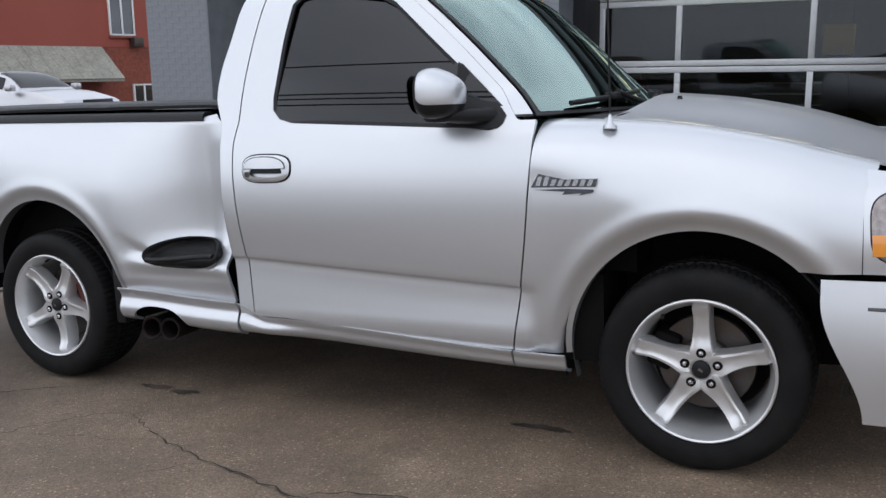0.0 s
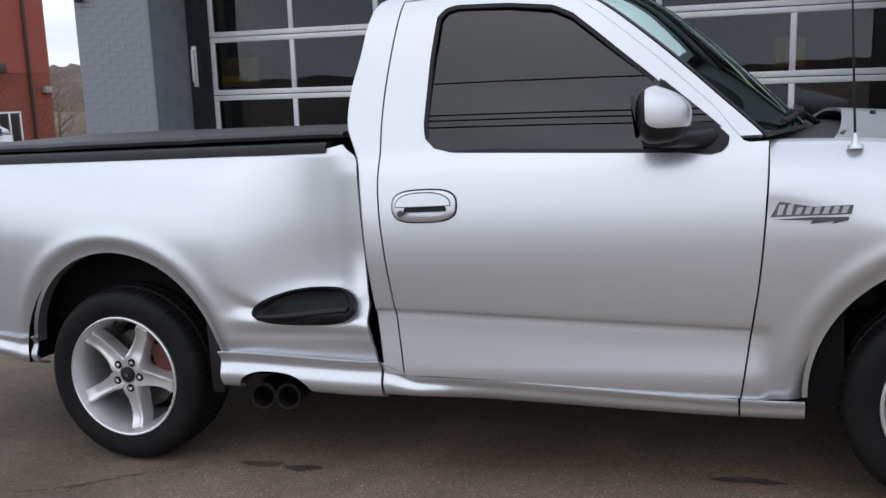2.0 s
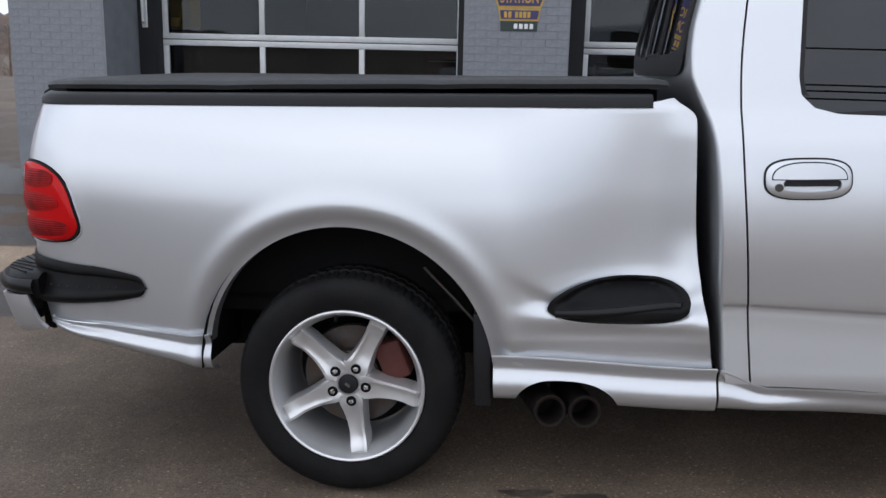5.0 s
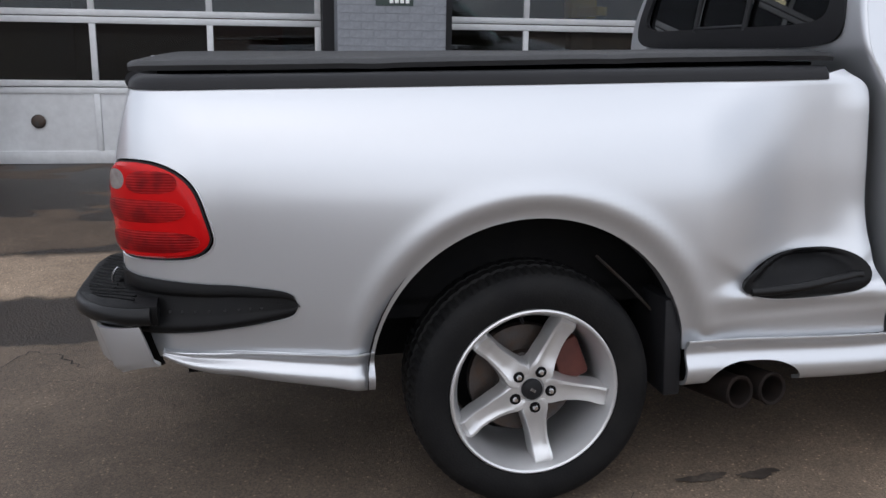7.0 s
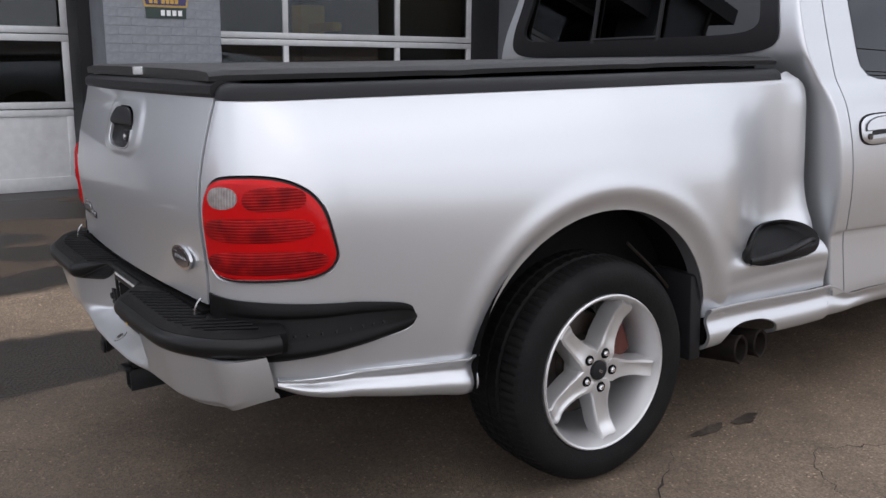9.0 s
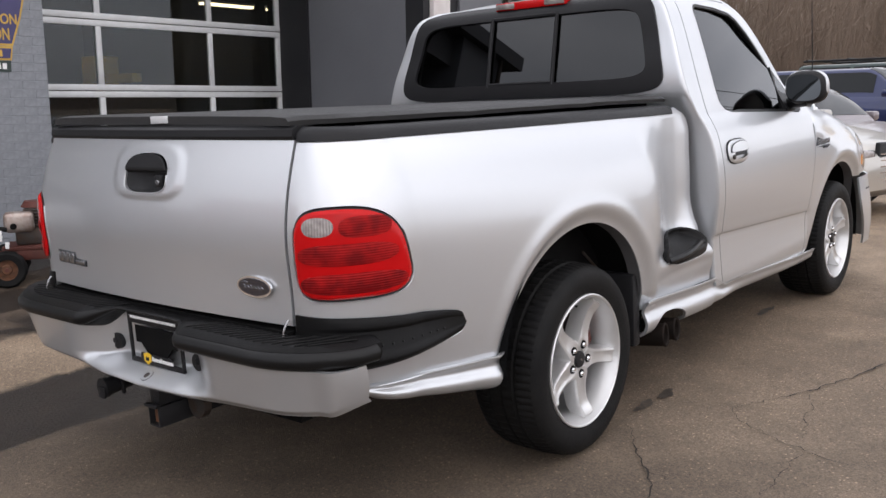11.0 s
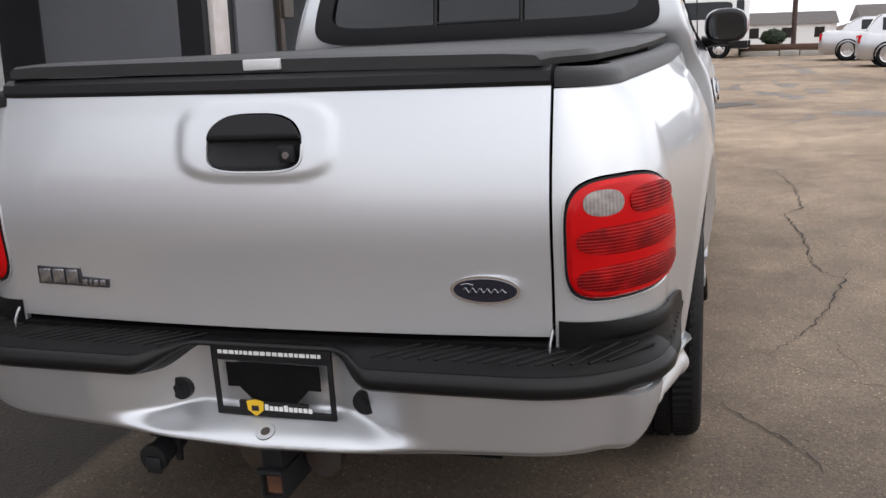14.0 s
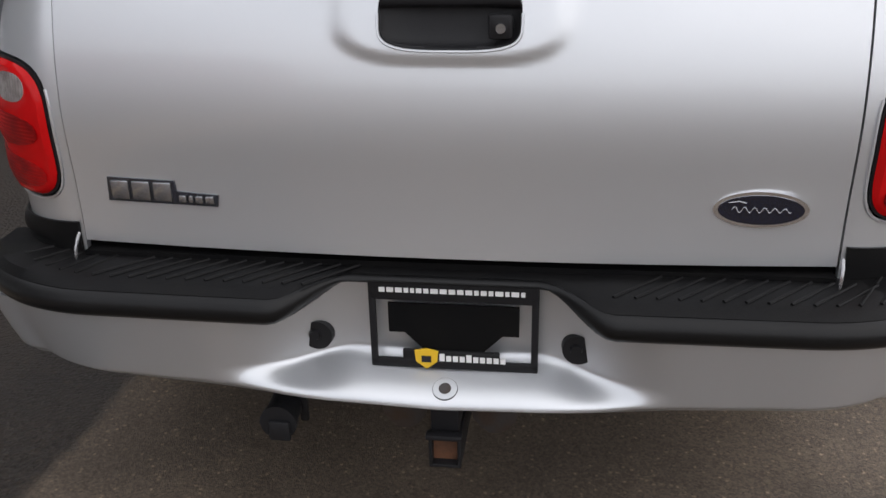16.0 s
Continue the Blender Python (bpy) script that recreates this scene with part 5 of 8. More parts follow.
    # cab corner, B pillar and roof side
    sheet("cab_side", cab_place(s), steps(1.02, 2.52, 110), steps(0.40, 0.56, 12) + steps(0.575, 0.66, 26) + steps(0.672, 1.775, 84), M_PAINT, truck, "silver cab pillar and roof side",
          cuts=[lambda x, z: x - back_x(z) - 0.0138, lambda x, z: pillar_x(z) - 0.012 - x if z > 1.15 else 1.0,
                lambda x, z: max(door_rear(z) - 0.006 - x, (z - (1.743 - 0.02 * smooth(1.5, 1.9, x))) if x > 1.2 else -1, (x - (pillar_x(z) - 0.0585 - 0.02 * smooth(1.3, 1.2, z))) if z > 1.19 else -1)], thick=0.014)
    # bed inside wall and wheel well
    bm = bmesh.new()
    box(bm, -1.03, 1.02, min(s * 0.70, s * 0.76), max(s * 0.70, s * 0.76), 0.60, 1.21)
    part("bed_inner_wall", bm, M_LINER, truck)
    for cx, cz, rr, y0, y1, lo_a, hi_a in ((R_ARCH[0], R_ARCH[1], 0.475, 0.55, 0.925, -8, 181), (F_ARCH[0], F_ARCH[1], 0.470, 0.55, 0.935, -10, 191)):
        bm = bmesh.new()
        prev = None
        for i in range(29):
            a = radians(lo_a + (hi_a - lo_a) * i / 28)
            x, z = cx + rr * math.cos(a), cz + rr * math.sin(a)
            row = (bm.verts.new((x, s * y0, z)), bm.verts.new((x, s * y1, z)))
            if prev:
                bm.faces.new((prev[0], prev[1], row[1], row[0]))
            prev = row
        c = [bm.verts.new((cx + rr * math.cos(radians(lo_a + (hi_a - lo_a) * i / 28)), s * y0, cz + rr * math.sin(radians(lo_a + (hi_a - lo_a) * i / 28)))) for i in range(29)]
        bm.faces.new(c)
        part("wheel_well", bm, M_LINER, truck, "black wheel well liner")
    bm = bmesh.new()
    tube(bm, [(0.235, s * 0.80, 0.715), (0.33, s * 0.82, 0.62), (0.425, s * 0.83, 0.515)], 0.005, 6)
    part("fuel_line", bm, M_STEEL, truck, "thin metal line across the wheel well")
    bm = bmesh.new()
    box(bm, 0.40, 0.455, min(s * 0.66, s * 0.93), max(s * 0.66, s * 0.93), 0.30, 0.60, 0.01)
    part("mud_flap", bm, M_BLACK, truck)
    # head lamp
    def nose(u, z, s=s):
        a = u * math.pi / 2
        return (3.50 + (0.47 - 0.10 * smooth(0.7, 1.0, z)) * math.sin(a), s * (wing_w(3.522, z) - 0.004 - 0.30 * (1 - math.cos(a)) ** 1.2), z)
    hl = sheet("head_lamp", nose, steps(0.055, 0.62, 30), steps(0.69, 0.93, 14), M_CLEARLENS, truck, "clear head lamp", cuts=[lambda u, z: 1 - (abs((u - 0.35) / 0.28) ** 4 + abs((z - 0.808) / 0.112) ** 4)], thick=0.01)
    sheet("turn_lens", lambda u, z, s=s: tuple(Vector(nose(u, z)) + Vector((0.002, s * 0.003, 0))), steps(0.07, 0.13, 8), steps(0.725, 0.79, 8), M_AMBER, hl, "amber turn lens", thick=0.003)
    sheet("nose_corner", nose, steps(0.038, 0.66, 30), steps(0.668, 0.99, 22), M_PAINT, truck, "silver nose panel round the head lamp", cuts=[lambda u, z: (abs((u - 0.35) / 0.286) ** 4 + abs((z - 0.808) / 0.116) ** 4) - 1, lambda u, z: 0.985 - 0.07 * u - z], thick=0.012)

    shift_left(made_before, s)

# exhaust tips
for x in (0.634, 0.740):
    bm = bmesh.new()
    prof = [(0.035, 0.25), (0.041, 0.25), (0.043, 0.0), (0.046, -0.006), (0.043, -0.012), (0.036, -0.008), (0.034, 0.10), (0.0, 0.10)]
    lathe(bm, prof, 28)
    bmesh.ops.transform(bm, matrix=pose(x, -0.944, 0.298, -4, 0, 14 if x < 0.7 else 12) @ Matrix.Scale(1.12, 4), verts=bm.verts[:])
    part("exhaust_tip", bm, M_EXH, truck, "sooty round side exhaust tip")

# hood
def hood_place(x, v):
    zt = spline(x, [2.40, 2.72, 3.10, 3.56, 3.75, 3.92], [1.172, 1.158, 1.112, 1.000, 0.955, 0.90])
    wide = 0.785 - 0.06 * smooth(3.4, 3.9, x)
    y = v * wide
    bulge = 0.050 * smooth(0.98, 0.25, abs(v)) * smooth(3.95, 3.3, x)
    return (x - 0.05 * abs(v) ** 2 * smooth(3.5, 3.9, x), y, zt + 0.004 + 0.035 * (1 - v * v) + bulge)


hood = sheet("hood", hood_place, steps(2.66, 3.90, 50), steps(-1, 1, 64), M_PAINT, truck, "silver hood with a raised centre",
             cuts=[lambda x, v: x - (2.685 + 0.09 * (1 - v * v))], thick=0.012)
widen(hood)
for x, y in ((2.86, -0.35), (2.86, 0.35)):
    bm = bmesh.new()
    p = hood_place(x, y / 0.785)
    cyl(bm, (p[0], p[1], p[2] - 0.004), (p[0], p[1], p[2] + 0.012), 0.012, 0.008, 10)
    part("washer_nozzle", bm, M_BLACK, hood)
# cowl and wipers
cw = sheet("cowl", lambda u, v: (2.50 + 0.24 * u + 0.10 * (1 - v * v) - 0.04, 0.81 * v, 1.168 + 0.010 * (1 - v * v) + 0.012 * u - 0.030 * v ** 8), steps(0, 1, 10), steps(-1, 1, 30), M_BLACK, truck, "black plastic cowl under the windshield", thick=0.02)
# aerial on the wing
bm = bmesh.new()
cyl(bm, (2.732, -0.886, 1.128), (2.732, -0.884, 1.142), 0.025, 0.023, 20)
cyl(bm, (2.732, -0.884, 1.142), (2.732, -0.880, 1.178), 0.014, 0.005, 14)
part("aerial_base", bm, M_PAINT, truck, "silver aerial base")
bm = bmesh.new()
cyl(bm, (2.732, -0.88, 1.16), (2.722, -0.865, 1.92), 0.0042, 0.0018, 8)
part("aerial", bm, M_BLACK, truck, "thin black aerial")

# windshield and roof
def shield(v, h, lift=0.0):
    z = 1.185 + (1.752 - 1.185) * h
    xs = pillar_x(z) - 0.006
    ys = cab_w(xs, z) - 0.012
    bow = 0.19
    return (xs + bow * (1 - v * v) + lift, ys * v, z + 0.020 * (1 - v * v) * h)


ws = sheet("windshield", shield, steps(-1, 1, 36), steps(0, 1, 24), M_GLASS_SHIELD, truck, "raked windshield with pale reflections", cuts=[lambda v, h: 0.975 - abs(v), lambda v, h: 0.965 - h], thick=0.005)
wf = sheet("windshield_frame", lambda v, h: shield(v, h, 0.002), steps(-1, 1, 60), steps(0, 1, 40), M_BLACK, truck, "black windshield seal", cuts=[lambda v, h: max(abs(v) - 0.976, h - 0.966, 0.02 - h)], thick=0.006)
def roof_place(x, v):
    xr0, xr1 = 1.165, 1.79 + 0.185 * (1 - v * v)
    xx = xr0 + (xr1 - xr0) * x
    y = 0.632 * v
    z = 1.772 + 0.030 * (1 - v * v) - 0.026 * smooth(0.12, 0.0, x) - 0.014 * smooth(0.85, 1.0, x)
    return (xx, y, z)


rf = sheet("roof", roof_place, steps(0, 1, 36), steps(-1, 1, 40), M_PAINT, truck, "silver cab roof", thick=0.014)

for va, vb in ((-0.80, -0.06), (0.06, 0.80)):
    on = lambda v, h: tuple(Vector(shield(v, h)) + Vector((0.012, 0, 0.016)))
    bm = bmesh.new()
    tube(bm, [on(va + (vb - va) * k / 12, 0.035 + 0.060 * k / 12) for k in range(13)], 0.010, 8)
    wp = part("wiper", bm, M_BLACK, truck, "black windshield wiper")
    bm = bmesh.new()
    vm = va + (vb - va) * 0.52
    tube(bm, [(2.70, 0.84 * (vb - 0.05), 1.19), on(vb - 0.20, 0.05), tuple(Vector(on(vm, 0.065)) + Vector((0.008, 0, 0.016)))], 0.013, 8)
    box(bm, *[c for m in zip(Vector(on(vm, 0.066)) - Vector((0.03, 0.05, 0.012)), Vector(on(vm, 0.066)) + Vector((0.02, 0.05, 0.016))) for c in m], 0.006)
    part("wiper_arm", bm, M_BLACK, wp)
    widen(wp)
widen(ws, wf, cw, rf)

# cab back with its window
def back_place(v, z, lift=0.0):
    w = cab_w(1.2, z) if z < 1.775 else 0.62
    x = back_x(z)
    a = abs(v)
    sgn = 1 if v >= 0 else -1
    if a < 0.92:
        return (x + 0.004 * (a / 0.92) ** 2 - lift, sgn * a / 0.92 * (w - 0.024), z)
    t = (a - 0.92) / 0.08 * math.pi / 2
    return (x + 0.004 + 0.010 * (1 - math.cos(t)) - lift * math.cos(t), sgn * (w - 0.024 + 0.0235 * math.sin(t) + lift * math.sin(t)), z)


def back_y(v, z):
    return back_place(v, z)[1]


def rear_win(v, z, grow=0.0):
    y = back_y(v, z)
    hw = 0.725 - 0.23 * (z - 1.33) + grow
    zc, hh = 1.535, 0.185 + grow
    return 1 - (abs(y / hw) ** 9 + abs((z - zc) / hh) ** 7)


cbk = sheet("cab_back", back_place, steps(-1, 1, 120), steps(0.42, 1.775, 90), M_PAINT, truck, "silver cab back panel", cuts=[lambda v, z: -rear_win(v, z, 0.0)], thick=0.014)
def rear_glass(v, z):
    y = back_place(v, z)[1]
    t = (z - 1.35) / 0.37
    return (back_x(1.35) * (1 - t) + back_x(1.72) * t + 0.010 + 0.004 * (y / 0.72) ** 2, y, z)


rw = sheet("rear_window", rear_glass, steps(-0.99, 0.99, 60), steps(1.33, 1.75, 24), M_GLASS_DARK, truck, "dark tinted rear window with a sliding centre pane", cuts=[lambda v, z: rear_win(v, z, -0.01)], thick=0.004)
sheet("window_surround", lambda v, z: back_place(v, z, 0.008), steps(-1, 1, 140), steps(1.26, 1.775, 70), M_BLACK, rw, "broad black rear window surround", cuts=[lambda v, z: rear_win(v, z, 0.052), lambda v, z: -rear_win(v, z, -0.022)], thick=0.016)
for y in (-0.19, 0.19):
    bm = bmesh.new()
    xr = lambda z: back_x(z) - 0.004
    tube(bm, [(xr(1.36), y, 1.36), (xr(1.53), y, 1.53), (xr(1.71), y, 1.71)], 0.010, 8)
    part("slider_post", bm, M_BLACK, rw)
for z in (1.375, 1.705):
    bm = bmesh.new()
    tube(bm, [(back_x(z) - 0.004, -0.19, z), (back_x(z) - 0.004, 0.19, z)], 0.007, 8)
    part("slider_rail", bm, M_BLACK, rw)
bm = bmesh.new()
box(bm, 1.112, 1.17, -0.21, 0.21, 1.744, 1.784, 0.008)
chl = part("high_brake_lamp", bm, M_REDLENS, truck, "red high-mounted brake lamp with clear ends")
for y0, y1 in ((-0.205, -0.09), (0.09, 0.205)):
    bm = bmesh.new()
    box(bm, 1.108, 1.12, y0, y1, 1.750, 1.778, 0.003)
    part("cargo_lens", bm, M_CLEARLENS, chl)

widen(cbk, rw)

# inside of the cab
bm = bmesh.new()
box(bm, 1.22, 2.70, -0.88, 0.88, 0.30, 0.62)
box(bm, 2.42, 2.80, -0.80, 0.80, 0.62, 1.08)
part("cab_tub", bm, M_LINER, truck)
bm = bmesh.new()
box(bm, 2.12, 2.50, -0.80, 0.80, 0.86, 1.15, 0.06, 4)
part("dashboard", bm, M_SEAT, truck)
for y in (-0.42, 0.42):
    bm = bmesh.new()
    box(bm, 1.30, 1.85, y - 0.27, y + 0.27, 0.62, 0.82, 0.05, 3)
    st = part("seat_cushion", bm, M_SEAT, truck)
    bm = bmesh.new()
    t = bmesh.new()
    box(t, -0.08, 0.08, -0.26, 0.26, 0, 0.62, 0.05, 3)
    merge(bm, t, pose(1.34, y, 0.78, 0, -14, 0))
    t = bmesh.new()
    box(t, -0.05, 0.05, -0.13, 0.13, 0.60, 0.82, 0.04, 3)
    merge(bm, t, pose(1.34, y, 0.78, 0, -10, 0))
    part("seat_back", bm, M_SEAT, st)
bm = bmesh.new()
t = bmesh.new()
for i in range(32):
    a0, a1 = 2 * math.pi * i / 32, 2 * math.pi * (i + 1) / 32
    cyl(t, (0.19 * math.cos(a0), 0.19 * math.sin(a0), 0), (0.19 * math.cos(a1), 0.19 * math.sin(a1), 0), 0.016, 0.016, 8)
cyl(t, (0, -0.18, 0), (0, 0.18, 0), 0.02, 0.02, 8)
merge(bm, t, pose(2.02, 0.42, 1.08, 0, 62, 0))
part("steering_wheel", bm, M_BLACK, truck)

# bed floor, cover and front of bed
bm = bmesh.new()
box(bm, -1.05, 1.04, -0.76, 0.76, 0.56, 0.62)
box(bm, 0.985, 1.04, -0.84, 0.84, 0.46, 1.19, 0.01)
part("bed_floor", bm, M_LINER, truck)
bm = bmesh.new()
prof = [(-0.79, 0.006), (-0.795, 0.020), (-0.780, 0.032), (-0.70, 0.037), (-0.35, 0.039), (0, 0.040), (0.35, 0.039), (0.70, 0.037), (0.780, 0.032), (0.795, 0.020), (0.79, 0.006)]
prev = None
xs = steps(-1.068, 0.985, 60)
for x in xs:
    e = min(1.0, (x + 1.073) / 0.020, (0.99 - x) / 0.035)
    nar = 1 - 0.05 * smooth(-0.90, -1.10, x)
    ring = [bm.verts.new((x, y * min(1.0, (bed_w(max(x, -0.83), rail_z(x)) - 0.045 - 0.10 * smooth(-0.9, -1.1, x)) / 0.795), rail_z(x) + 0.044 + 0.006 * (0.985 - x) / 2.085 + 0.011 * (y / 0.795) * smooth(0.9, -1.1, x) + h * (0.70 + 0.30 * math.sqrt(max(0.0, e))) + 0.0012 * noise.noise((x * 4, y * 4, 0)) - 0.002 * sum(math.exp(-((x - q) / 0.045) ** 2) for q in (-0.4, 0.3)))) for y, h in prof]
    if prev:
        for i in range(len(prof) - 1):
            bm.faces.new((prev[i], prev[i + 1], ring[i + 1], ring[i]))
        bm.faces.new((prev[-1], prev[0], ring[0], ring[-1]))
    else:
        bm.faces.new(ring[::-1])
    prev = ring
bm.faces.new(prev)
bmesh.ops.recalc_face_normals(bm, faces=bm.faces[:])
cover = part("tonneau_cover", bm, M_VINYL, truck, "black vinyl bed cover")
bm = bmesh.new()
box(bm, -1.074, -1.066, -0.075, 0.015, rail_z(-1.07) + 0.060, rail_z(-1.07) + 0.084, 0.002)
part("cover_tag", bm, M_FRAME, cover, "small white tag")
bm = bmesh.new()
box(bm, -1.035, -0.80, -0.64, 0.64, 1.205, 1.300)
box(bm, -0.80, 0.96, -0.72, 0.72, 1.205, 1.258)
part("cover_frame", bm, M_LINER, cover)
widen(cover)

# tailgate
def tg_x(y, z):
    return -1.114 - 0.029 * (1 - ((y - OFF / 2) / 0.683) ** 2) - 0.010 - 0.014 * smooth(0.75, 1.0, z) * smooth(1.31, 1.00, z) + tail_lean(z)


GH_Y = 0.002       # middle of the gate handle


def tg_bulge(y, z):
    return 0.007 * smooth(0.0, 0.45, 1 - (abs((y - GH_Y) / 0.205) ** 3.4 + abs((z - 1.164) / 0.090) ** 3.4))


TG_TOP = 1.262
def gate_lift(y):
    """The gate's upper edge stands a little higher towards the left."""
    return 0.015 * (y + 0.657) / 1.365


gate = sheet("tailgate", lambda y, z: (tg_x(y, z) - tg_bulge(y, z), y, z + gate_lift(y) * smooth(1.22, TG_TOP, z)), steps(-0.657, 0.708, 100), steps(0.731, TG_TOP, 60), M_PAINT, truck, "silver tailgate",
             cuts=[lambda y, z: -(1 - (abs((y - GH_Y) / 0.118) ** 3.2 + abs((z - 1.155) / (0.068 if z > 1.155 else 0.058)) ** (2.2 if z > 1.155 else 5)))], thick=0.02)
bm = bmesh.new()
box(bm, -1.06, -1.02, -0.655, 0.706, 0.75, TG_TOP - 0.005)
part("gate_inner", bm, M_LINER, gate)
# black cap on the gate
bm = bmesh.new()
prev = None
for y in steps(-0.657, 0.708, 40):
    x0 = tg_x(y, TG_TOP)
    ring = [bm.verts.new((x0 + dx, y, TG_TOP + gate_lift(y) + dz)) for dx, dz in ((-0.004, -0.004), (-0.010, 0.006), (-0.006, 0.026), (0.012, 0.036), (0.075, 0.036), (0.075, -0.004))]
    if prev:
        for i in range(6):
            j = (i + 1) % 6
            bm.faces.new((prev[i], prev[j], ring[j], ring[i]))
    else:
        bm.faces.new(ring)
    prev = ring
bm.faces.new(prev[::-1])
bmesh.ops.recalc_face_normals(bm, faces=bm.faces[:])
part("gate_cap", bm, M_BLACK, gate, "black plastic tailgate cap")
# gate handle
def gh_in(y, z, grow=0.0):
    up = z > 1.155
    return 1 - (abs((y - GH_Y) / (0.118 + grow)) ** 3.2 + abs((z - 1.155) / ((0.068 if up else 0.058) + grow)) ** (2.2 if up else 5))


gh = sheet("gate_handle", lambda y, z: (tg_x(y, z) - 0.010 + 0.030 * smooth(1.168, 1.160, z) * max(0.0, gh_in(y, z)) ** 0.4 - 0.008 * smooth(1.16, 1.18, z), y, z), steps(-0.14, 0.12, 60), steps(1.09, 1.23, 44), M_BLACK, gate, "black D-shaped tailgate handle", cuts=[lambda y, z: gh_in(y, z, -0.002)], thick=0.008, angle=100)
# handle's lower highlight, built as an added silver bead
edge = []
for k in range(33):
    a = math.pi * (1 + k / 32)
    hy = 0.1185 * math.copysign(abs(math.cos(a)) ** (2 / 3.2), math.cos(a))
    hz = -0.0585 * abs(math.sin(a)) ** 0.4
    edge.append((tg_x(GH_Y + hy, 1.155 + hz) - 0.0085, GH_Y + hy, 1.155 + hz))
bm = bmesh.new()
tube(bm, edge, 0.0026, 6)
part("handle_glint", bm, M_PAINT, gate, "silver bead standing in for the highlight under the handle")
bm = bmesh.new()
box(bm, -1.150, -1.135, -0.101, -0.061, 1.115, 1.155, 0.006)
lk = part("lock_plate", bm, M_BLACK, gh)
bm = bmesh.new()
cyl(bm, (-1.150, -0.082, 1.133), (-1.154, -0.082, 1.133), 0.009, 0.008, 18)
part("lock", bm, M_BADGE_SILVER, lk)
# oval emblem and lettered badge as plain shapes
def oval(name, cy, cz, a, b, x, mat, parent, label="", d=0.004):
    bm = bmesh.new()
    n = 48
    pts = [(x, cy + a * math.cos(2 * math.pi * i / n), cz + b * math.sin(2 * math.pi * i / n)) for i in range(n)]
    prism(bm, pts, (-d, 0, 0))
    return part(name, bm, mat, parent, label, smooth=False)


ov = oval("oval_emblem", -0.517, 0.836, 0.078, 0.032, tg_x(-0.517, 0.836) + 0.001, M_CHROME, gate, "oval chrome-edged dark blue emblem", 0.008)
oval("field", -0.517, 0.836, 0.070, 0.026, tg_x(-0.517, 0.836) - 0.0065, M_BADGE_BLUE, ov, d=0.002)
bm = bmesh.new()
xx = tg_x(-0.517, 0.836) - 0.0088
tube(bm, [(xx, -0.470 - 0.096 * k / 60, 0.836 + 0.0052 * math.sin(k * 0.62) * (1 - 0.3 * k / 60)) for k in range(61)], 0.0011, 6)
tube(bm, [(xx, -0.464, 0.848), (xx, -0.480, 0.851), (xx, -0.492, 0.848)], 0.0013, 6)
part("script_marks", bm, M_BADGE_SILVER, ov)
bm = bmesh.new()
prism(bm, [(tg_x(y, z) + 0.001, y, z) for y, z in ((0.643, 0.816), (0.428, 0.814), (0.424, 0.836), (0.505, 0.840), (0.507, 0.860), (0.640, 0.862))], (-0.005, 0, 0))
bd = part("model_badge", bm, M_BADGE_DARK, gate, "dark model badge with raised silver marks", smooth=False)
for y0, w, z0, z1 in ((0.632, 0.034, 0.821, 0.857), (0.590, 0.034, 0.821, 0.857), (0.548, 0.034, 0.821, 0.857), (0.500, 0.014, 0.820, 0.834), (0.481, 0.008, 0.820, 0.834), (0.468, 0.014, 0.820, 0.834), (0.449, 0.016, 0.820, 0.834)):
    bm = bmesh.new()
    xx = tg_x(y0 - w / 2, (z0 + z1) / 2)
    box(bm, xx - 0.009, xx - 0.001, y0 - w, y0, z0, z1, 0.002)
    part("bar", bm, M_BADGE_SILVER, bd)

# rear bumper
def bump_plan(q):
    """Plan of the bumper's outer face: straight behind the gate, rounded at the ends."""
    a = abs(q)
    if a < 0.62:
        y = a / 0.62 * 0.60
        x = -1.256 + 0.006 * (a / 0.62) ** 2
    else:
        t = (a - 0.62) / 0.38 * math.pi / 2
        x, y = -1.020 - 0.230 * math.cos(t) ** 0.9, 0.60 + 0.285 * math.sin(t)
    return x, OFF / 2 + 1.027 * math.copysign(y, q)


def pad_low(y):
    return 0.692 - 0.054 * smooth(0.165, 0.300, abs(y - 0.016))


def bump_low(y):
    return spline(abs(y - OFF / 2), [0.0, 0.30, 0.44, 0.61, 0.73, 0.82, 0.87, 0.92], [0.449, 0.461, 0.470, 0.479, 0.483, 0.485, 0.491, 0.516])


def bumper_place(q, v):
    x, y = bump_plan(q)
    a = abs(y - OFF / 2)
    z1, z0 = pad_low(y) - 0.004, bump_low(y)
    z = z1 + (z0 - z1) * v
    pocket = smooth(0.44, 0.17, a)
    end = smooth(0.62, 0.88, a)
    plain = x + 0.006 * math.sin(math.pi * v) + (0.030 * v ** 2 + 0.022 * smooth(0.85, 1.0, v)) * (1 - 0.4 * end) + 0.022 * v * end - (0.052 + 0.013 * v) * smooth(0.80, 0.905, a)
    shelf = -1.138 - 0.010 * (1 - v) - 0.100 * smooth(0.64, 0.92, v) + 0.022 * smooth(0.93, 1.0, v)
    return (plain * (1 - pocket) + shelf * pocket, y * (1 - 0.035 * end * v * v), z)


bumper = sheet("rear_bumper", bumper_place, steps(-1, 1, 130), steps(0, 1, 44), M_PAINT, truck, "silver rear bumper with a black step pad", thick=0.012)
bm = bmesh.new()
prev = None
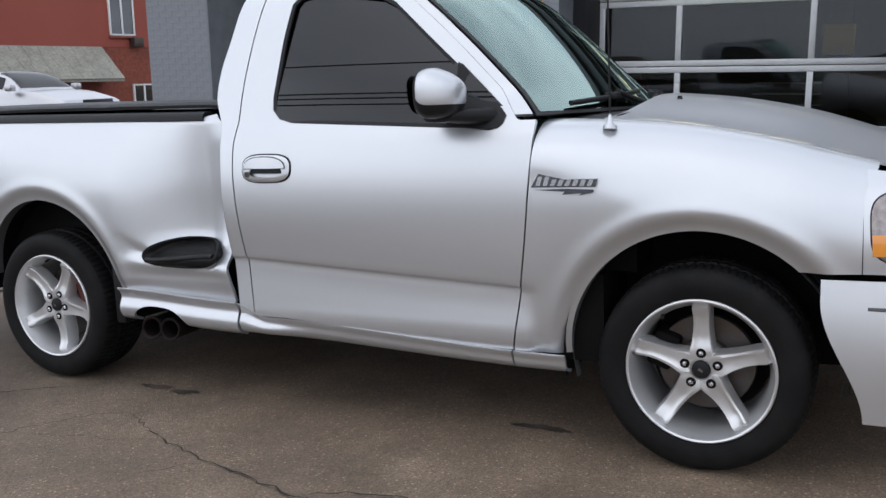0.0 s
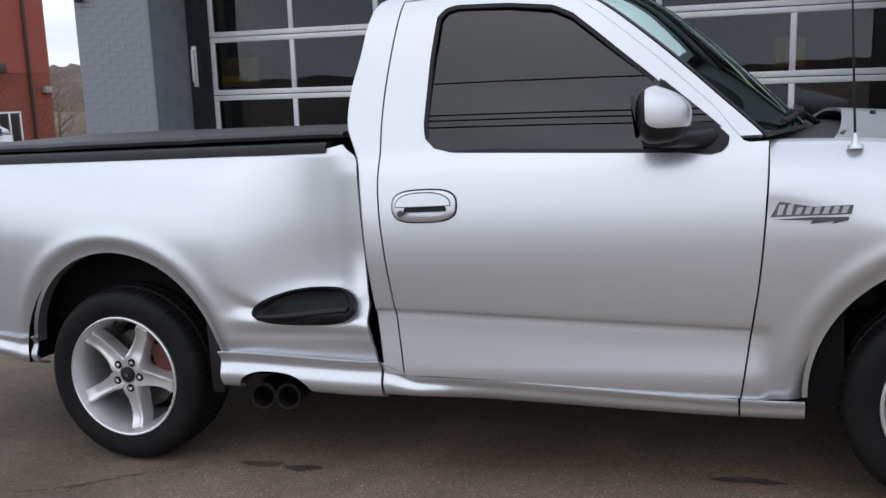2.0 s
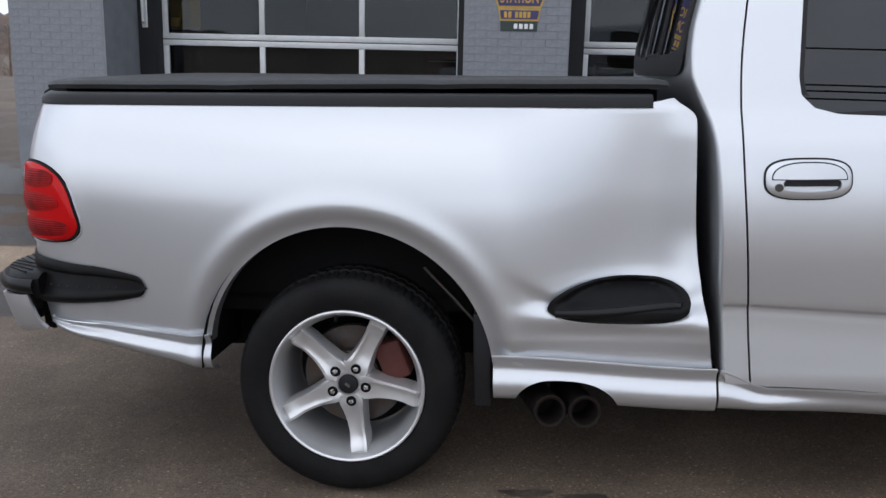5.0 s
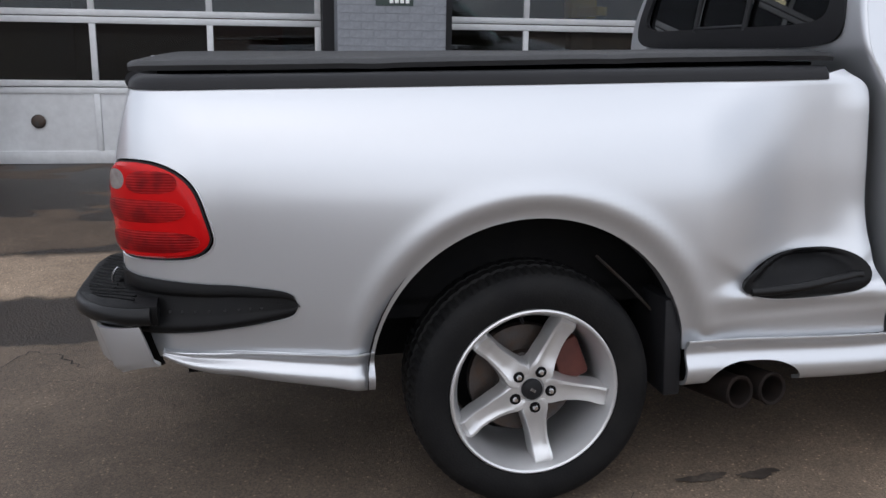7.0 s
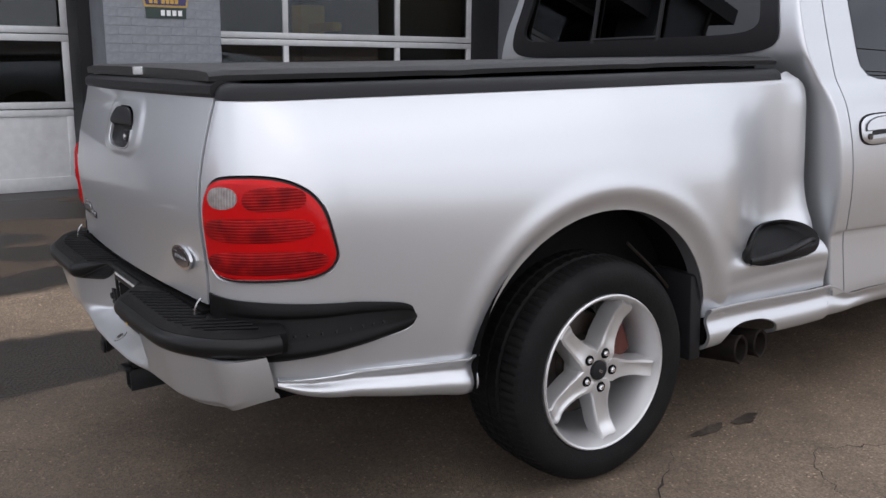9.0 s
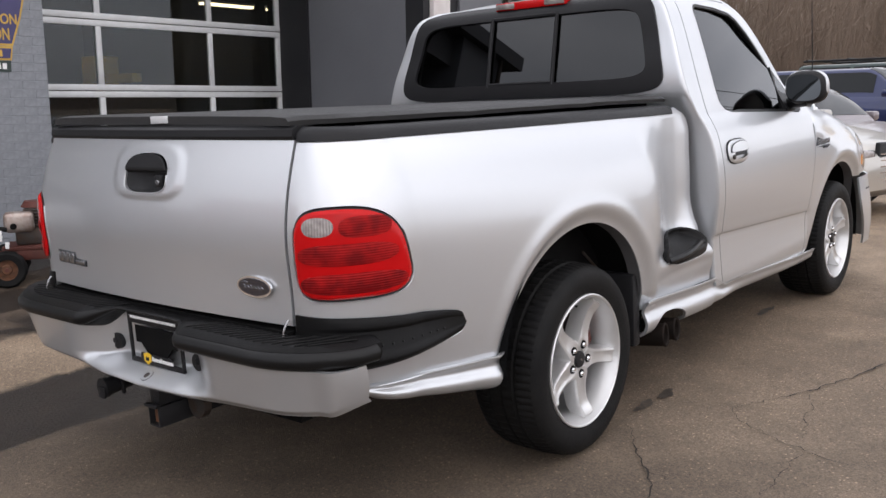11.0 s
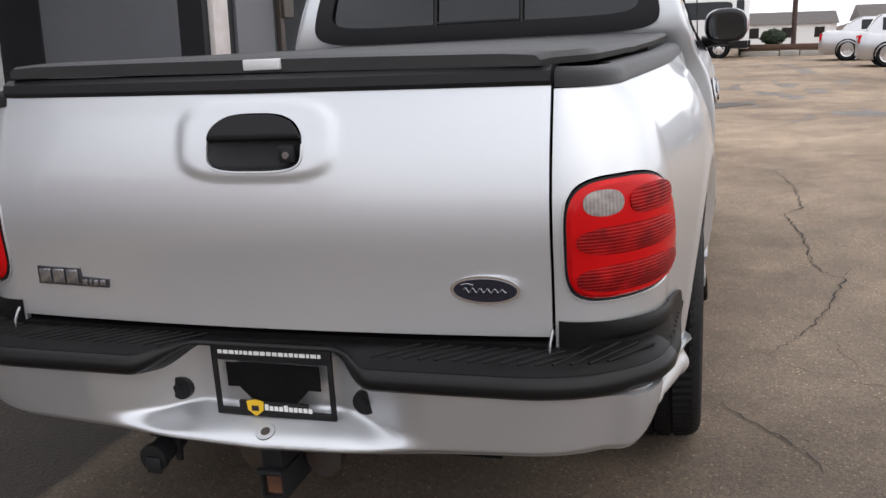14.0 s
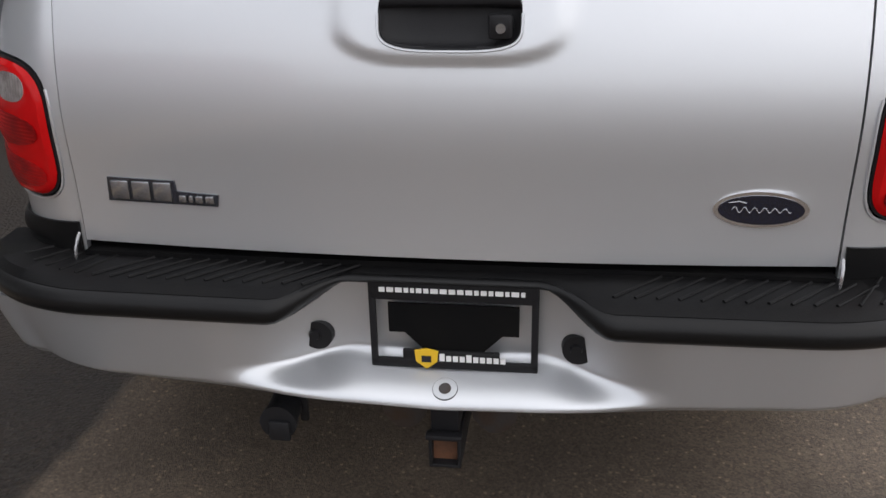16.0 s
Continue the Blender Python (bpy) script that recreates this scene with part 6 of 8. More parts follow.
for q in steps(-1, 1, 110):
    x, y = bump_plan(q)
    zl, zt = pad_low(y), 0.704
    mid = smooth(0.30, 0.17, abs(y - 0.016))
    xo = x * (1 - mid) + (-1.172) * mid
    e = smooth(0.66, 0.88, abs(y - OFF / 2))
    nx, nyv = -(1 - e), math.copysign(e, y)
    inx, iny = (-1.06, y) if abs(y - OFF / 2) < 0.66 else (-1.02, math.copysign(max(0.60, abs(y) - 0.20 * e), y))
    def at(d, z):
        return bm.verts.new((xo + nx * d, y + nyv * d, z))
    ring = [at(-0.012, zl - 0.006), at(0.006, zl), at(0.015, zl + 0.3 * (zt - zl)), at(0.012, zt - 0.014), at(-0.010, zt), bm.verts.new((inx, iny, zt + 0.006)), bm.verts.new((inx, iny, zl - 0.05))]
    if prev:
        for i in range(len(ring)):
            j = (i + 1) % len(ring)
            bm.faces.new((prev[i], prev[j], ring[j], ring[i]))
    else:
        bm.faces.new(ring)
    prev = ring
bm.faces.new(prev[::-1])
bmesh.ops.recalc_face_normals(bm, faces=bm.faces[:])
pad_ob = part("step_pad", bm, M_TREADPAD, bumper, "black ribbed rubber step pad")
# rounded nose roll along the pad
bm = bmesh.new()
roll = []
for q in steps(-0.985, 0.985, 120):
    x, y = bump_plan(q)
    mid = smooth(0.30, 0.17, abs(y - 0.016))
    e = smooth(0.66, 0.88, abs(y - OFF / 2))
    xo = x * (1 - mid) + (-1.172) * mid
    h = 0.704 - pad_low(y)
    roll.append((xo - (1 - e) * 0.004, y + math.copysign(e * 0.004, y), pad_low(y) + 0.40 * h, 0.40 * h))
prev = None
for k, (x, y, z, rad) in enumerate(roll):
    e = smooth(0.66, 0.88, abs(y - OFF / 2))
    out = Vector((-(1 - e), math.copysign(e, y), 0)).normalized()
    ring = [bm.verts.new(Vector((x, y, z)) + out * (max(0.012, rad) * math.cos(a)) + Vector((0, 0, rad * math.sin(a)))) for a in [2 * math.pi * m / 12 for m in range(12)]]
    if prev:
        for m in range(12):
            bm.faces.new((prev[m], prev[(m + 1) % 12], ring[(m + 1) % 12], ring[m]))
    else:
        bm.faces.new(ring)
    prev = ring
bm.faces.new(prev[::-1])
bmesh.ops.recalc_face_normals(bm, faces=bm.faces[:])
part("pad_nose", bm, M_GLOSSBLACK, pad_ob, "rounded black pad edge")
for i in range(46):
    y = -0.78 + 1.61 * i / 45
    if abs(y) < 0.25:
        continue
    x = -1.25 if abs(y) < 0.6 else bump_plan(0.62 + 0.38 * math.asin(min(1.0, (abs(y) - 0.60) / 0.285)) / (math.pi / 2))[0]
    bm = bmesh.new()
    cyl(bm, (x + 0.016, y, 0.7055), (-1.15 if abs(y) < 0.66 else -1.08, y - 0.085, 0.7080), 0.0032, 0.0032, 6)
    part("rib", bm, M_TREADPAD, pad_ob)
bm = bmesh.new()
box(bm, -1.085, -1.02, -0.72, 0.72, 0.60, 0.745)
# thin black bar stands in for contact shade below the gate
box(bm, -1.148, -1.08, -0.655, 0.705, 0.69, 0.716)
part("gate_sill_and_shade", bm, M_LINER, truck)
for y in (-0.660, 0.710):
    bm = bmesh.new()
    tube(bm, [(-1.148, y, 0.752), (-1.158, y + 0.001, 0.742), (-1.166, y + 0.003, 0.725), (-1.168, y + 0.004, 0.706)], 0.0035, 8)
    part("gate_bumper_stop", bm, M_BADGE_SILVER, truck)
for y in (0.260, -0.227):
    bm = bmesh.new()
    spot = min((Vector(bumper_place(q, v)) for q in steps(-0.5, 0.5, 160) for v in steps(0, 1, 50)), key=lambda p: abs(p.y - y) + abs(p.z - 0.565))
    cyl(bm, (spot.x + 0.012, y, 0.565), (spot.x - 0.006, y, 0.565), 0.031, 0.029, 24)
    cyl(bm, (spot.x - 0.006, y + 0.004, 0.567), (spot.x - 0.013, y + 0.004, 0.567), 0.012, 0.010, 12)
    part("bumper_plug", bm, M_BLACK, bumper, "round black bumper plug")
q0, v0 = min(((q, v) for q in steps(-0.05, 0.08, 60) for v in steps(0.5, 0.98, 60)), key=lambda k: abs(bumper_place(*k)[1] - 0.012) + abs(bumper_place(*k)[2] - 0.493))
hole = Vector(bumper_place(q0, v0))
hole_n = (Vector(bumper_place(q0 + 0.01, v0)) - hole).cross(Vector(bumper_place(q0, v0 + 0.01)) - hole).normalized()
hole_n = hole_n if hole_n.z > 0 else -hole_n
bm = bmesh.new()
cyl(bm, hole - hole_n * 0.004, hole + hole_n * 0.0012, 0.0235, 0.0235, 28)
rim = part("ball_hole_rim", bm, M_PAINT_SHADED, bumper, "thin dark ring round the ball hole")
bm = bmesh.new()
cyl(bm, hole - hole_n * 0.003, hole + hole_n * 0.0022, 0.0225, 0.0225, 28)
part("washer", bm, M_PAINT, rim)
bm = bmesh.new()
cyl(bm, hole, hole + hole_n * 0.0032, 0.0115, 0.0115, 20)
part("ball_hole", bm, M_STEEL, bumper)

# plate frame: black surround with a window, silver behind, plain marks for the lettering
pf_x = -1.170
bm = bmesh.new()
for y0, y1, z0, z1 in ((-0.155, 0.155, 0.652, 0.690), (-0.155, 0.155, 0.513, 0.531), (-0.155, -0.142, 0.518, 0.67), (0.142, 0.155, 0.518, 0.67), (-0.085, 0.095, 0.528, 0.551)):
    box(bm, pf_x - 0.006, pf_x + 0.004, y0, y1, z0, z1, 0.003)
plate = part("plate_frame", bm, M_BLACK, bumper, "black dealer plate frame with white marks")
bm = bmesh.new()
prism(bm, [(pf_x + 0.003, -0.12, 0.645), (pf_x + 0.003, 0.12, 0.645), (pf_x + 0.003, 0.12, 0.585), (pf_x + 0.003, 0.09, 0.585), (pf_x + 0.003, 0.055, 0.55), (pf_x + 0.003, -0.055, 0.55), (pf_x + 0.003, -0.09, 0.585), (pf_x + 0.003, -0.12, 0.585)], (-0.004, 0, 0))
part("dark_recess", bm, M_LINER, plate, smooth=False)
mark_r = random.Random(12)
y = 0.134
while y > -0.128:
    wd = mark_r.uniform(0.007, 0.015)
    bm = bmesh.new()
    box(bm, pf_x - 0.0075, pf_x - 0.0055, y - wd, y, 0.6695, 0.6785)
    part("bar", bm, M_WHITE, plate, smooth=False)
    y -= wd + 0.0035
for i in range(10):
    bm = bmesh.new()
    y = 0.026 - 0.0125 * i
    box(bm, pf_x - 0.0075, pf_x - 0.0055, y - 0.0095, y, 0.531, 0.546 if i in (0, 4) else 0.542)
    part("bar", bm, M_WHITE, plate, smooth=False)
bm = bmesh.new()
prism(bm, [(pf_x - 0.006, 0.072, 0.552), (pf_x - 0.006, 0.050, 0.557), (pf_x - 0.006, 0.028, 0.552), (pf_x - 0.006, 0.030, 0.530), (pf_x - 0.006, 0.050, 0.514), (pf_x - 0.006, 0.070, 0.530)], (-0.003, 0, 0))
part("shield_mark", bm, M_YELLOW, plate, "small yellow shield", smooth=False)
bm = bmesh.new()
box(bm, pf_x - 0.0105, pf_x - 0.008, 0.041, 0.059, 0.529, 0.542)
part("bar", bm, M_BADGE_DARK, plate, smooth=False)
# side pads of the bumper on the bed corners
for s in (-1, 1):
    made_before = set(truck.children)
    def wing_pad(u, v, s=s):
        zt = spline(u, [-1.25, -1.02, -0.82, -0.70, -0.668, -0.656, -0.652], [0.766, 0.754, 0.730, 0.710, 0.698, 0.684, 0.668])
        zb = spline(u, [-1.25, -1.02, -0.82, -0.70, -0.668, -0.656, -0.652], [0.596, 0.598, 0.610, 0.628, 0.638, 0.650, 0.664])
        z = zb + (zt - zb) * v
        out = 0.006 + spline(v, [0.0, 0.05, 0.16, 0.27, 0.33, 0.38, 0.74, 0.79, 0.88, 0.95, 1.0], [0.0, 0.026, 0.040, 0.037, 0.029, 0.024, 0.006, 0.011, 0.010, 0.006, 0.0]) * (0.12 + 0.88 * smooth(-0.63, -0.90, u)) * smooth(-1.2, -1.0, u)
        return bed_place(s, out)(u, z)
    wp = sheet("corner_pad", wing_pad, steps(-1.24, -0.652, 60), steps(0, 1, 48), M_TREADPAD, truck, "black pointed bumper corner pad on the bed side", thick=0.02, angle=50)
    # added silver bead makes the bright glint below the pad
    bm = bmesh.new()
    tube(bm, [tuple(Vector(wing_pad(u, 0.0)) + Vector((0, -s * 0.002, -0.003))) for u in steps(-1.02, -0.66, 30)], 0.0028, 6)
    part("pad_glint", bm, M_PAINT, wp, "silver bead standing in for the highlight under the pad")
    for i in range(9):
        bm = bmesh.new()
        u = -0.99 + 0.030 * i
        p = Vector(wing_pad(u, 0.46))
        n = Vector((0, s, 0.35)).normalized()
        cyl(bm, p - n * 0.002, p + n * 0.0028, 0.0042, 0.0030, 8)
        part("stud", bm, M_GLOSSBLACK, wp)
    # black sheet on the body stands in for shade in the gap
    sheet("bumper_gap_shade", bed_place(s, 0.003), steps(-1.13, -1.0, 14), steps(0.50, 0.63, 10), M_LINER, truck, "black sheet for the shaded gap between bumper end and skirt", cuts=[lambda u, z: -1.062 + (0.605 - z) * 0.42 - u], thick=0.01)
    shift_left(made_before, s)

# tow bar and bits under the tail
bm = bmesh.new()
for y0, y1, z0, z1 in ((-0.014, -0.007, 0.312, 0.378), (0.041, 0.048, 0.312, 0.378), (-0.014, 0.048, 0.372, 0.380), (-0.014, 0.048, 0.308, 0.315)):
    box(bm, -1.20, -0.60, y0, y1, z0, z1, 0.002)
box(bm, -1.214, -1.192, -0.018, 0.052, 0.378, 0.390, 0.004)
box(bm, -1.19, -0.80, -0.010, 0.044, 0.382, 0.452, 0.004)
recv = part("tow_receiver", bm, M_BLACK, truck, "black square tow bar receiver")
bm = bmesh.new()
box(bm, -1.180, -1.165, -0.007, 0.041, 0.315, 0.360)
part("receiver_opening", bm, M_RUST, recv, "rusty inside of the receiver tube")
for y0, y1 in ((0.066, 0.160), (-0.118, -0.022)):
    bm = bmesh.new()
    outline = [(y0, 0.385), (y0 + 0.004, 0.352), (y0 + 0.020, 0.330), (y0 + 0.038, 0.318), (y1 - 0.038, 0.318), (y1 - 0.020, 0.330), (y1 - 0.004, 0.352), (y1, 0.385)]
    prism(bm, [(-1.09, y, z) for y, z in outline], (0.03, 0, 0))
    part("tow_bracket", bm, M_STEEL, truck, "grey rounded tow bar bracket", smooth=False)
bm = bmesh.new()
cyl(bm, (-1.02, -0.46, 0.405), (-1.02, 0.46, 0.405), 0.030, 0.030, 14)
part("tow_crossbar", bm, M_LINER, truck)
bm = bmesh.new()
cyl(bm, (-1.19, 0.344, 0.382), (-1.09, 0.344, 0.394), 0.032, 0.034, 18)
cyl(bm, (-1.196, 0.344, 0.384), (-1.18, 0.344, 0.384), 0.037, 0.037, 18)
box(bm, -1.14, -1.128, 0.300, 0.318, 0.352, 0.45, 0.004)
box(bm, -1.14, -1.128, 0.300, 0.385, 0.415, 0.45, 0.004)
tube(bm, [(-1.10, 0.344, 0.394), (-1.02, 0.33, 0.43), (-0.9, 0.30, 0.45)], 0.015, 8)
sock = part("trailer_socket", bm, M_BLACK, truck, "black round trailer socket on a bracket")
bm = bmesh.new()
box(bm, -1.206, -1.196, 0.318, 0.362, 0.348, 0.392, 0.006)
part("socket_lid", bm, M_BLACK, sock)

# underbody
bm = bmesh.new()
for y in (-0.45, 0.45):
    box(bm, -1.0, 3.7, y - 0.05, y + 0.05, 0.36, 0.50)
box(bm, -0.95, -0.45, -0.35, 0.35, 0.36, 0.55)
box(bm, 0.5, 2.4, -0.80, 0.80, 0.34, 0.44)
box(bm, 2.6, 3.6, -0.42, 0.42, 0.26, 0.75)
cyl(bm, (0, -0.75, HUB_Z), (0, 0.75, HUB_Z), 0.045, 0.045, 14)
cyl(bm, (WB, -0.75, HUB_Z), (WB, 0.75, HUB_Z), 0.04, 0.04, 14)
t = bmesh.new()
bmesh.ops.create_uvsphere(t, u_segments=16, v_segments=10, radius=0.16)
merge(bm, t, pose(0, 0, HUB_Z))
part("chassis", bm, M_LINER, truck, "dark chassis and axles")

# nose: bumper and grille
def front_bumper(u, v):
    a = u * math.pi / 2
    sg = 1 if u >= 0 else -1
    z = 0.200 + (0.652 - 0.200) * v
    flare = 0.02 * math.sin(math.pi * v)
    w = 0.968 + flare
    x0 = 3.412 + 0.128 * smooth(0.85, 0.0, v)
    x = x0 + (3.985 + flare - x0) * abs(math.cos(a)) ** 0.55
    y = w * math.copysign(abs(math.sin(a)) ** 0.55, u)
    return (x, y, z)


fb = sheet("front_bumper", front_bumper, steps(-1, 1, 100), steps(0, 1, 26), M_PAINT, truck, "silver wraparound front bumper", cuts=[lambda u, v: (abs(u / 0.36) ** 4 + abs((v - 0.30) / 0.17) ** 4) - 1], thick=0.014)
sheet("air_intake", lambda u, v: tuple(Vector(front_bumper(u, v)) - Vector((0.03, 0, 0))), steps(-0.38, 0.38, 20), steps(0.1, 0.5, 8), M_BLACK, fb, "black lower air intake", thick=0.01)
# groove drawn as a strip of shade-darkened paint
bm = bmesh.new()
for y in (-0.975, 0.975):
    box(bm, 3.545, 3.625, min(y, y * 1.004), max(y, y * 1.004), 0.562, 0.574, 0.002)
part("bumper_groove", bm, M_PAINT_SHADED, fb)
bm = bmesh.new()
box(bm, 3.86, 3.92, -0.56, 0.56, 0.70, 0.92, 0.02)
gr = part("grille", bm, M_BLACK, truck, "black front grille")
for i in range(5):
    bm = bmesh.new()
    box(bm, 3.915, 3.93, -0.54, 0.54, 0.72 + 0.04 * i, 0.73 + 0.04 * i, 0.003)
    part("grille_bar", bm, M_PAINT, gr)
bm = bmesh.new()
box(bm, 3.3, 3.86, -0.62, 0.62, 0.50, 0.90)
box(bm, 2.9, 3.5, -0.80, 0.80, 0.80, 0.98)
part("engine_bay", bm, M_LINER, truck)


# wheels
def tyre_mesh():
    bm = bmesh.new()
    prof = [(0.240, 0.120), (0.243, -0.118), (0.254, -0.134), (0.285, -0.144), (0.318, -0.142), (0.336, -0.134), (0.348, -0.120), (0.3555, -0.098),
            (0.3590, -0.062), (0.351, -0.058), (0.351, -0.050), (0.3605, -0.046), (0.3605, -0.006), (0.352, -0.004), (0.352, 0.004), (0.3605, 0.006), (0.3605, 0.046), (0.351, 0.050), (0.351, 0.058), (0.3590, 0.062),
            (0.3555, 0.098), (0.348, 0.120), (0.336, 0.134), (0.300, 0.144), (0.242, 0.120)]
    def notch(k, i):
        if k in (7, 8, 19, 20):
            return -0.0065 if i % 3 == 2 else 0.0
        if k in (11, 12, 15, 16):
            return -0.004 if (i + 1) % 4 == 0 else 0.0
        return 0.0
    lathe(bm, prof, 240, notch)
    # raised sidewall ring marks
    return bm


def rim_mesh():
    bm = bmesh.new()
    prof = [(0.212, 0.115), (0.215, -0.02), (0.219, -0.085), (0.2305, -0.112), (0.2355, -0.128), (0.2385, -0.136), (0.2445, -0.139), (0.2490, -0.136), (0.2500, -0.128), (0.247, -0.115), (0.245, 0.0)]
    lathe(bm, prof, 72)
    return bm


def spoke_mesh():
    """One broad spoke: it leaves the hub wide, narrows and ends in a squared pad on the rim, with raised edges."""
    bm = bmesh.new()
    rows = []
    n = 18
    for i in range(n + 1):
        t = i / n
        r = 0.036 + (0.2310 - 0.036) * t
        hw = spline(t, [0, 0.12, 0.28, 0.6, 0.88, 1.0], [0.034, 0.040, 0.033, 0.0265, 0.0285, 0.0265])
        top = spline(t, [0, 0.15, 0.4, 0.75, 0.93, 1.0], [-0.104, -0.106, -0.098, -0.104, -0.122, -0.112])
        row = []
        for j, (cc, d) in enumerate(((-1.16, 0.062), (-1.05, 0.012), (-0.98, 0.003), (-0.90, 0.000), (-0.55, 0.001), (0, 0.002), (0.40, 0.001), (0.66, -0.003), (0.94, -0.002), (1.03, 0.010), (1.16, 0.062))):
            row.append(bm.verts.new((r, top + d, hw * cc)))
        rows.append(row)
    for a, c in zip(rows[:-1], rows[1:]):
        for j in range(len(a) - 1):
            bm.faces.new((a[j], a[j + 1], c[j + 1], c[j]))
    bm.faces.new(rows[-1])
    bm.faces.new(rows[0][::-1])
    bmesh.ops.recalc_face_normals(bm, faces=bm.faces[:])
    return bm


def hub_mesh():
    bm = bmesh.new()
    lathe(bm, [(0.0, -0.098), (0.034, -0.099), (0.037, -0.103), (0.050, -0.104), (0.062, -0.100), (0.074, -0.094), (0.080, -0.075), (0.080, -0.03)], 48)
    return bm


WHEEL_MESH = {}


def shared(key, build, mat, sharp=40):
    if key not in WHEEL_MESH:
        bm = build()
        me = bpy.data.meshes.new(key)
        bm.normal_update()
        bm.to_mesh(me)
        bm.free()
        me.materials.append(mat)
        for p in me.polygons:
            p.use_smooth = True
        me.set_sharp_from_angle(angle=radians(sharp))
        WHEEL_MESH[key] = me
    return WHEEL_MESH[key]


def lug_mesh():
    bm = bmesh.new()
    lathe(bm, [(0.0, -0.024), (0.006, -0.023), (0.0105, -0.016), (0.0115, 0.0)], 12)
    return bm


def seat_mesh():
    bm = bmesh.new()
    lathe(bm, [(0.0, -0.001), (0.0155, -0.001), (0.017, 0.003)], 18)
    return bm


def cap_mesh():
    bm = bmesh.new()
    lathe(bm, [(0.0, -0.113), (0.018, -0.1125), (0.028, -0.110), (0.0315, -0.105), (0.032, -0.098)], 36)
    return bm


def disc_mesh():
    bm = bmesh.new()
    lathe(bm, [(0.0, -0.02), (0.07, -0.025), (0.085, -0.022), (0.09, 0.0), (0.165, -0.002), (0.168, 0.02), (0.0, 0.02)], 48)
    return bm


def put(name, me, parent, m, label=""):
    ob = new(name, me)
    ob.parent = parent
    ob.matrix_basis = m
    if label:
        ob["label"] = label
    return ob


for x, s, phase in ((0.0, -1, 62), (WB, -1, 90), (0.0, 1, 20), (WB, 1, 50)):
    base = pose(x, s * 0.812 + (OFF if s > 0 else 0), HUB_Z - (0.045 if x > 1 else 0), 0, 0, 0 if s < 0 else 180)
    tyre = put("wheel", shared("tyre", tyre_mesh, M_RUBBER, 30), truck, base, "five-spoke silver alloy wheel with a black tyre")
    rim = put("rim", shared("rim", rim_mesh, M_ALLOY), tyre, Matrix.Identity(4), "polished alloy rim")
    for k in range(5):
        turn = Matrix.Rotation(-radians(phase + 72 * k), 4, "Y")
        put("spoke", shared("spoke", spoke_mesh, M_ALLOY, 28), tyre, turn)
        lug_turn = Matrix.Rotation(-radians(phase + 72 * k + (0 if x > 1 else 0)), 4, "Y")
        put("lug_seat", shared("lug_seat", seat_mesh, M_LINER), tyre, lug_turn @ Matrix.Translation((0.057, -0.107, 0)))
        put("lug_nut", shared("lug_nut", lug_mesh, M_CHROME), tyre, lug_turn @ Matrix.Translation((0.057, -0.092, 0)))
    put("hub", shared("hub", hub_mesh, M_ALLOY), tyre, Matrix.Identity(4))
    cap = put("centre_cap", shared("centre_cap", cap_mesh, M_BLACK), tyre, Matrix.Identity(4), "black centre cap")
    for k in (-1, 0, 1):
        bm = bmesh.new()
        box(bm, 0.0062 * k - 0.0022, 0.0062 * k + 0.0022, -0.1142, -0.1120, -0.0045, 0.0045)
        mark = part("cap_mark", bm, M_BADGE_SILVER, cap, smooth=False)
        mark.matrix_basis = Matrix.Rotation(radians(35), 4, "Y")
    bm = bmesh.new()
    cyl(bm, (0.224, -0.085, 0.0), (0.212, -0.118, 0.0), 0.006, 0.0045, 10)
    stem = part("valve_stem", bm, M_BLACK, rim)
    stem.matrix_basis = Matrix.Rotation(-radians(phase + 36), 4, "Y")
    put("brake_disc", shared("brake_disc", disc_mesh, M_STEEL), tyre, Matrix.Identity(4), "dull steel brake disc")
    bm = bmesh.new()
    box(bm, 0.10, 0.19, -0.05, 0.05, -0.055, 0.075, 0.015)
    cal = part("brake_caliper", bm, M_CALIPER if x < 1 else M_LINER, tyre, "rusty red brake caliper" if x < 1 else "dark brake caliper")
    cal.matrix_basis = Matrix.Rotation(-radians(20 if x < 1 else 160), 4, "Y")
    bm = bmesh.new()
    lathe(bm, [(0.0, 0.10), (0.206, 0.10), (0.206, 0.115)], 36)
    part("backing", bm, M_LINER, tyre)


# ---- surroundings ----
def cable(name, pts_ends, sag, r=0.014, label="black overhead power line"):
    (x0, y0, z0), (x1, y1, z1) = pts_ends
    bm = bmesh.new()
    n = 24
    pts = [(x0 + (x1 - x0) * i / n, y0 + (y1 - y0) * i / n, z0 + (z1 - z0) * i / n - sag * 4 * (i / n) * (1 - i / n)) for i in range(n + 1)]
    tube(bm, pts, r, 6)
    return tagged(finish(bm, name, M_WIRE, None), label, "cable", "power lines")


def utility_pole(x, y, h, label="tall weathered wooden utility pole"):
    p = thing("utility_pole", label, "utility pole", "utility poles", pose(x, y, 0.0))
    bm = bmesh.new()
    cyl(bm, (0, 0, -0.6), (0, 0, h), 0.12, 0.09, 14)
    part("shaft", bm, M_POLE, p)
    bm = bmesh.new()
    box(bm, -0.06, 0.06, -1.1, 1.1, h - 0.9, h - 0.78, 0.01)
    arm = part("crossarm", bm, M_POLE, p)
    for yy in (-1.0, -0.4, 0.4, 1.0):
        bm = bmesh.new()
        cyl(bm, (0, yy, h - 0.78), (0, yy, h - 0.62), 0.04, 0.03, 8)
        part("insulator", bm, M_STEEL, arm)
    return p


# street side lines, high behind the camera's back
utility_pole(-24, -13.5, 14.6)
utility_pole(22, -13.5, 14.6)
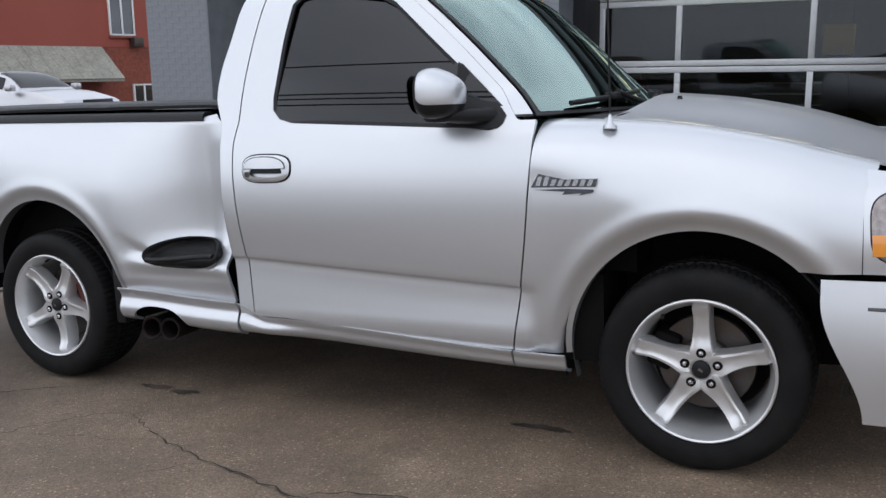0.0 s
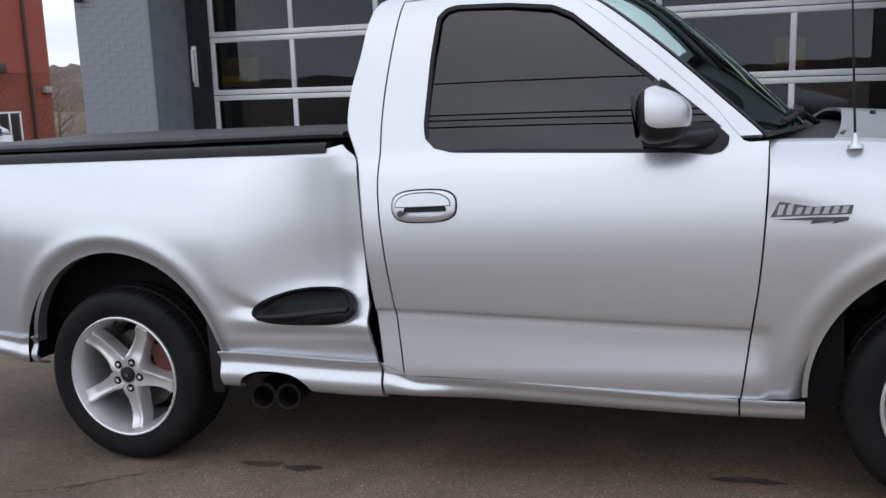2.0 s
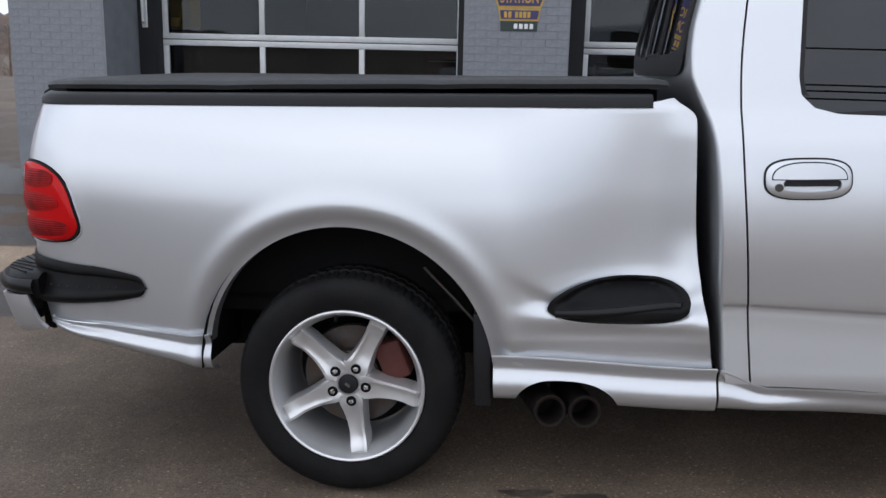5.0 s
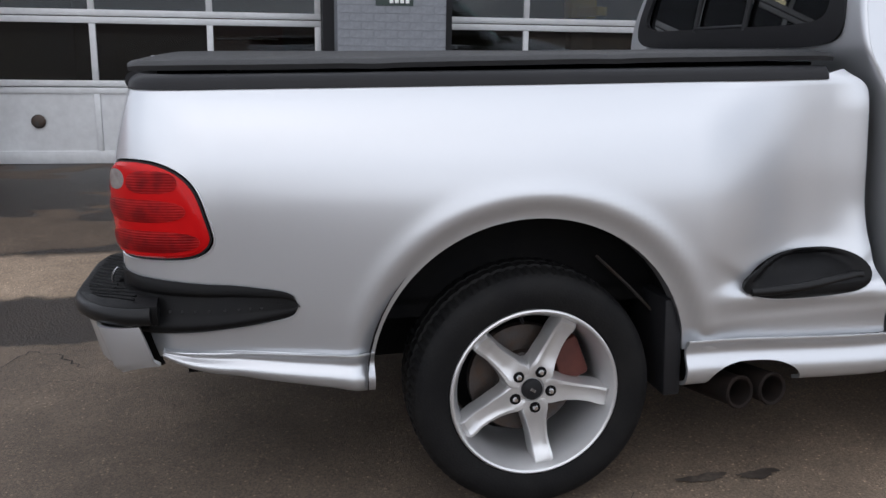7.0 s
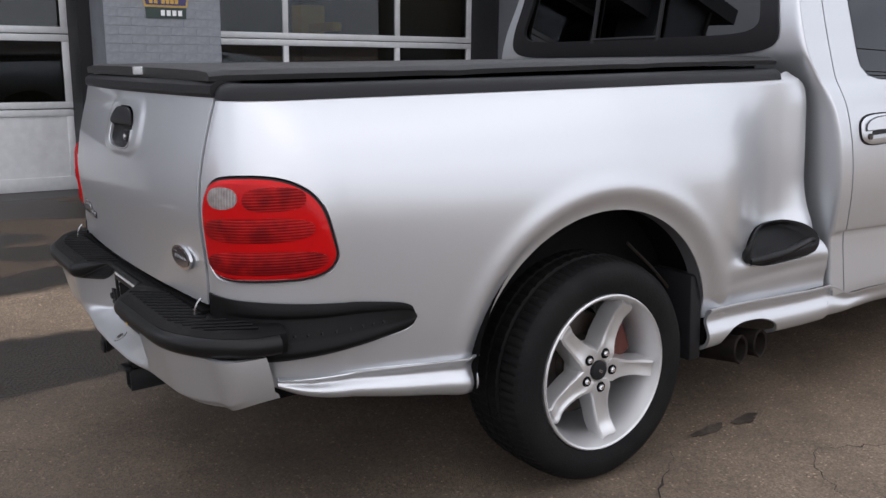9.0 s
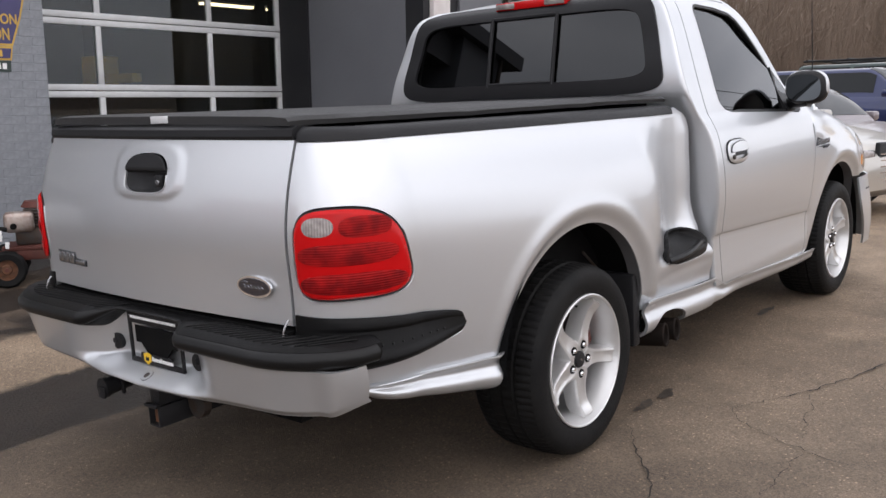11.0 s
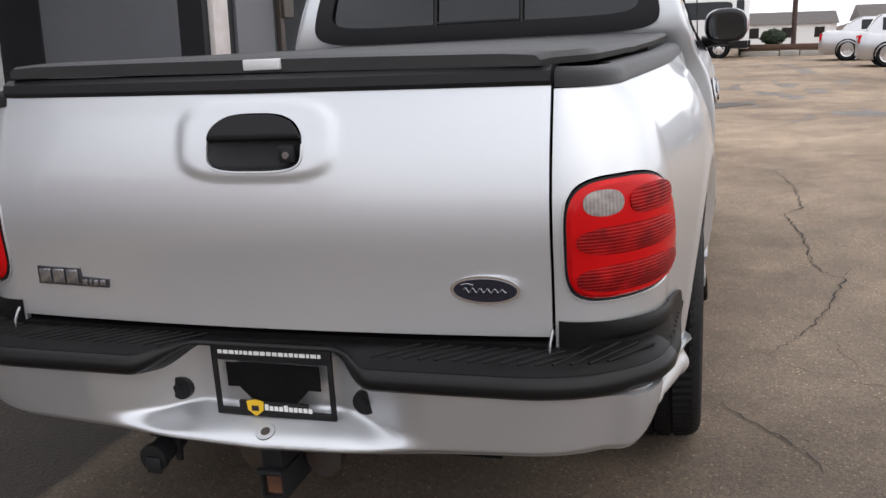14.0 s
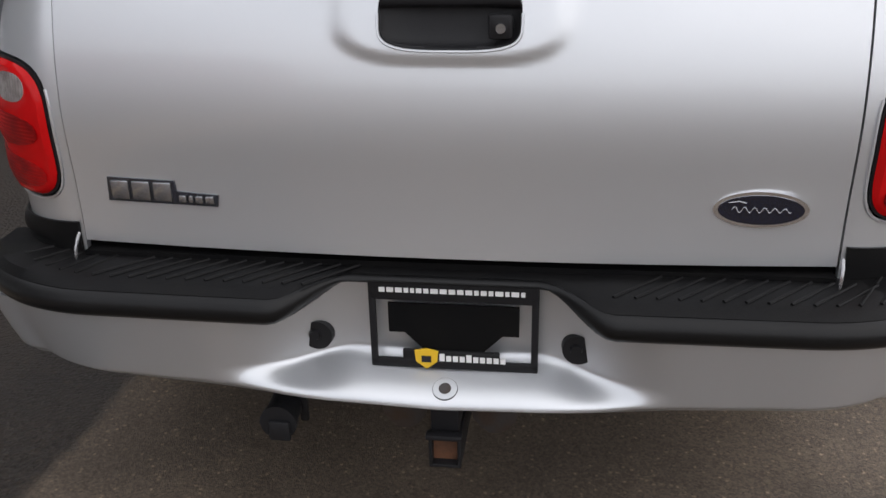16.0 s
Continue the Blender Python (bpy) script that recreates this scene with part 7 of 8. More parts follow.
for yy, zz in ((-13.5, 13.9), (-13.5, 12.65), (-13.5, 12.45), (-13.5, 12.2)):
    cable("power_line", ((-70, yy, zz), (70, yy, zz)), 0.3, 0.022)
cable("power_line", ((-60, 36, 5.6), (-4.3, 5.0, 3.5)), 0.5, 0.012)
utility_pole(34.0, 3.6, 11.0, "pale utility pole at the edge of the lot")


def branching(bm, twigs, r, base, direction, length, radius, depth, spread_deg):
    """A limb that forks, ending in fine twigs."""
    p, d = Vector(base), Vector(direction).normalized()
    n = 3
    for i in range(n):
        q = p + d * (length / n)
        r0 = radius * (1 - 0.45 * i / n)
        r1 = radius * (1 - 0.45 * (i + 1) / n)
        cyl(bm, p, q, r0, r1, 6 if depth < 2 else 4, caps=False)
        p = q
        d = (d + Vector((r.uniform(-1, 1), r.uniform(-1, 1), r.uniform(-0.3, 0.7))) * 0.16).normalized()
    if depth >= 3:
        return
    for _ in range(r.choice((3, 4)) if depth else 5):
        side = Vector((r.uniform(-1, 1), r.uniform(-1, 1), r.uniform(-0.15, 0.9))).normalized()
        nd = (d * 0.75 + side * math.tan(radians(spread_deg))).normalized()
        start = Vector(base).lerp(p, r.uniform(0.5, 1.0))
        branching(bm, twigs, r, start, nd, length * r.uniform(0.55, 0.8), radius * 0.5, depth + 1, spread_deg)


def bare_tree_meshes(seed, h):
    r = random.Random(seed)
    bm = bmesh.new()
    cyl(bm, (0, 0, -0.3), (0.05, 0, h * 0.32), 0.16, 0.12, 8, caps=False)
    trunk = bpy.data.meshes.new("trunk")
    tb = bmesh.new()
    for i in range(6):
        z0 = h * 0.28 + h * 0.09 * i
        for _ in range(3):
            a = r.uniform(0, 6.28)
            branching(tb, None, r, (0.03, 0, z0), (math.cos(a), math.sin(a), r.uniform(0.4, 1.3)), h * 0.26 * (1 - 0.09 * i), 0.045 * (1 - 0.1 * i), 1, 34)
    cyl(bm, (0.05, 0, h * 0.32), (0.0, 0.1, h * 0.86), 0.12, 0.03, 7, caps=False)
    bm.to_mesh(trunk)
    bm.free()
    trunk.materials.append(M_BARK)
    crown = bpy.data.meshes.new("crown")
    tb.to_mesh(crown)
    tb.free()
    crown.materials.append(M_TWIG)
    return trunk, crown


TREES = [bare_tree_meshes(40 + i, 9.0) for i in range(4)]
r_tree = random.Random(77)


def bare_tree(x, y, z, k):
    t = thing("bare_tree", "leafless grey-brown tree at the edge of the lot", "tree", "bare trees", Matrix.Translation((x, y, z)) @ Matrix.Rotation(r_tree.uniform(0, 6.28), 4, "Z") @ Matrix.Scale(k, 4))
    tr, cr = TREES[r_tree.randrange(4)]
    for nm, me in (("trunk", tr), ("crown", cr)):
        o = new(nm, me)
        o.parent = t
    return t


for i in range(34):
    bare_tree(r_tree.uniform(34, 60), r_tree.uniform(6.5, 34), 0.1, r_tree.uniform(0.75, 1.35))
for i in range(12):
    bare_tree(r_tree.uniform(22, 34), r_tree.uniform(9.0, 20), 0.1, r_tree.uniform(0.7, 1.1))
for i in range(10):
    bare_tree(r_tree.uniform(-52, -34), r_tree.uniform(40, 62), -3.2, r_tree.uniform(0.5, 0.8))


def thicket(name, x0, x1, y0, y1, z, n, seed, h):
    """Dense undergrowth of thin upright stems."""
    r = random.Random(seed)
    vs, fs = [], []
    for _ in range(n):
        x, y = r.uniform(x0, x1), r.uniform(y0, y1)
        hh = h * r.uniform(0.35, 1.0)
        lean = (r.uniform(-0.35, 0.35) * hh, r.uniform(-0.35, 0.35) * hh)
        w = r.uniform(0.008, 0.028) * (h / 6.5)
        a = r.uniform(0, 3.14)
        dx, dy = w * math.cos(a), w * math.sin(a)
        k = len(vs)
        vs += [(x - dx, y - dy, z), (x + dx, y + dy, z), (x + lean[0] + dx * 0.2, y + lean[1] + dy * 0.2, z + hh), (x - dy, y + dx, z), (x + dy, y - dx, z), (x + lean[0], y + lean[1], z + hh)]
        fs += [(k, k + 1, k + 2), (k + 3, k + 4, k + 5)]
    me = bpy.data.meshes.new(name)
    me.from_pydata(vs, [], fs)
    me.materials.append(M_TWIG)
    return tagged(new(name, me), "brown leafless brush and saplings", "brush", kind="stuff")


thicket("brush", 26, 52, 6.8, 34, 0.5, 16000, 3, 6.5)
thicket("brush", 50, 66, 0.0, 46, 0.8, 26000, 9, 10.5)
thicket("brush", -62, -30, 40, 84, -3.4, 7000, 5, 4.0)


def conifer(x, y, h, seed):
    c = thing("conifer", "dark green shaggy conifer behind the parked cars", "tree", "conifers", pose(x, y, 0.1))
    r = random.Random(seed)
    bm = bmesh.new()
    cyl(bm, (0, 0, -0.3), (0, 0, h), 0.18, 0.02, 8, caps=False)
    part("trunk", bm, M_BARK, c)
    vs, fs = [], []
    for _ in range(15000):
        t = r.uniform(0.06, 1.0) ** 0.8
        z = h * t
        rad = (h * 0.26) * (1 - t) ** 0.75 * r.uniform(0.25, 1.0) + 0.12
        rad *= 0.75 + 0.5 * noise.noise((z * 0.9, 3.0 * math.cos(seed), seed))  + 0.25
        a = r.uniform(0, 6.283)
        p = Vector((rad * math.cos(a), rad * math.sin(a), z - 0.25 * rad))
        d = Vector((math.cos(a) + r.uniform(-0.5, 0.5), math.sin(a) + r.uniform(-0.5, 0.5), r.uniform(-0.7, 0.25))).normalized() * r.uniform(0.18, 0.42)
        n = d.cross(Vector((0, 0, 1))).normalized() * 0.07
        k = len(vs)
        vs += [p - n, p + n, p + d]
        fs.append((k, k + 1, k + 2))
    me = bpy.data.meshes.new("crown")
    me.from_pydata([tuple(v) for v in vs], [], fs)
    me.materials.append(M_PINE)
    o = new("crown", me)
    o.parent = c
    return c


for x, y, h, k in ((47.0, 4.9, 12.5, 1), (48.5, 4.3, 9.5, 2), (50.0, 6.6, 13.5, 3), (52.0, 8.8, 12.0, 4)):
    conifer(x, y, h, k)


# distant wooded hills all round; the southern ones are unseen, added for reflections
def hills(name, radius, base, top, a0, a1, seed):
    r = random.Random(seed)
    bm = bmesh.new()
    n = 160
    prev = None
    for i in range(n + 1):
        a = radians(a0 + (a1 - a0) * i / n)
        h = top * (0.72 + 0.2 * math.sin(a * 5 + seed) + 0.12 * math.sin(a * 13 + 2 * seed)) + 0.7 * noise.noise((i * 0.35, seed, 0))
        cols = []
        for j in range(5):
            t = j / 4
            rr = radius + 60 * t
            cols.append(bm.verts.new((rr * math.cos(a), rr * math.sin(a), base + (h - base) * math.sin(t * math.pi / 2) + (r.uniform(-0.8, 0.8) if j else 0))))
        if prev:
            for j in range(4):
                bm.faces.new((prev[j], cols[j], cols[j + 1], prev[j + 1]))
        prev = cols
    return tagged(finish(bm, name, M_HILL, None, smooth=True), "hazy brown wooded hills", "backdrop", kind="structure")


hills("backdrop_hills_west", 260, -6, 12.5, 95, 146, 2)
hills("backdrop_hills_southwest", 240, -6, 14, 146, 200, 3)
hills("backdrop_hills_east", 230, -2, 9.0, -60, 95, 5)
# out of view; its height sets how dark the horizon reflects in paint
hills("backdrop_unseen_hills_south", 240, -2, 8, 200, 300, 7)


# ---- red brick building across the way ----
BR = pose(-28.67, 31.14, -4.14, 0, 0, 80) @ Matrix.Scale(1.28, 4)
bld = thing("brick_building", "two-storey red brick building with a shingled awning", "building", m=BR)
bm = bmesh.new()
box(bm, -14, 0.45, 0, 10, -1, 5.34)
part("lower_wall", bm, M_BRICK, bld, "bare red brick lower storey")
bm = bmesh.new()
box(bm, -14, 0.46, -0.02, 10, 5.34, 8.1)
part("upper_wall", bm, M_BRICKPAINT, bld, "red painted upper storey")
bm = bmesh.new()
box(bm, -14.1, 0.55, -0.1, 10.1, 8.1, 8.25, 0.03)
part("roof_edge", bm, M_BROWNPIPE, bld)


def b_window(x0, x1, z0, z1):
    bm = bmesh.new()
    for b in ((x0, x1, z0, z0 + 0.06), (x0, x1, z1 - 0.06, z1), (x0, x0 + 0.06, z0, z1), (x1 - 0.06, x1, z0, z1), ((x0 + x1) / 2 - 0.03, (x0 + x1) / 2 + 0.03, z0, z1)):
        box(bm, b[0], b[1], -0.09, 0.02, b[2], b[3], 0.005)
    w = part("window", bm, M_WINFRAME, bld, "white sliding window")
    bm = bmesh.new()
    box(bm, x0 + 0.05, x1 - 0.05, -0.045, -0.035, z0 + 0.05, z1 - 0.05)
    part("pane", bm, M_GLASS_CAR, w, smooth=False)
    bm = bmesh.new()
    n = 9
    xa, xb = (x0 + x1) / 2 + 0.1, x1 - 0.08
    for i in range(n):
        u = xa + (xb - xa) * i / n
        box(bm, u, u + (xb - xa) / n * 0.7, -0.034, -0.026, z0 + 0.08, z1 - 0.08)
    part("curtain", bm, M_CURTAIN, w)
    bm = bmesh.new()
    box(bm, x0 - 0.05, x1 + 0.05, -0.12, 0.03, z0 - 0.09, z0 - 0.01, 0.01)
    part("sill", bm, M_BRICK, w)


b_window(-2.75, -1.70, 5.75, 7.15)
b_window(-9.4, -8.3, 5.75, 7.15)
b_window(-1.95, -1.0, 2.75, 4.0)
b_window(-5.6, -4.2, 2.75, 3.7)
bm = bmesh.new()
box(bm, -1.95, -1.55, -0.35, 0.0, 5.35, 5.68, 0.02)
part("window_air_conditioner", bm, M_STEEL, bld)
bm = bmesh.new()
tube(bm, [(-0.45, -0.09, 8.05), (-0.45, -0.09, 0.2)], 0.06, 10)
part("downpipe", bm, M_BROWNPIPE, bld, "dark brown downpipe")
bm = bmesh.new()
box(bm, 0.05, 0.35, -0.22, 0.0, 4.62, 4.86, 0.02)
part("wall_lamp", bm, M_KERB, bld)
# awning of overlapping shingle courses
bm = bmesh.new()
prism(bm, [(-14.0, 0.0, 5.32), (-14.0, -1.25, 4.22), (-14.0, -1.25, 4.12), (-14.0, 0.0, 4.12)], (10.9, 0, 0))
aw = part("awning", bm, M_SHINGLE, bld, "pale grey-green shingled awning", smooth=False)
for k in range(4):
    r = random.Random(90 + k)
    y0, z0 = -1.27 + 0.31 * k, 4.22 + 0.275 * k
    x = -14.0
    while x < -3.15:
        wd = r.uniform(0.30, 0.55)
        wd = min(wd, -3.1 - x)
        bm = bmesh.new()
        prism(bm, [(x, y0, z0 - 0.02), (x + wd - 0.012, y0, z0 - 0.02), (x + wd - 0.012, y0 + 0.33, z0 + 0.275), (x, y0 + 0.33, z0 + 0.275)], (0, -0.02, 0.025))
        part("shingle", bm, M_SHINGLE, aw, smooth=False)
        x += wd


# ---- parked vehicles and signs on the lot ----
def car(name, label, category, at, yaw, L, W, H, belt, hood, boot, mat, cabin, ride=0.2, wheel=0.33, axles=(0.19, 0.81), glass_mat=None, nose=0.62, boxy=False):
    """A parked vehicle lofted from a side outline. L, W, H: its size; hood, boot: lengths ahead of and behind the cabin; the nose is at +x."""
    c = thing(name, label, category, "parked vehicles", Matrix.Translation((at[0], at[1], ground_z(at[0], at[1]))) @ Matrix.Rotation(radians(yaw), 4, "Z"))
    x0, x1 = -L / 2, L / 2
    bm = bmesh.new()
    secs = []
    n = 40
    for i in range(n + 1):
        t = i / n
        x = x0 + L * t
        e = min(t, 1 - t) / 0.06
        ends = math.sqrt(max(0.0, 1 - max(0.0, 1 - e) ** 2))
        top = belt
        if t > 1 - hood / L:
            top = belt - (belt - nose) * smooth(1 - hood / L, 1.02, t) * 0.75 if not boxy else belt - 0.06
        if t < boot / L and boot > 0.25:
            top = belt + 0.03
        z0 = ride + 0.10 * (1 - ends)
        w = W / 2 * (0.86 + 0.14 * ends)
        top = z0 + (top - z0) * (0.70 + 0.30 * ends)
        pts = [(-w * 0.90, z0), (-w * 0.985, z0 + 0.10), (-w, (z0 + top) / 2), (-w * 0.985, top - 0.10), (-w * 0.90, top), (0, top + 0.03), (w * 0.90, top), (w * 0.985, top - 0.10), (w, (z0 + top) / 2), (w * 0.985, z0 + 0.10), (w * 0.90, z0)]
        secs.append([bm.verts.new((x, y, z)) for y, z in pts])
    for a, b in zip(secs[:-1], secs[1:]):
        for j in range(len(a)):
            k = (j + 1) % len(a)
            bm.faces.new((a[j], a[k], b[k], b[j]))
    bm.faces.new(secs[0][::-1])
    bm.faces.new(secs[-1])
    bmesh.ops.recalc_face_normals(bm, faces=bm.faces[:])
    body = part("body", bm, mat, c)
    # cabin: a rounded painted shell with dark panes let into it
    ca, cb, ra, rb = cabin
    hw, tw = W / 2 * 0.90, W / 2 * (0.82 if boxy else 0.70)
    def top_at(x):
        if x < ra:
            k = (x - ca) / (ra - ca)
        elif x > rb:
            k = (cb - x) / (cb - rb)
        else:
            k = 1.0
        return belt - 0.03 + (H - belt + 0.03) * math.sin(max(0.0, min(1.0, k)) * math.pi / 2) ** (0.9 if not boxy else 0.7)
    def shell(x, v, lift=0.0):
        """v from 0 at the belt to 1 at the roof's middle, on the right (+y)."""
        zt = top_at(x)
        ht = (zt - belt) / (H - belt)
        side = hw + (tw - hw) * ht
        if v < 0.7:
            q = v / 0.7
            return (hw + lift + (side - hw) * q, belt - 0.03 + (zt - 0.09 * ht - belt + 0.03) * q)
        a = (v - 0.7) / 0.3 * math.pi / 2
        return ((side + lift) * math.cos(a) ** 0.55, zt - 0.09 * ht + (0.09 * ht + lift) * math.sin(a))
    def loft(xs, vs, lift, mat, name, parent, label=""):
        bm = bmesh.new()
        rows = [[bm.verts.new((x, *shell(x, v, lift))) if v >= 0 else bm.verts.new((x, -shell(x, -v, lift)[0], shell(x, -v, lift)[1])) for v in vs] for x in xs]
        for a, b in zip(rows[:-1], rows[1:]):
            for p in range(len(vs) - 1):
                bm.faces.new((a[p], b[p], b[p + 1], a[p + 1]))
        bmesh.ops.recalc_face_normals(bm, faces=bm.faces[:])
        return part(name, bm, mat, parent, label)
    ring = [-0.0001, -0.2, -0.4, -0.6, -0.7, -0.76, -0.83, -0.9, -0.999, 0.999, 0.9, 0.83, 0.76, 0.7, 0.6, 0.4, 0.2, 0.0]
    roof = loft(steps(ca, cb, 40), ring, 0.0, mat, "cabin", c)
    gm = glass_mat or M_CARPANE
    mid = (ca + cb) / 2
    xr, xf = ca + (ra - ca) * 0.75, cb - (cb - rb) * 0.62
    for sy in (-1, 1):
        for xa, xb in ((xr + 0.10, mid - 0.05), (mid + 0.05, xf - 0.03)):
            loft(steps(xa, xb, 8), [sy * v for v in (0.16, 0.3, 0.45, 0.6, 0.68)], 0.006, gm, "side_window", roof, "dark side window")
    for xa, xb, nm in ((cb - (cb - rb) * 0.92, cb - (cb - rb) * 0.12, "windshield"), (ca + (ra - ca) * 0.12, ca + (ra - ca) * 0.9, "rear_window")):
        loft(steps(min(xa, xb), max(xa, xb), 8), [-0.80, -0.86, -0.93, -0.999, 0.999, 0.93, 0.86, 0.80], 0.008, gm, nm, roof, "dark glass")
    for ax in axles:
        for sy in (-1, 1):
            xw, yw = x0 + L * ax, sy * (W / 2 - 0.10)
            bm = bmesh.new()
            t = bmesh.new()
            lathe(t, [(wheel * 0.62, -0.09), (wheel * 0.9, -0.105), (wheel, -0.07), (wheel, 0.07), (wheel * 0.9, 0.105), (wheel * 0.62, 0.09)], 28)
            merge(bm, t, pose(xw, yw, wheel))
            wh = part("wheel", bm, M_RUBBER, c, "black tyre with an alloy rim")
            bm = bmesh.new()
            t = bmesh.new()
            lathe(t, [(0.0, -0.085), (wheel * 0.2, -0.09), (wheel * 0.55, -0.075), (wheel * 0.64, -0.095), (wheel * 0.64, 0.05)], 28)
            merge(bm, t, pose(xw, yw, wheel, 0, 0, 0 if sy < 0 else 180))
            part("rim", bm, M_ALLOY, wh)
            bm = bmesh.new()
            t = bmesh.new()
            lathe(t, [(wheel * 1.02, -0.02), (wheel * 1.16, -0.02), (wheel * 1.16, 0.15), (0, 0.15)], 28)
            merge(bm, t, pose(xw, sy * (W / 2 + 0.012 - 0.02), wheel + 0.01, 0, 0, 0 if sy < 0 else 180))
            part("wheel_arch", bm, M_LINER, c)
    for sy in (-1, 1):
        bm = bmesh.new()
        y0, y1 = sorted((sy * W / 2 * 0.54, sy * W / 2 * 0.82))
        box(bm, x1 - 0.24, x1 - 0.02, y0, y1, nose - 0.10, nose + 0.03, 0.03)
        part("head_lamp", bm, M_CLEARLENS, body)
        bm = bmesh.new()
        y0, y1 = sorted((sy * W / 2 * 0.70, sy * W / 2 * 0.93))
        box(bm, x0 + 0.01, x0 + 0.12, y0, y1, belt - 0.28, belt - 0.04, 0.03)
        part("tail_lamp", bm, M_REDLENS, body)
        bm = bmesh.new()
        box(bm, cb - 0.22, cb - 0.05, sy * W / 2 * 1.0 - 0.02 + (0 if sy > 0 else -0.14), sy * W / 2 * 1.0 + 0.02 + (0.14 if sy > 0 else 0), belt, belt + 0.14, 0.04)
        part("door_mirror", bm, mat, body)
        for dx in (0.05, -0.85):
            bm = bmesh.new()
            xx = (ca + cb) / 2 + dx
            box(bm, xx, xx + 0.16, sy * W / 2 * 0.985 - 0.012, sy * W / 2 * 0.985 + 0.012, belt - 0.16, belt - 0.12, 0.006)
            part("door_handle", bm, mat, body)
    bm = bmesh.new()
    box(bm, x1 - 0.06, x1 - 0.004, -W * 0.25, W * 0.25, ride + 0.16, nose + 0.10, 0.02)
    gr = part("grille", bm, M_BLACK, body)
    for i in range(5):
        bm = bmesh.new()
        z = ride + 0.20 + (nose - ride - 0.16) * i / 5
        box(bm, x1 - 0.006, x1 + 0.002, -W * 0.24, W * 0.24, z, z + 0.012)
        part("grille_bar", bm, M_CHROME, gr)
    return c


car("silver_sedan", "light silver sedan parked nose out by the workshop bay", "car", (7.35, 2.12), -98, 4.6, 1.85, 1.43, 0.92, 1.25, 0.9, M_CARBEIGE, (-1.75, 1.15, -1.05, 0.45), nose=0.66)
car("grey_sedan", "low mauve-grey sedan with small head lamps in the row", "car", (11.15, 2.5), -99, 4.5, 1.75, 1.35, 0.84, 1.3, 0.9, M_CARMAUVE, (-1.7, 1.05, -1.0, 0.35), nose=0.58, wheel=0.31)
car("blue_crossover", "dark blue crossover car parked in the row", "car", (17.9, 3.35), -100, 4.6, 1.9, 1.66, 1.05, 1.2, 0.3, M_CARBLUE, (-2.05, 1.20, -1.75, 0.45), nose=0.80, wheel=0.36)
car("green_suv", "dark green boxy off-road car with a roof rack", "car", (22.5, 3.95), -100, 4.5, 1.85, 1.85, 1.18, 1.3, 0.2, M_CARGREEN, (-2.1, 0.95, -2.0, 0.55), nose=0.98, wheel=0.38, boxy=True)
car("dark_suv", "dark brown sport utility car parked with its tail to the row", "car", (29.9, 2.95), -5, 4.9, 1.95, 1.80, 1.12, 1.25, 0.3, M_CARDARK, (-2.2, 1.10, -1.95, 0.40), nose=0.86, wheel=0.38)
car("champagne_sedan", "pale silver sedan parked across the lot", "car", (31.9, -6.3), -95, 4.8, 1.85, 1.45, 0.95, 1.3, 1.0, M_CARSILVER, (-1.75, 1.15, -1.0, 0.4), nose=0.68)
car("silver_hatchback", "silver hatchback parked with its tail to the lot", "car", (26.8, -6.65), -95, 4.3, 1.8, 1.5, 0.95, 1.1, 0.4, M_CARSILVER, (-1.95, 1.05, -1.5, 0.4), nose=0.68)
car("dark_suv", "black sport utility car at the row's end", "car", (19.5, -6.75), -95, 4.7, 1.9, 1.75, 1.08, 1.25, 0.3, M_CARDARK, (-2.1, 1.10, -1.85, 0.40), nose=0.86, wheel=0.37)
car("silver_wagon", "pale car standing beyond the workshop corner", "car", (-13.5, 9.6), 10, 4.7, 1.85, 1.38, 0.98, 1.1, 0.3, M_CARSILVER, (-2.0, 1.15, -1.7, 0.4), nose=0.7)
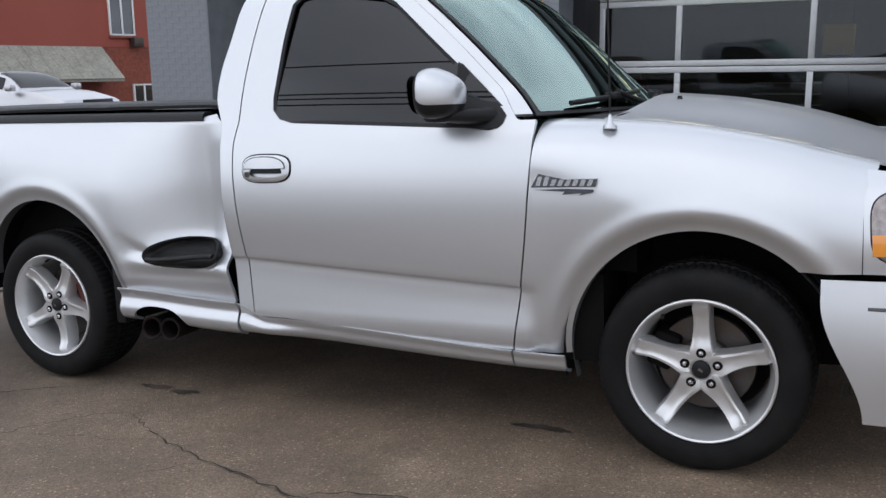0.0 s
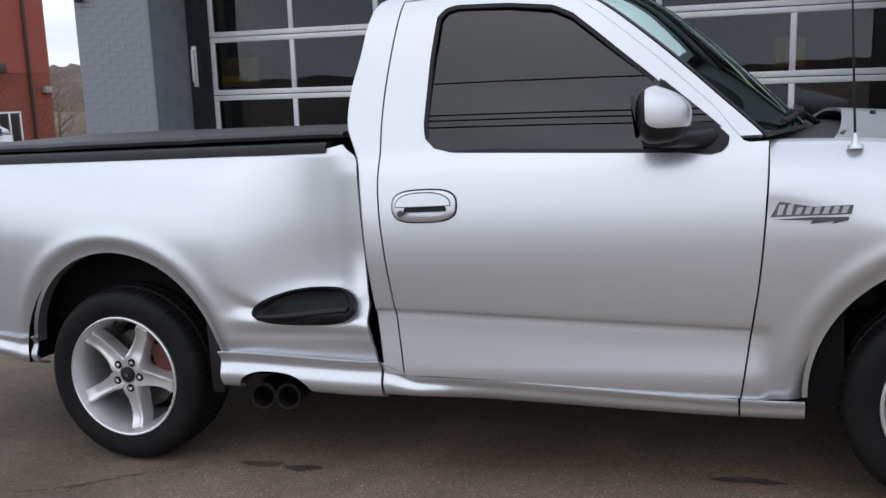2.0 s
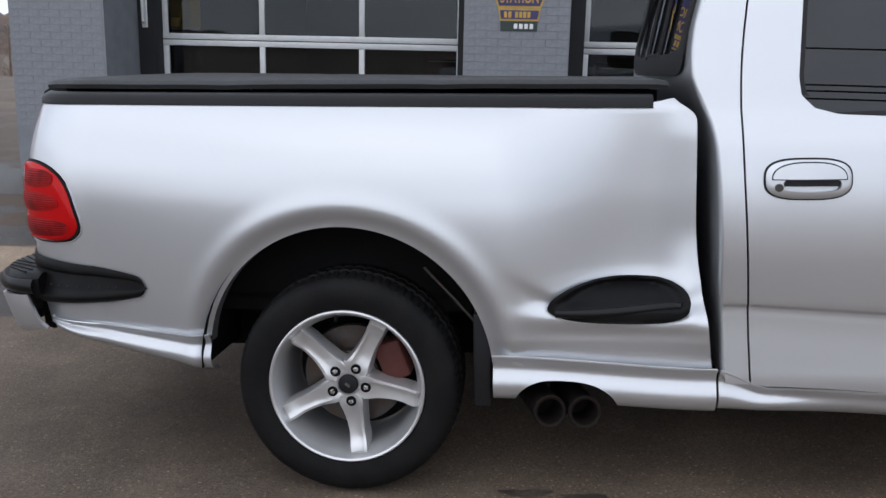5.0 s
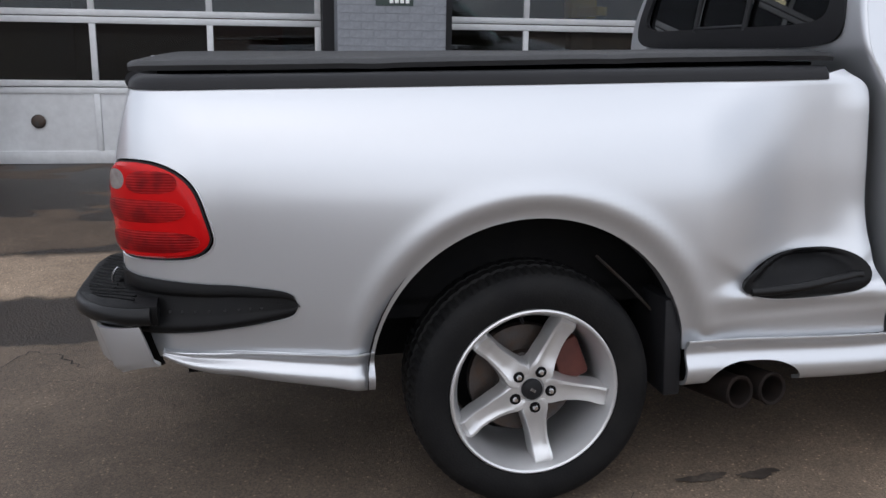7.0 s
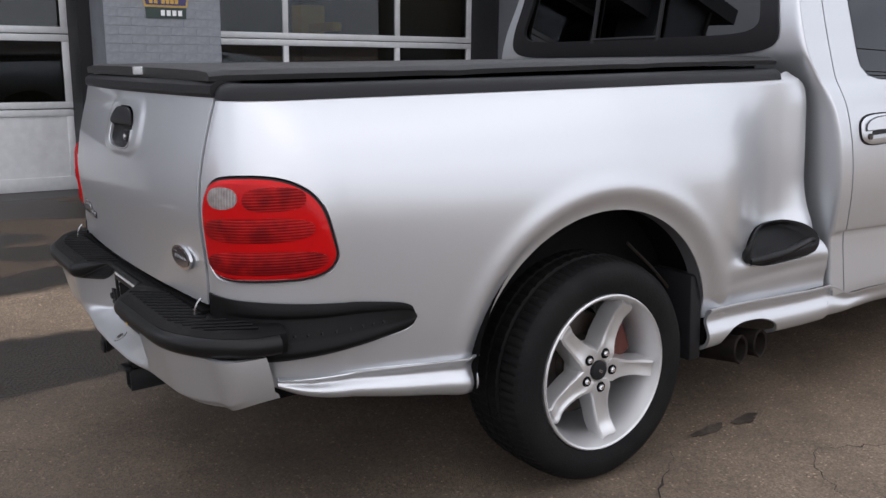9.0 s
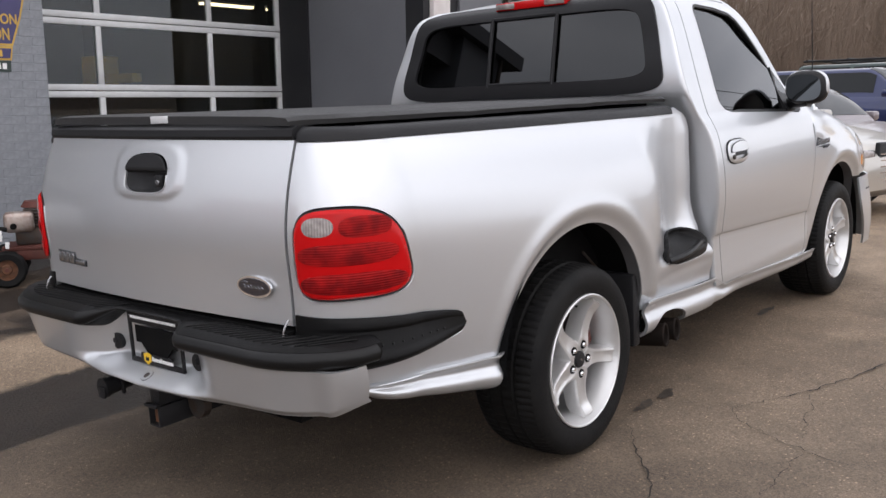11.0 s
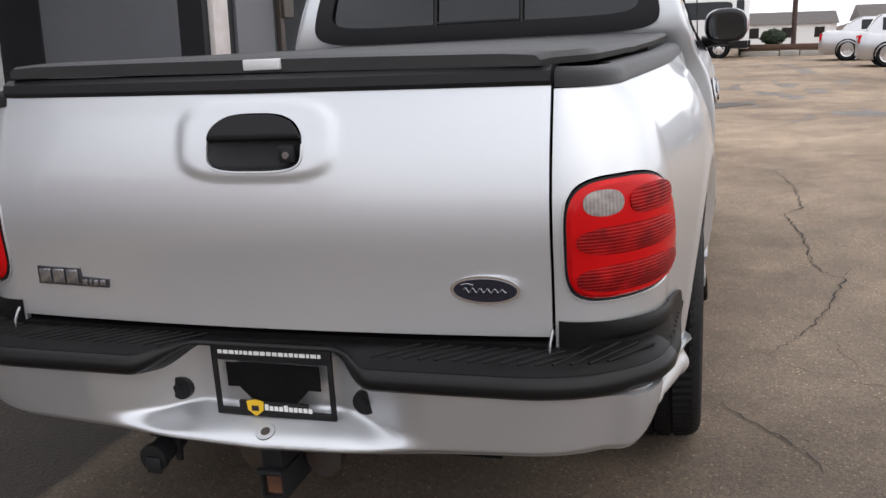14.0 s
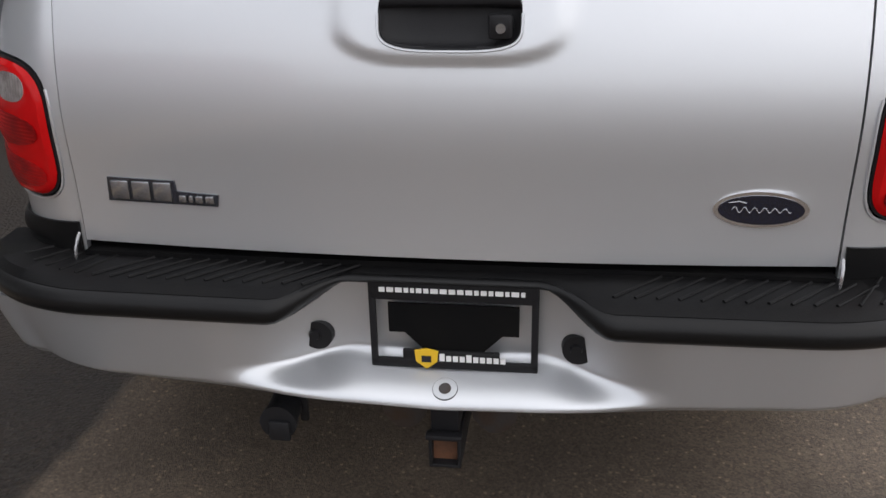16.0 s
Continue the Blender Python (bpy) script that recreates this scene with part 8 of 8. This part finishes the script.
def passenger_van(at, yaw):
    """A high-roofed van: one lofted shell with panes, cladding and lamps laid on it; the nose is at +x."""
    c = thing("passenger_van", "white high-roofed passenger van with a long dark window", "van", "parked vehicles", Matrix.Translation((at[0], at[1], ground_z(at[0], at[1]))) @ Matrix.Rotation(radians(yaw), 4, "Z"))
    def top(x):
        return spline(x, [-2.98, -2.90, -2.6, -1.0, 0.5, 1.1, 1.5, 2.0, 2.25, 2.6, 2.85, 2.98], [2.40, 2.60, 2.68, 2.74, 2.74, 2.66, 2.40, 1.86, 1.50, 1.32, 1.12, 0.92])
    def half(x, z):
        e = 1 - 0.16 * smooth(2.1, 2.98, x) ** 1.5 - 0.05 * smooth(-2.8, -2.98, x)
        return 1.03 * e * (1 - 0.15 * smooth(1.25, 2.75, z)) - 0.03 * smooth(0.6, 0.3, z)
    def side(s, lift=0.0):
        return lambda x, z: (x, s * (half(x, z) + lift), z)
    bm = bmesh.new()
    prev = None
    for x in steps(-2.98, 2.98, 70):
        t, z0 = top(x), 0.34
        fr = [0.0, 0.06, 0.2, 0.4, 0.6, 0.8, 0.93]
        pts = [(half(x, z0 + (t - z0) * f) * (0.97 if f == 0 else 1), z0 + (t - z0) * f) for f in fr]
        h = half(x, t)
        pts += [(h * 0.96, t - 0.045), (h * 0.86, t - 0.015), (h * 0.5, t + 0.01)]
        ring = [bm.verts.new((x, y, z)) for y, z in pts] + [bm.verts.new((x, -y, z)) for y, z in pts[::-1]]
        if prev:
            for m in range(len(ring)):
                n = (m + 1) % len(ring)
                bm.faces.new((prev[m], prev[n], ring[n], ring[m]))
        else:
            bm.faces.new(ring)
        prev = ring
    bm.faces.new(prev[::-1])
    bmesh.ops.recalc_face_normals(bm, faces=bm.faces[:])
    body = part("body", bm, M_CARWHITE, c)
    for s in (-1, 1):
        def pane(xc, zc, hw, hh, n=7.0):
            k = rounded(hw, hh, n, xc, zc)
            sheet("side_window", side(s, 0.012), steps(xc - hw, xc + hw, 40), steps(zc - hh, zc + hh, 16), M_CARPANE, body, "dark side window", cuts=[k], thick=0.004)
        pane(-0.70, 1.86, 1.62, 0.34, 9.0)
        pane(-2.62, 1.92, 0.15, 0.33)
        sheet("door_window", side(s, 0.012), steps(1.08, 1.92, 24), steps(1.48, 2.2, 16), M_CARPANE, body, "dark door glass", cuts=[lambda x, z: 2.02 - 0.62 * smooth(1.45, 2.3, z) - x, lambda x, z: x - 1.08], thick=0.004)
        sheet("lower_cladding", side(s, 0.016), steps(-2.95, 2.5, 40), steps(0.36, 0.66, 6), M_BLACK, body, "dark lower cladding", thick=0.02)
        sheet("tail_lamp", side(s, 0.014), steps(-2.96, -2.76, 6), steps(0.98, 1.52, 10), M_REDLENS, body, "upright red tail lamp", cuts=[rounded(0.10, 0.27, 3.0, -2.86, 1.25)], thick=0.01)
        for x in (-1.55, 0.95):
            bm = bmesh.new()
            box(bm, x, x + 0.012, *sorted((s * (half(x, 1.1) - 0.02), s * (half(x, 1.1) + 0.004))), 0.7, 1.5)
            part("panel_joint", bm, M_BLACK, body)
        bm = bmesh.new()
        y = s * (half(1.2, 1.38) + 0.014)
        box(bm, 1.12, 1.30, y - 0.02, y + 0.02, 1.33, 1.38, 0.01)
        part("door_handle", bm, M_BLACK, body)
        bm = bmesh.new()
        y = s * (half(1.95, 1.5) + 0.13)
        box(bm, 1.80, 1.95, y - 0.12, y + 0.12, 1.45, 1.80, 0.04)
        part("door_mirror", bm, M_BLACK, body)
        bm = bmesh.new()
        box(bm, 2.62, 2.94, *sorted((s * 0.50, s * 0.86)), 0.86, 1.10, 0.05)
        part("head_lamp", bm, M_CLEARLENS, body)
        for xw in (-1.85, 1.95):
            bm = bmesh.new()
            t = bmesh.new()
            lathe(t, [(0.23, -0.10), (0.33, -0.115), (0.36, -0.08), (0.36, 0.08), (0.33, 0.115), (0.23, 0.10)], 30)
            merge(bm, t, pose(xw, s * 0.93, 0.36))
            wh = part("wheel", bm, M_RUBBER, c, "black tyre on a silver-capped wheel")
            bm = bmesh.new()
            t = bmesh.new()
            lathe(t, [(0.0, -0.115), (0.06, -0.115), (0.12, -0.09), (0.21, -0.10), (0.24, -0.085), (0.24, 0.05)], 30)
            merge(bm, t, pose(xw, s * 0.93, 0.36, 0, 0, 0 if s < 0 else 180))
            rim = part("rim", bm, M_ALLOY, wh)
            for m in range(6):
                a = 2 * math.pi * m / 6
                bm = bmesh.new()
                cyl(bm, (xw + 0.165 * math.cos(a), s * 1.02, 0.36 + 0.165 * math.sin(a)), (xw + 0.165 * math.cos(a), s * 1.03, 0.36 + 0.165 * math.sin(a)), 0.026, 0.026, 10)
                part("rim_hole", bm, M_BLACK, rim)
            bm = bmesh.new()
            t = bmesh.new()
            lathe(t, [(0.37, -0.02), (0.45, -0.02), (0.45, 0.15), (0, 0.15)], 30)
            merge(bm, t, pose(xw, s * 1.012, 0.40, 0, 0, 0 if s < 0 else 180))
            part("wheel_arch", bm, M_LINER, c)
    bm = bmesh.new()
    box(bm, -3.06, -2.93, -0.98, 0.98, 0.40, 0.68, 0.04)
    part("rear_bumper", bm, M_BLACK, c)
    bm = bmesh.new()
    box(bm, 2.90, 3.02, -0.60, 0.60, 0.46, 0.84, 0.03)
    part("grille", bm, M_BLACK, c)
    return c


passenger_van((36.8, 1.38), 91)
bm = bmesh.new()
for y in (-0.75, 0.75):
    tube(bm, [(-1.9, y, 1.92), (0.4, y, 1.92)], 0.03, 8)
for x in (-1.8, -0.7, 0.3):
    tube(bm, [(x, -0.78, 1.94), (x, 0.78, 1.94)], 0.03, 8)
part("roof_rack", bm, M_BLACK, bpy.data.objects["green_suv"])


def planting_bed():
    b = thing("planting_bed", "raised timber-edged planting bed with a round shrub", "planting bed", m=pose(37.4, -3.6, ground_z(37.4, -3.6)))
    for k in range(2):
        bm = bmesh.new()
        box(bm, -0.10 + 0.015 * k, 0.10, -3.2, 2.3, -0.1 if k == 0 else 0.27, 0.26 if k == 0 else 0.47, 0.02)
        part("timber", bm, M_WOODBED, b)
    bm = bmesh.new()
    box(bm, 0.08, 6.5, -3.2, 2.3, -0.1, 0.44)
    part("grass", bm, M_GRASS, b, "dull grass")
    r = random.Random(8)
    vs, fs = [], []
    for _ in range(2600):
        d = Vector((r.gauss(0, 1), r.gauss(0, 1), r.gauss(0, 1))).normalized()
        p = Vector((d.x * 0.48, d.y * 0.50, d.z * 0.32)) * r.uniform(0.70, 1.05) + Vector((1.0, 0.95, 0.76))
        q = Vector((r.gauss(0, 1), r.gauss(0, 1), r.gauss(0, 1))).normalized() * 0.09
        n = d.cross(q).normalized() * 0.035
        k = len(vs)
        vs += [tuple(p - n), tuple(p + n), tuple(p + q)]
        fs.append((k, k + 1, k + 2))
    me = bpy.data.meshes.new("shrub")
    me.from_pydata(vs, [], fs)
    me.materials.append(M_PINE)
    o = new("shrub", me)
    o.parent = b
    for k, (y0, y1) in enumerate(((0.75, 2.25), (-0.02, 0.72), (-1.45, -0.06), (-2.9, -1.5))):
        bm = bmesh.new()
        box(bm, -0.42, -0.16, y0, y1, -0.08, 0.20 + 0.02 * (k % 2), 0.05)
        part("kerb_stone", bm, M_KERB, b)
    return b


planting_bed()


def snow_heap(x, y, size, seed):
    """A low melting lump of old snow."""
    t = bmesh.new()
    bmesh.ops.create_icosphere(t, subdivisions=3, radius=1)
    for v in t.verts:
        k = 1 + 0.35 * noise.noise(v.co * 1.7 + Vector((seed, 0, 0))) + 0.15 * noise.noise(v.co * 5)
        v.co = Vector((v.co.x * size * k, v.co.y * size * 0.55 * k, max(-0.02, v.co.z * size * 0.34 * k)))
    bm = bmesh.new()
    merge(bm, t)
    ob = part("snow_heap", bm, M_SNOW, None)
    ob.matrix_world = pose(x, y, ground_z(x, y))
    return tagged(ob, "small melting lump of dirty snow on concrete", "snow", "snow lumps")


for x, y, size, k in ((-2.98, 3.86, 0.16, 1), (-3.28, 3.81, 0.09, 2), (7.96, 0.00, 0.22, 3), (8.26, -0.15, 0.12, 4)):
    snow_heap(x, y, size, k)


def road_sign(name, at, yaw, w, z0, z1, face, rows, label, edge=None, posts=(-0.3, 0.3), bars=True):
    s = thing(name, label, "sign", m=Matrix.Translation((*at, ground_z(*at))) @ Matrix.Rotation(radians(yaw), 4, "Z"))
    bm = bmesh.new()
    box(bm, -w / 2, w / 2, -0.12, 0.12, z0, z1, 0.02)
    part("panel", bm, face, s)
    for px in posts:
        bm = bmesh.new()
        cyl(bm, (px * w, 0, -0.3), (px * w, 0, z0 + 0.1), 0.11, 0.11, 12)
        part("post", bm, M_BROWNPIPE, s)
    if edge:
        bm = bmesh.new()
        box(bm, -w / 2, w / 2, -0.135, 0.135, z0 - 0.02, z0 + 0.22, 0.01)
        part("edge_strip", bm, edge, s)
    r = random.Random(int(w * 100))
    for z, h, fill, mat in rows:
        x = -w / 2 * fill
        while x < w / 2 * fill:
            wd = r.uniform(0.5, 1.3) * h
            bm = bmesh.new()
            box(bm, x, min(x + wd, w / 2 * fill), -0.128, -0.12, z, z + h)
            part("bar", bm, mat, s, smooth=False)
            x += wd + h * (0.25 if r.random() < 0.75 else 0.8)
    return s


board = road_sign("letter_board", (44.0, 1.2), -90, 3.5, 3.62, 5.1, M_SIGNFACE, [(4.75, 0.17, 0.85, M_SIGNTEXT), (4.44, 0.17, 0.7, M_SIGNTEXT), (3.80, 0.14, 0.28, M_SIGNTEXT)], "pale letter board sign on a dark post", posts=(0.02,))
ysign = road_sign("shop_sign", (41.0, -2.5), -90, 3.75, 2.86, 5.4, M_SIGNYEL, [(4.45, 0.60, 0.86, M_SIGNTEXT), (3.98, 0.26, 0.8, M_SIGNTEXT)], "yellow shop sign with a blue lower edge", edge=M_SIGNBLUE, posts=(-0.28, 0.30))
for owner, text, z, size, mat in ((ysign, "QUALITY ON TIME", 3.58, 0.34, M_SIGNRED), (ysign, "EVERY TIME", 3.20, 0.30, M_SIGNRED), (board, "FAMILY OWNED & OPERATED", 4.10, 0.205, M_SIGNTEXT)):
    cu = bpy.data.curves.new("lettering", "FONT")
    cu.body, cu.size, cu.align_x, cu.extrude, cu.offset = text, size, "CENTER", 0.004, 0.004
    cu.materials.append(mat)
    o = new("lettering", cu)
    o.parent = owner
    o.matrix_basis = pose(0, -0.13, z, 90, 0, 0)

# low roofs and a yellow shop far across the street
for k, (x, y, w, d, h, mat) in enumerate(((105, -20, 12, 9, 4.0, M_CARBEIGE), (130, -6, 16, 10, 4.2, M_CARWHITE), (86, -34, 14, 10, 5.5, M_CARBEIGE))):
    b = thing("far_house", "low pale building far across the street", "building", "far houses", pose(x, y, 0.9))
    bm = bmesh.new()
    box(bm, -d / 2, d / 2, -w / 2, w / 2, -0.3, h * 0.6)
    part("wall", bm, mat, b)
    bm = bmesh.new()
    prism(bm, [(-d / 2 - 0.4, -w / 2 - 0.3, h * 0.6), (d / 2 + 0.4, -w / 2 - 0.3, h * 0.6), (0, -w / 2 - 0.3, h)], (0, w + 0.6, 0))
    part("roof", bm, M_STEEL, b, smooth=False)
    for i in range(4):
        bm = bmesh.new()
        yy = -w / 2 + w * (i + 0.5) / 4
        box(bm, -d / 2 - 0.03, -d / 2 + 0.02, yy - 0.6, yy + 0.6, 0.8, 2.1)
        part("window", bm, M_GLASS_CAR, b, smooth=False)

# ---- painted bricks of the piers ----
brick_courses(pier_w, -4.40, -3.47, FRONT_Y - 0.006, 0.62, 3.6, 1)
brick_courses(pier_m, -0.17, 0.73, FRONT_Y - 0.006, 0.04, 2.95, 2)
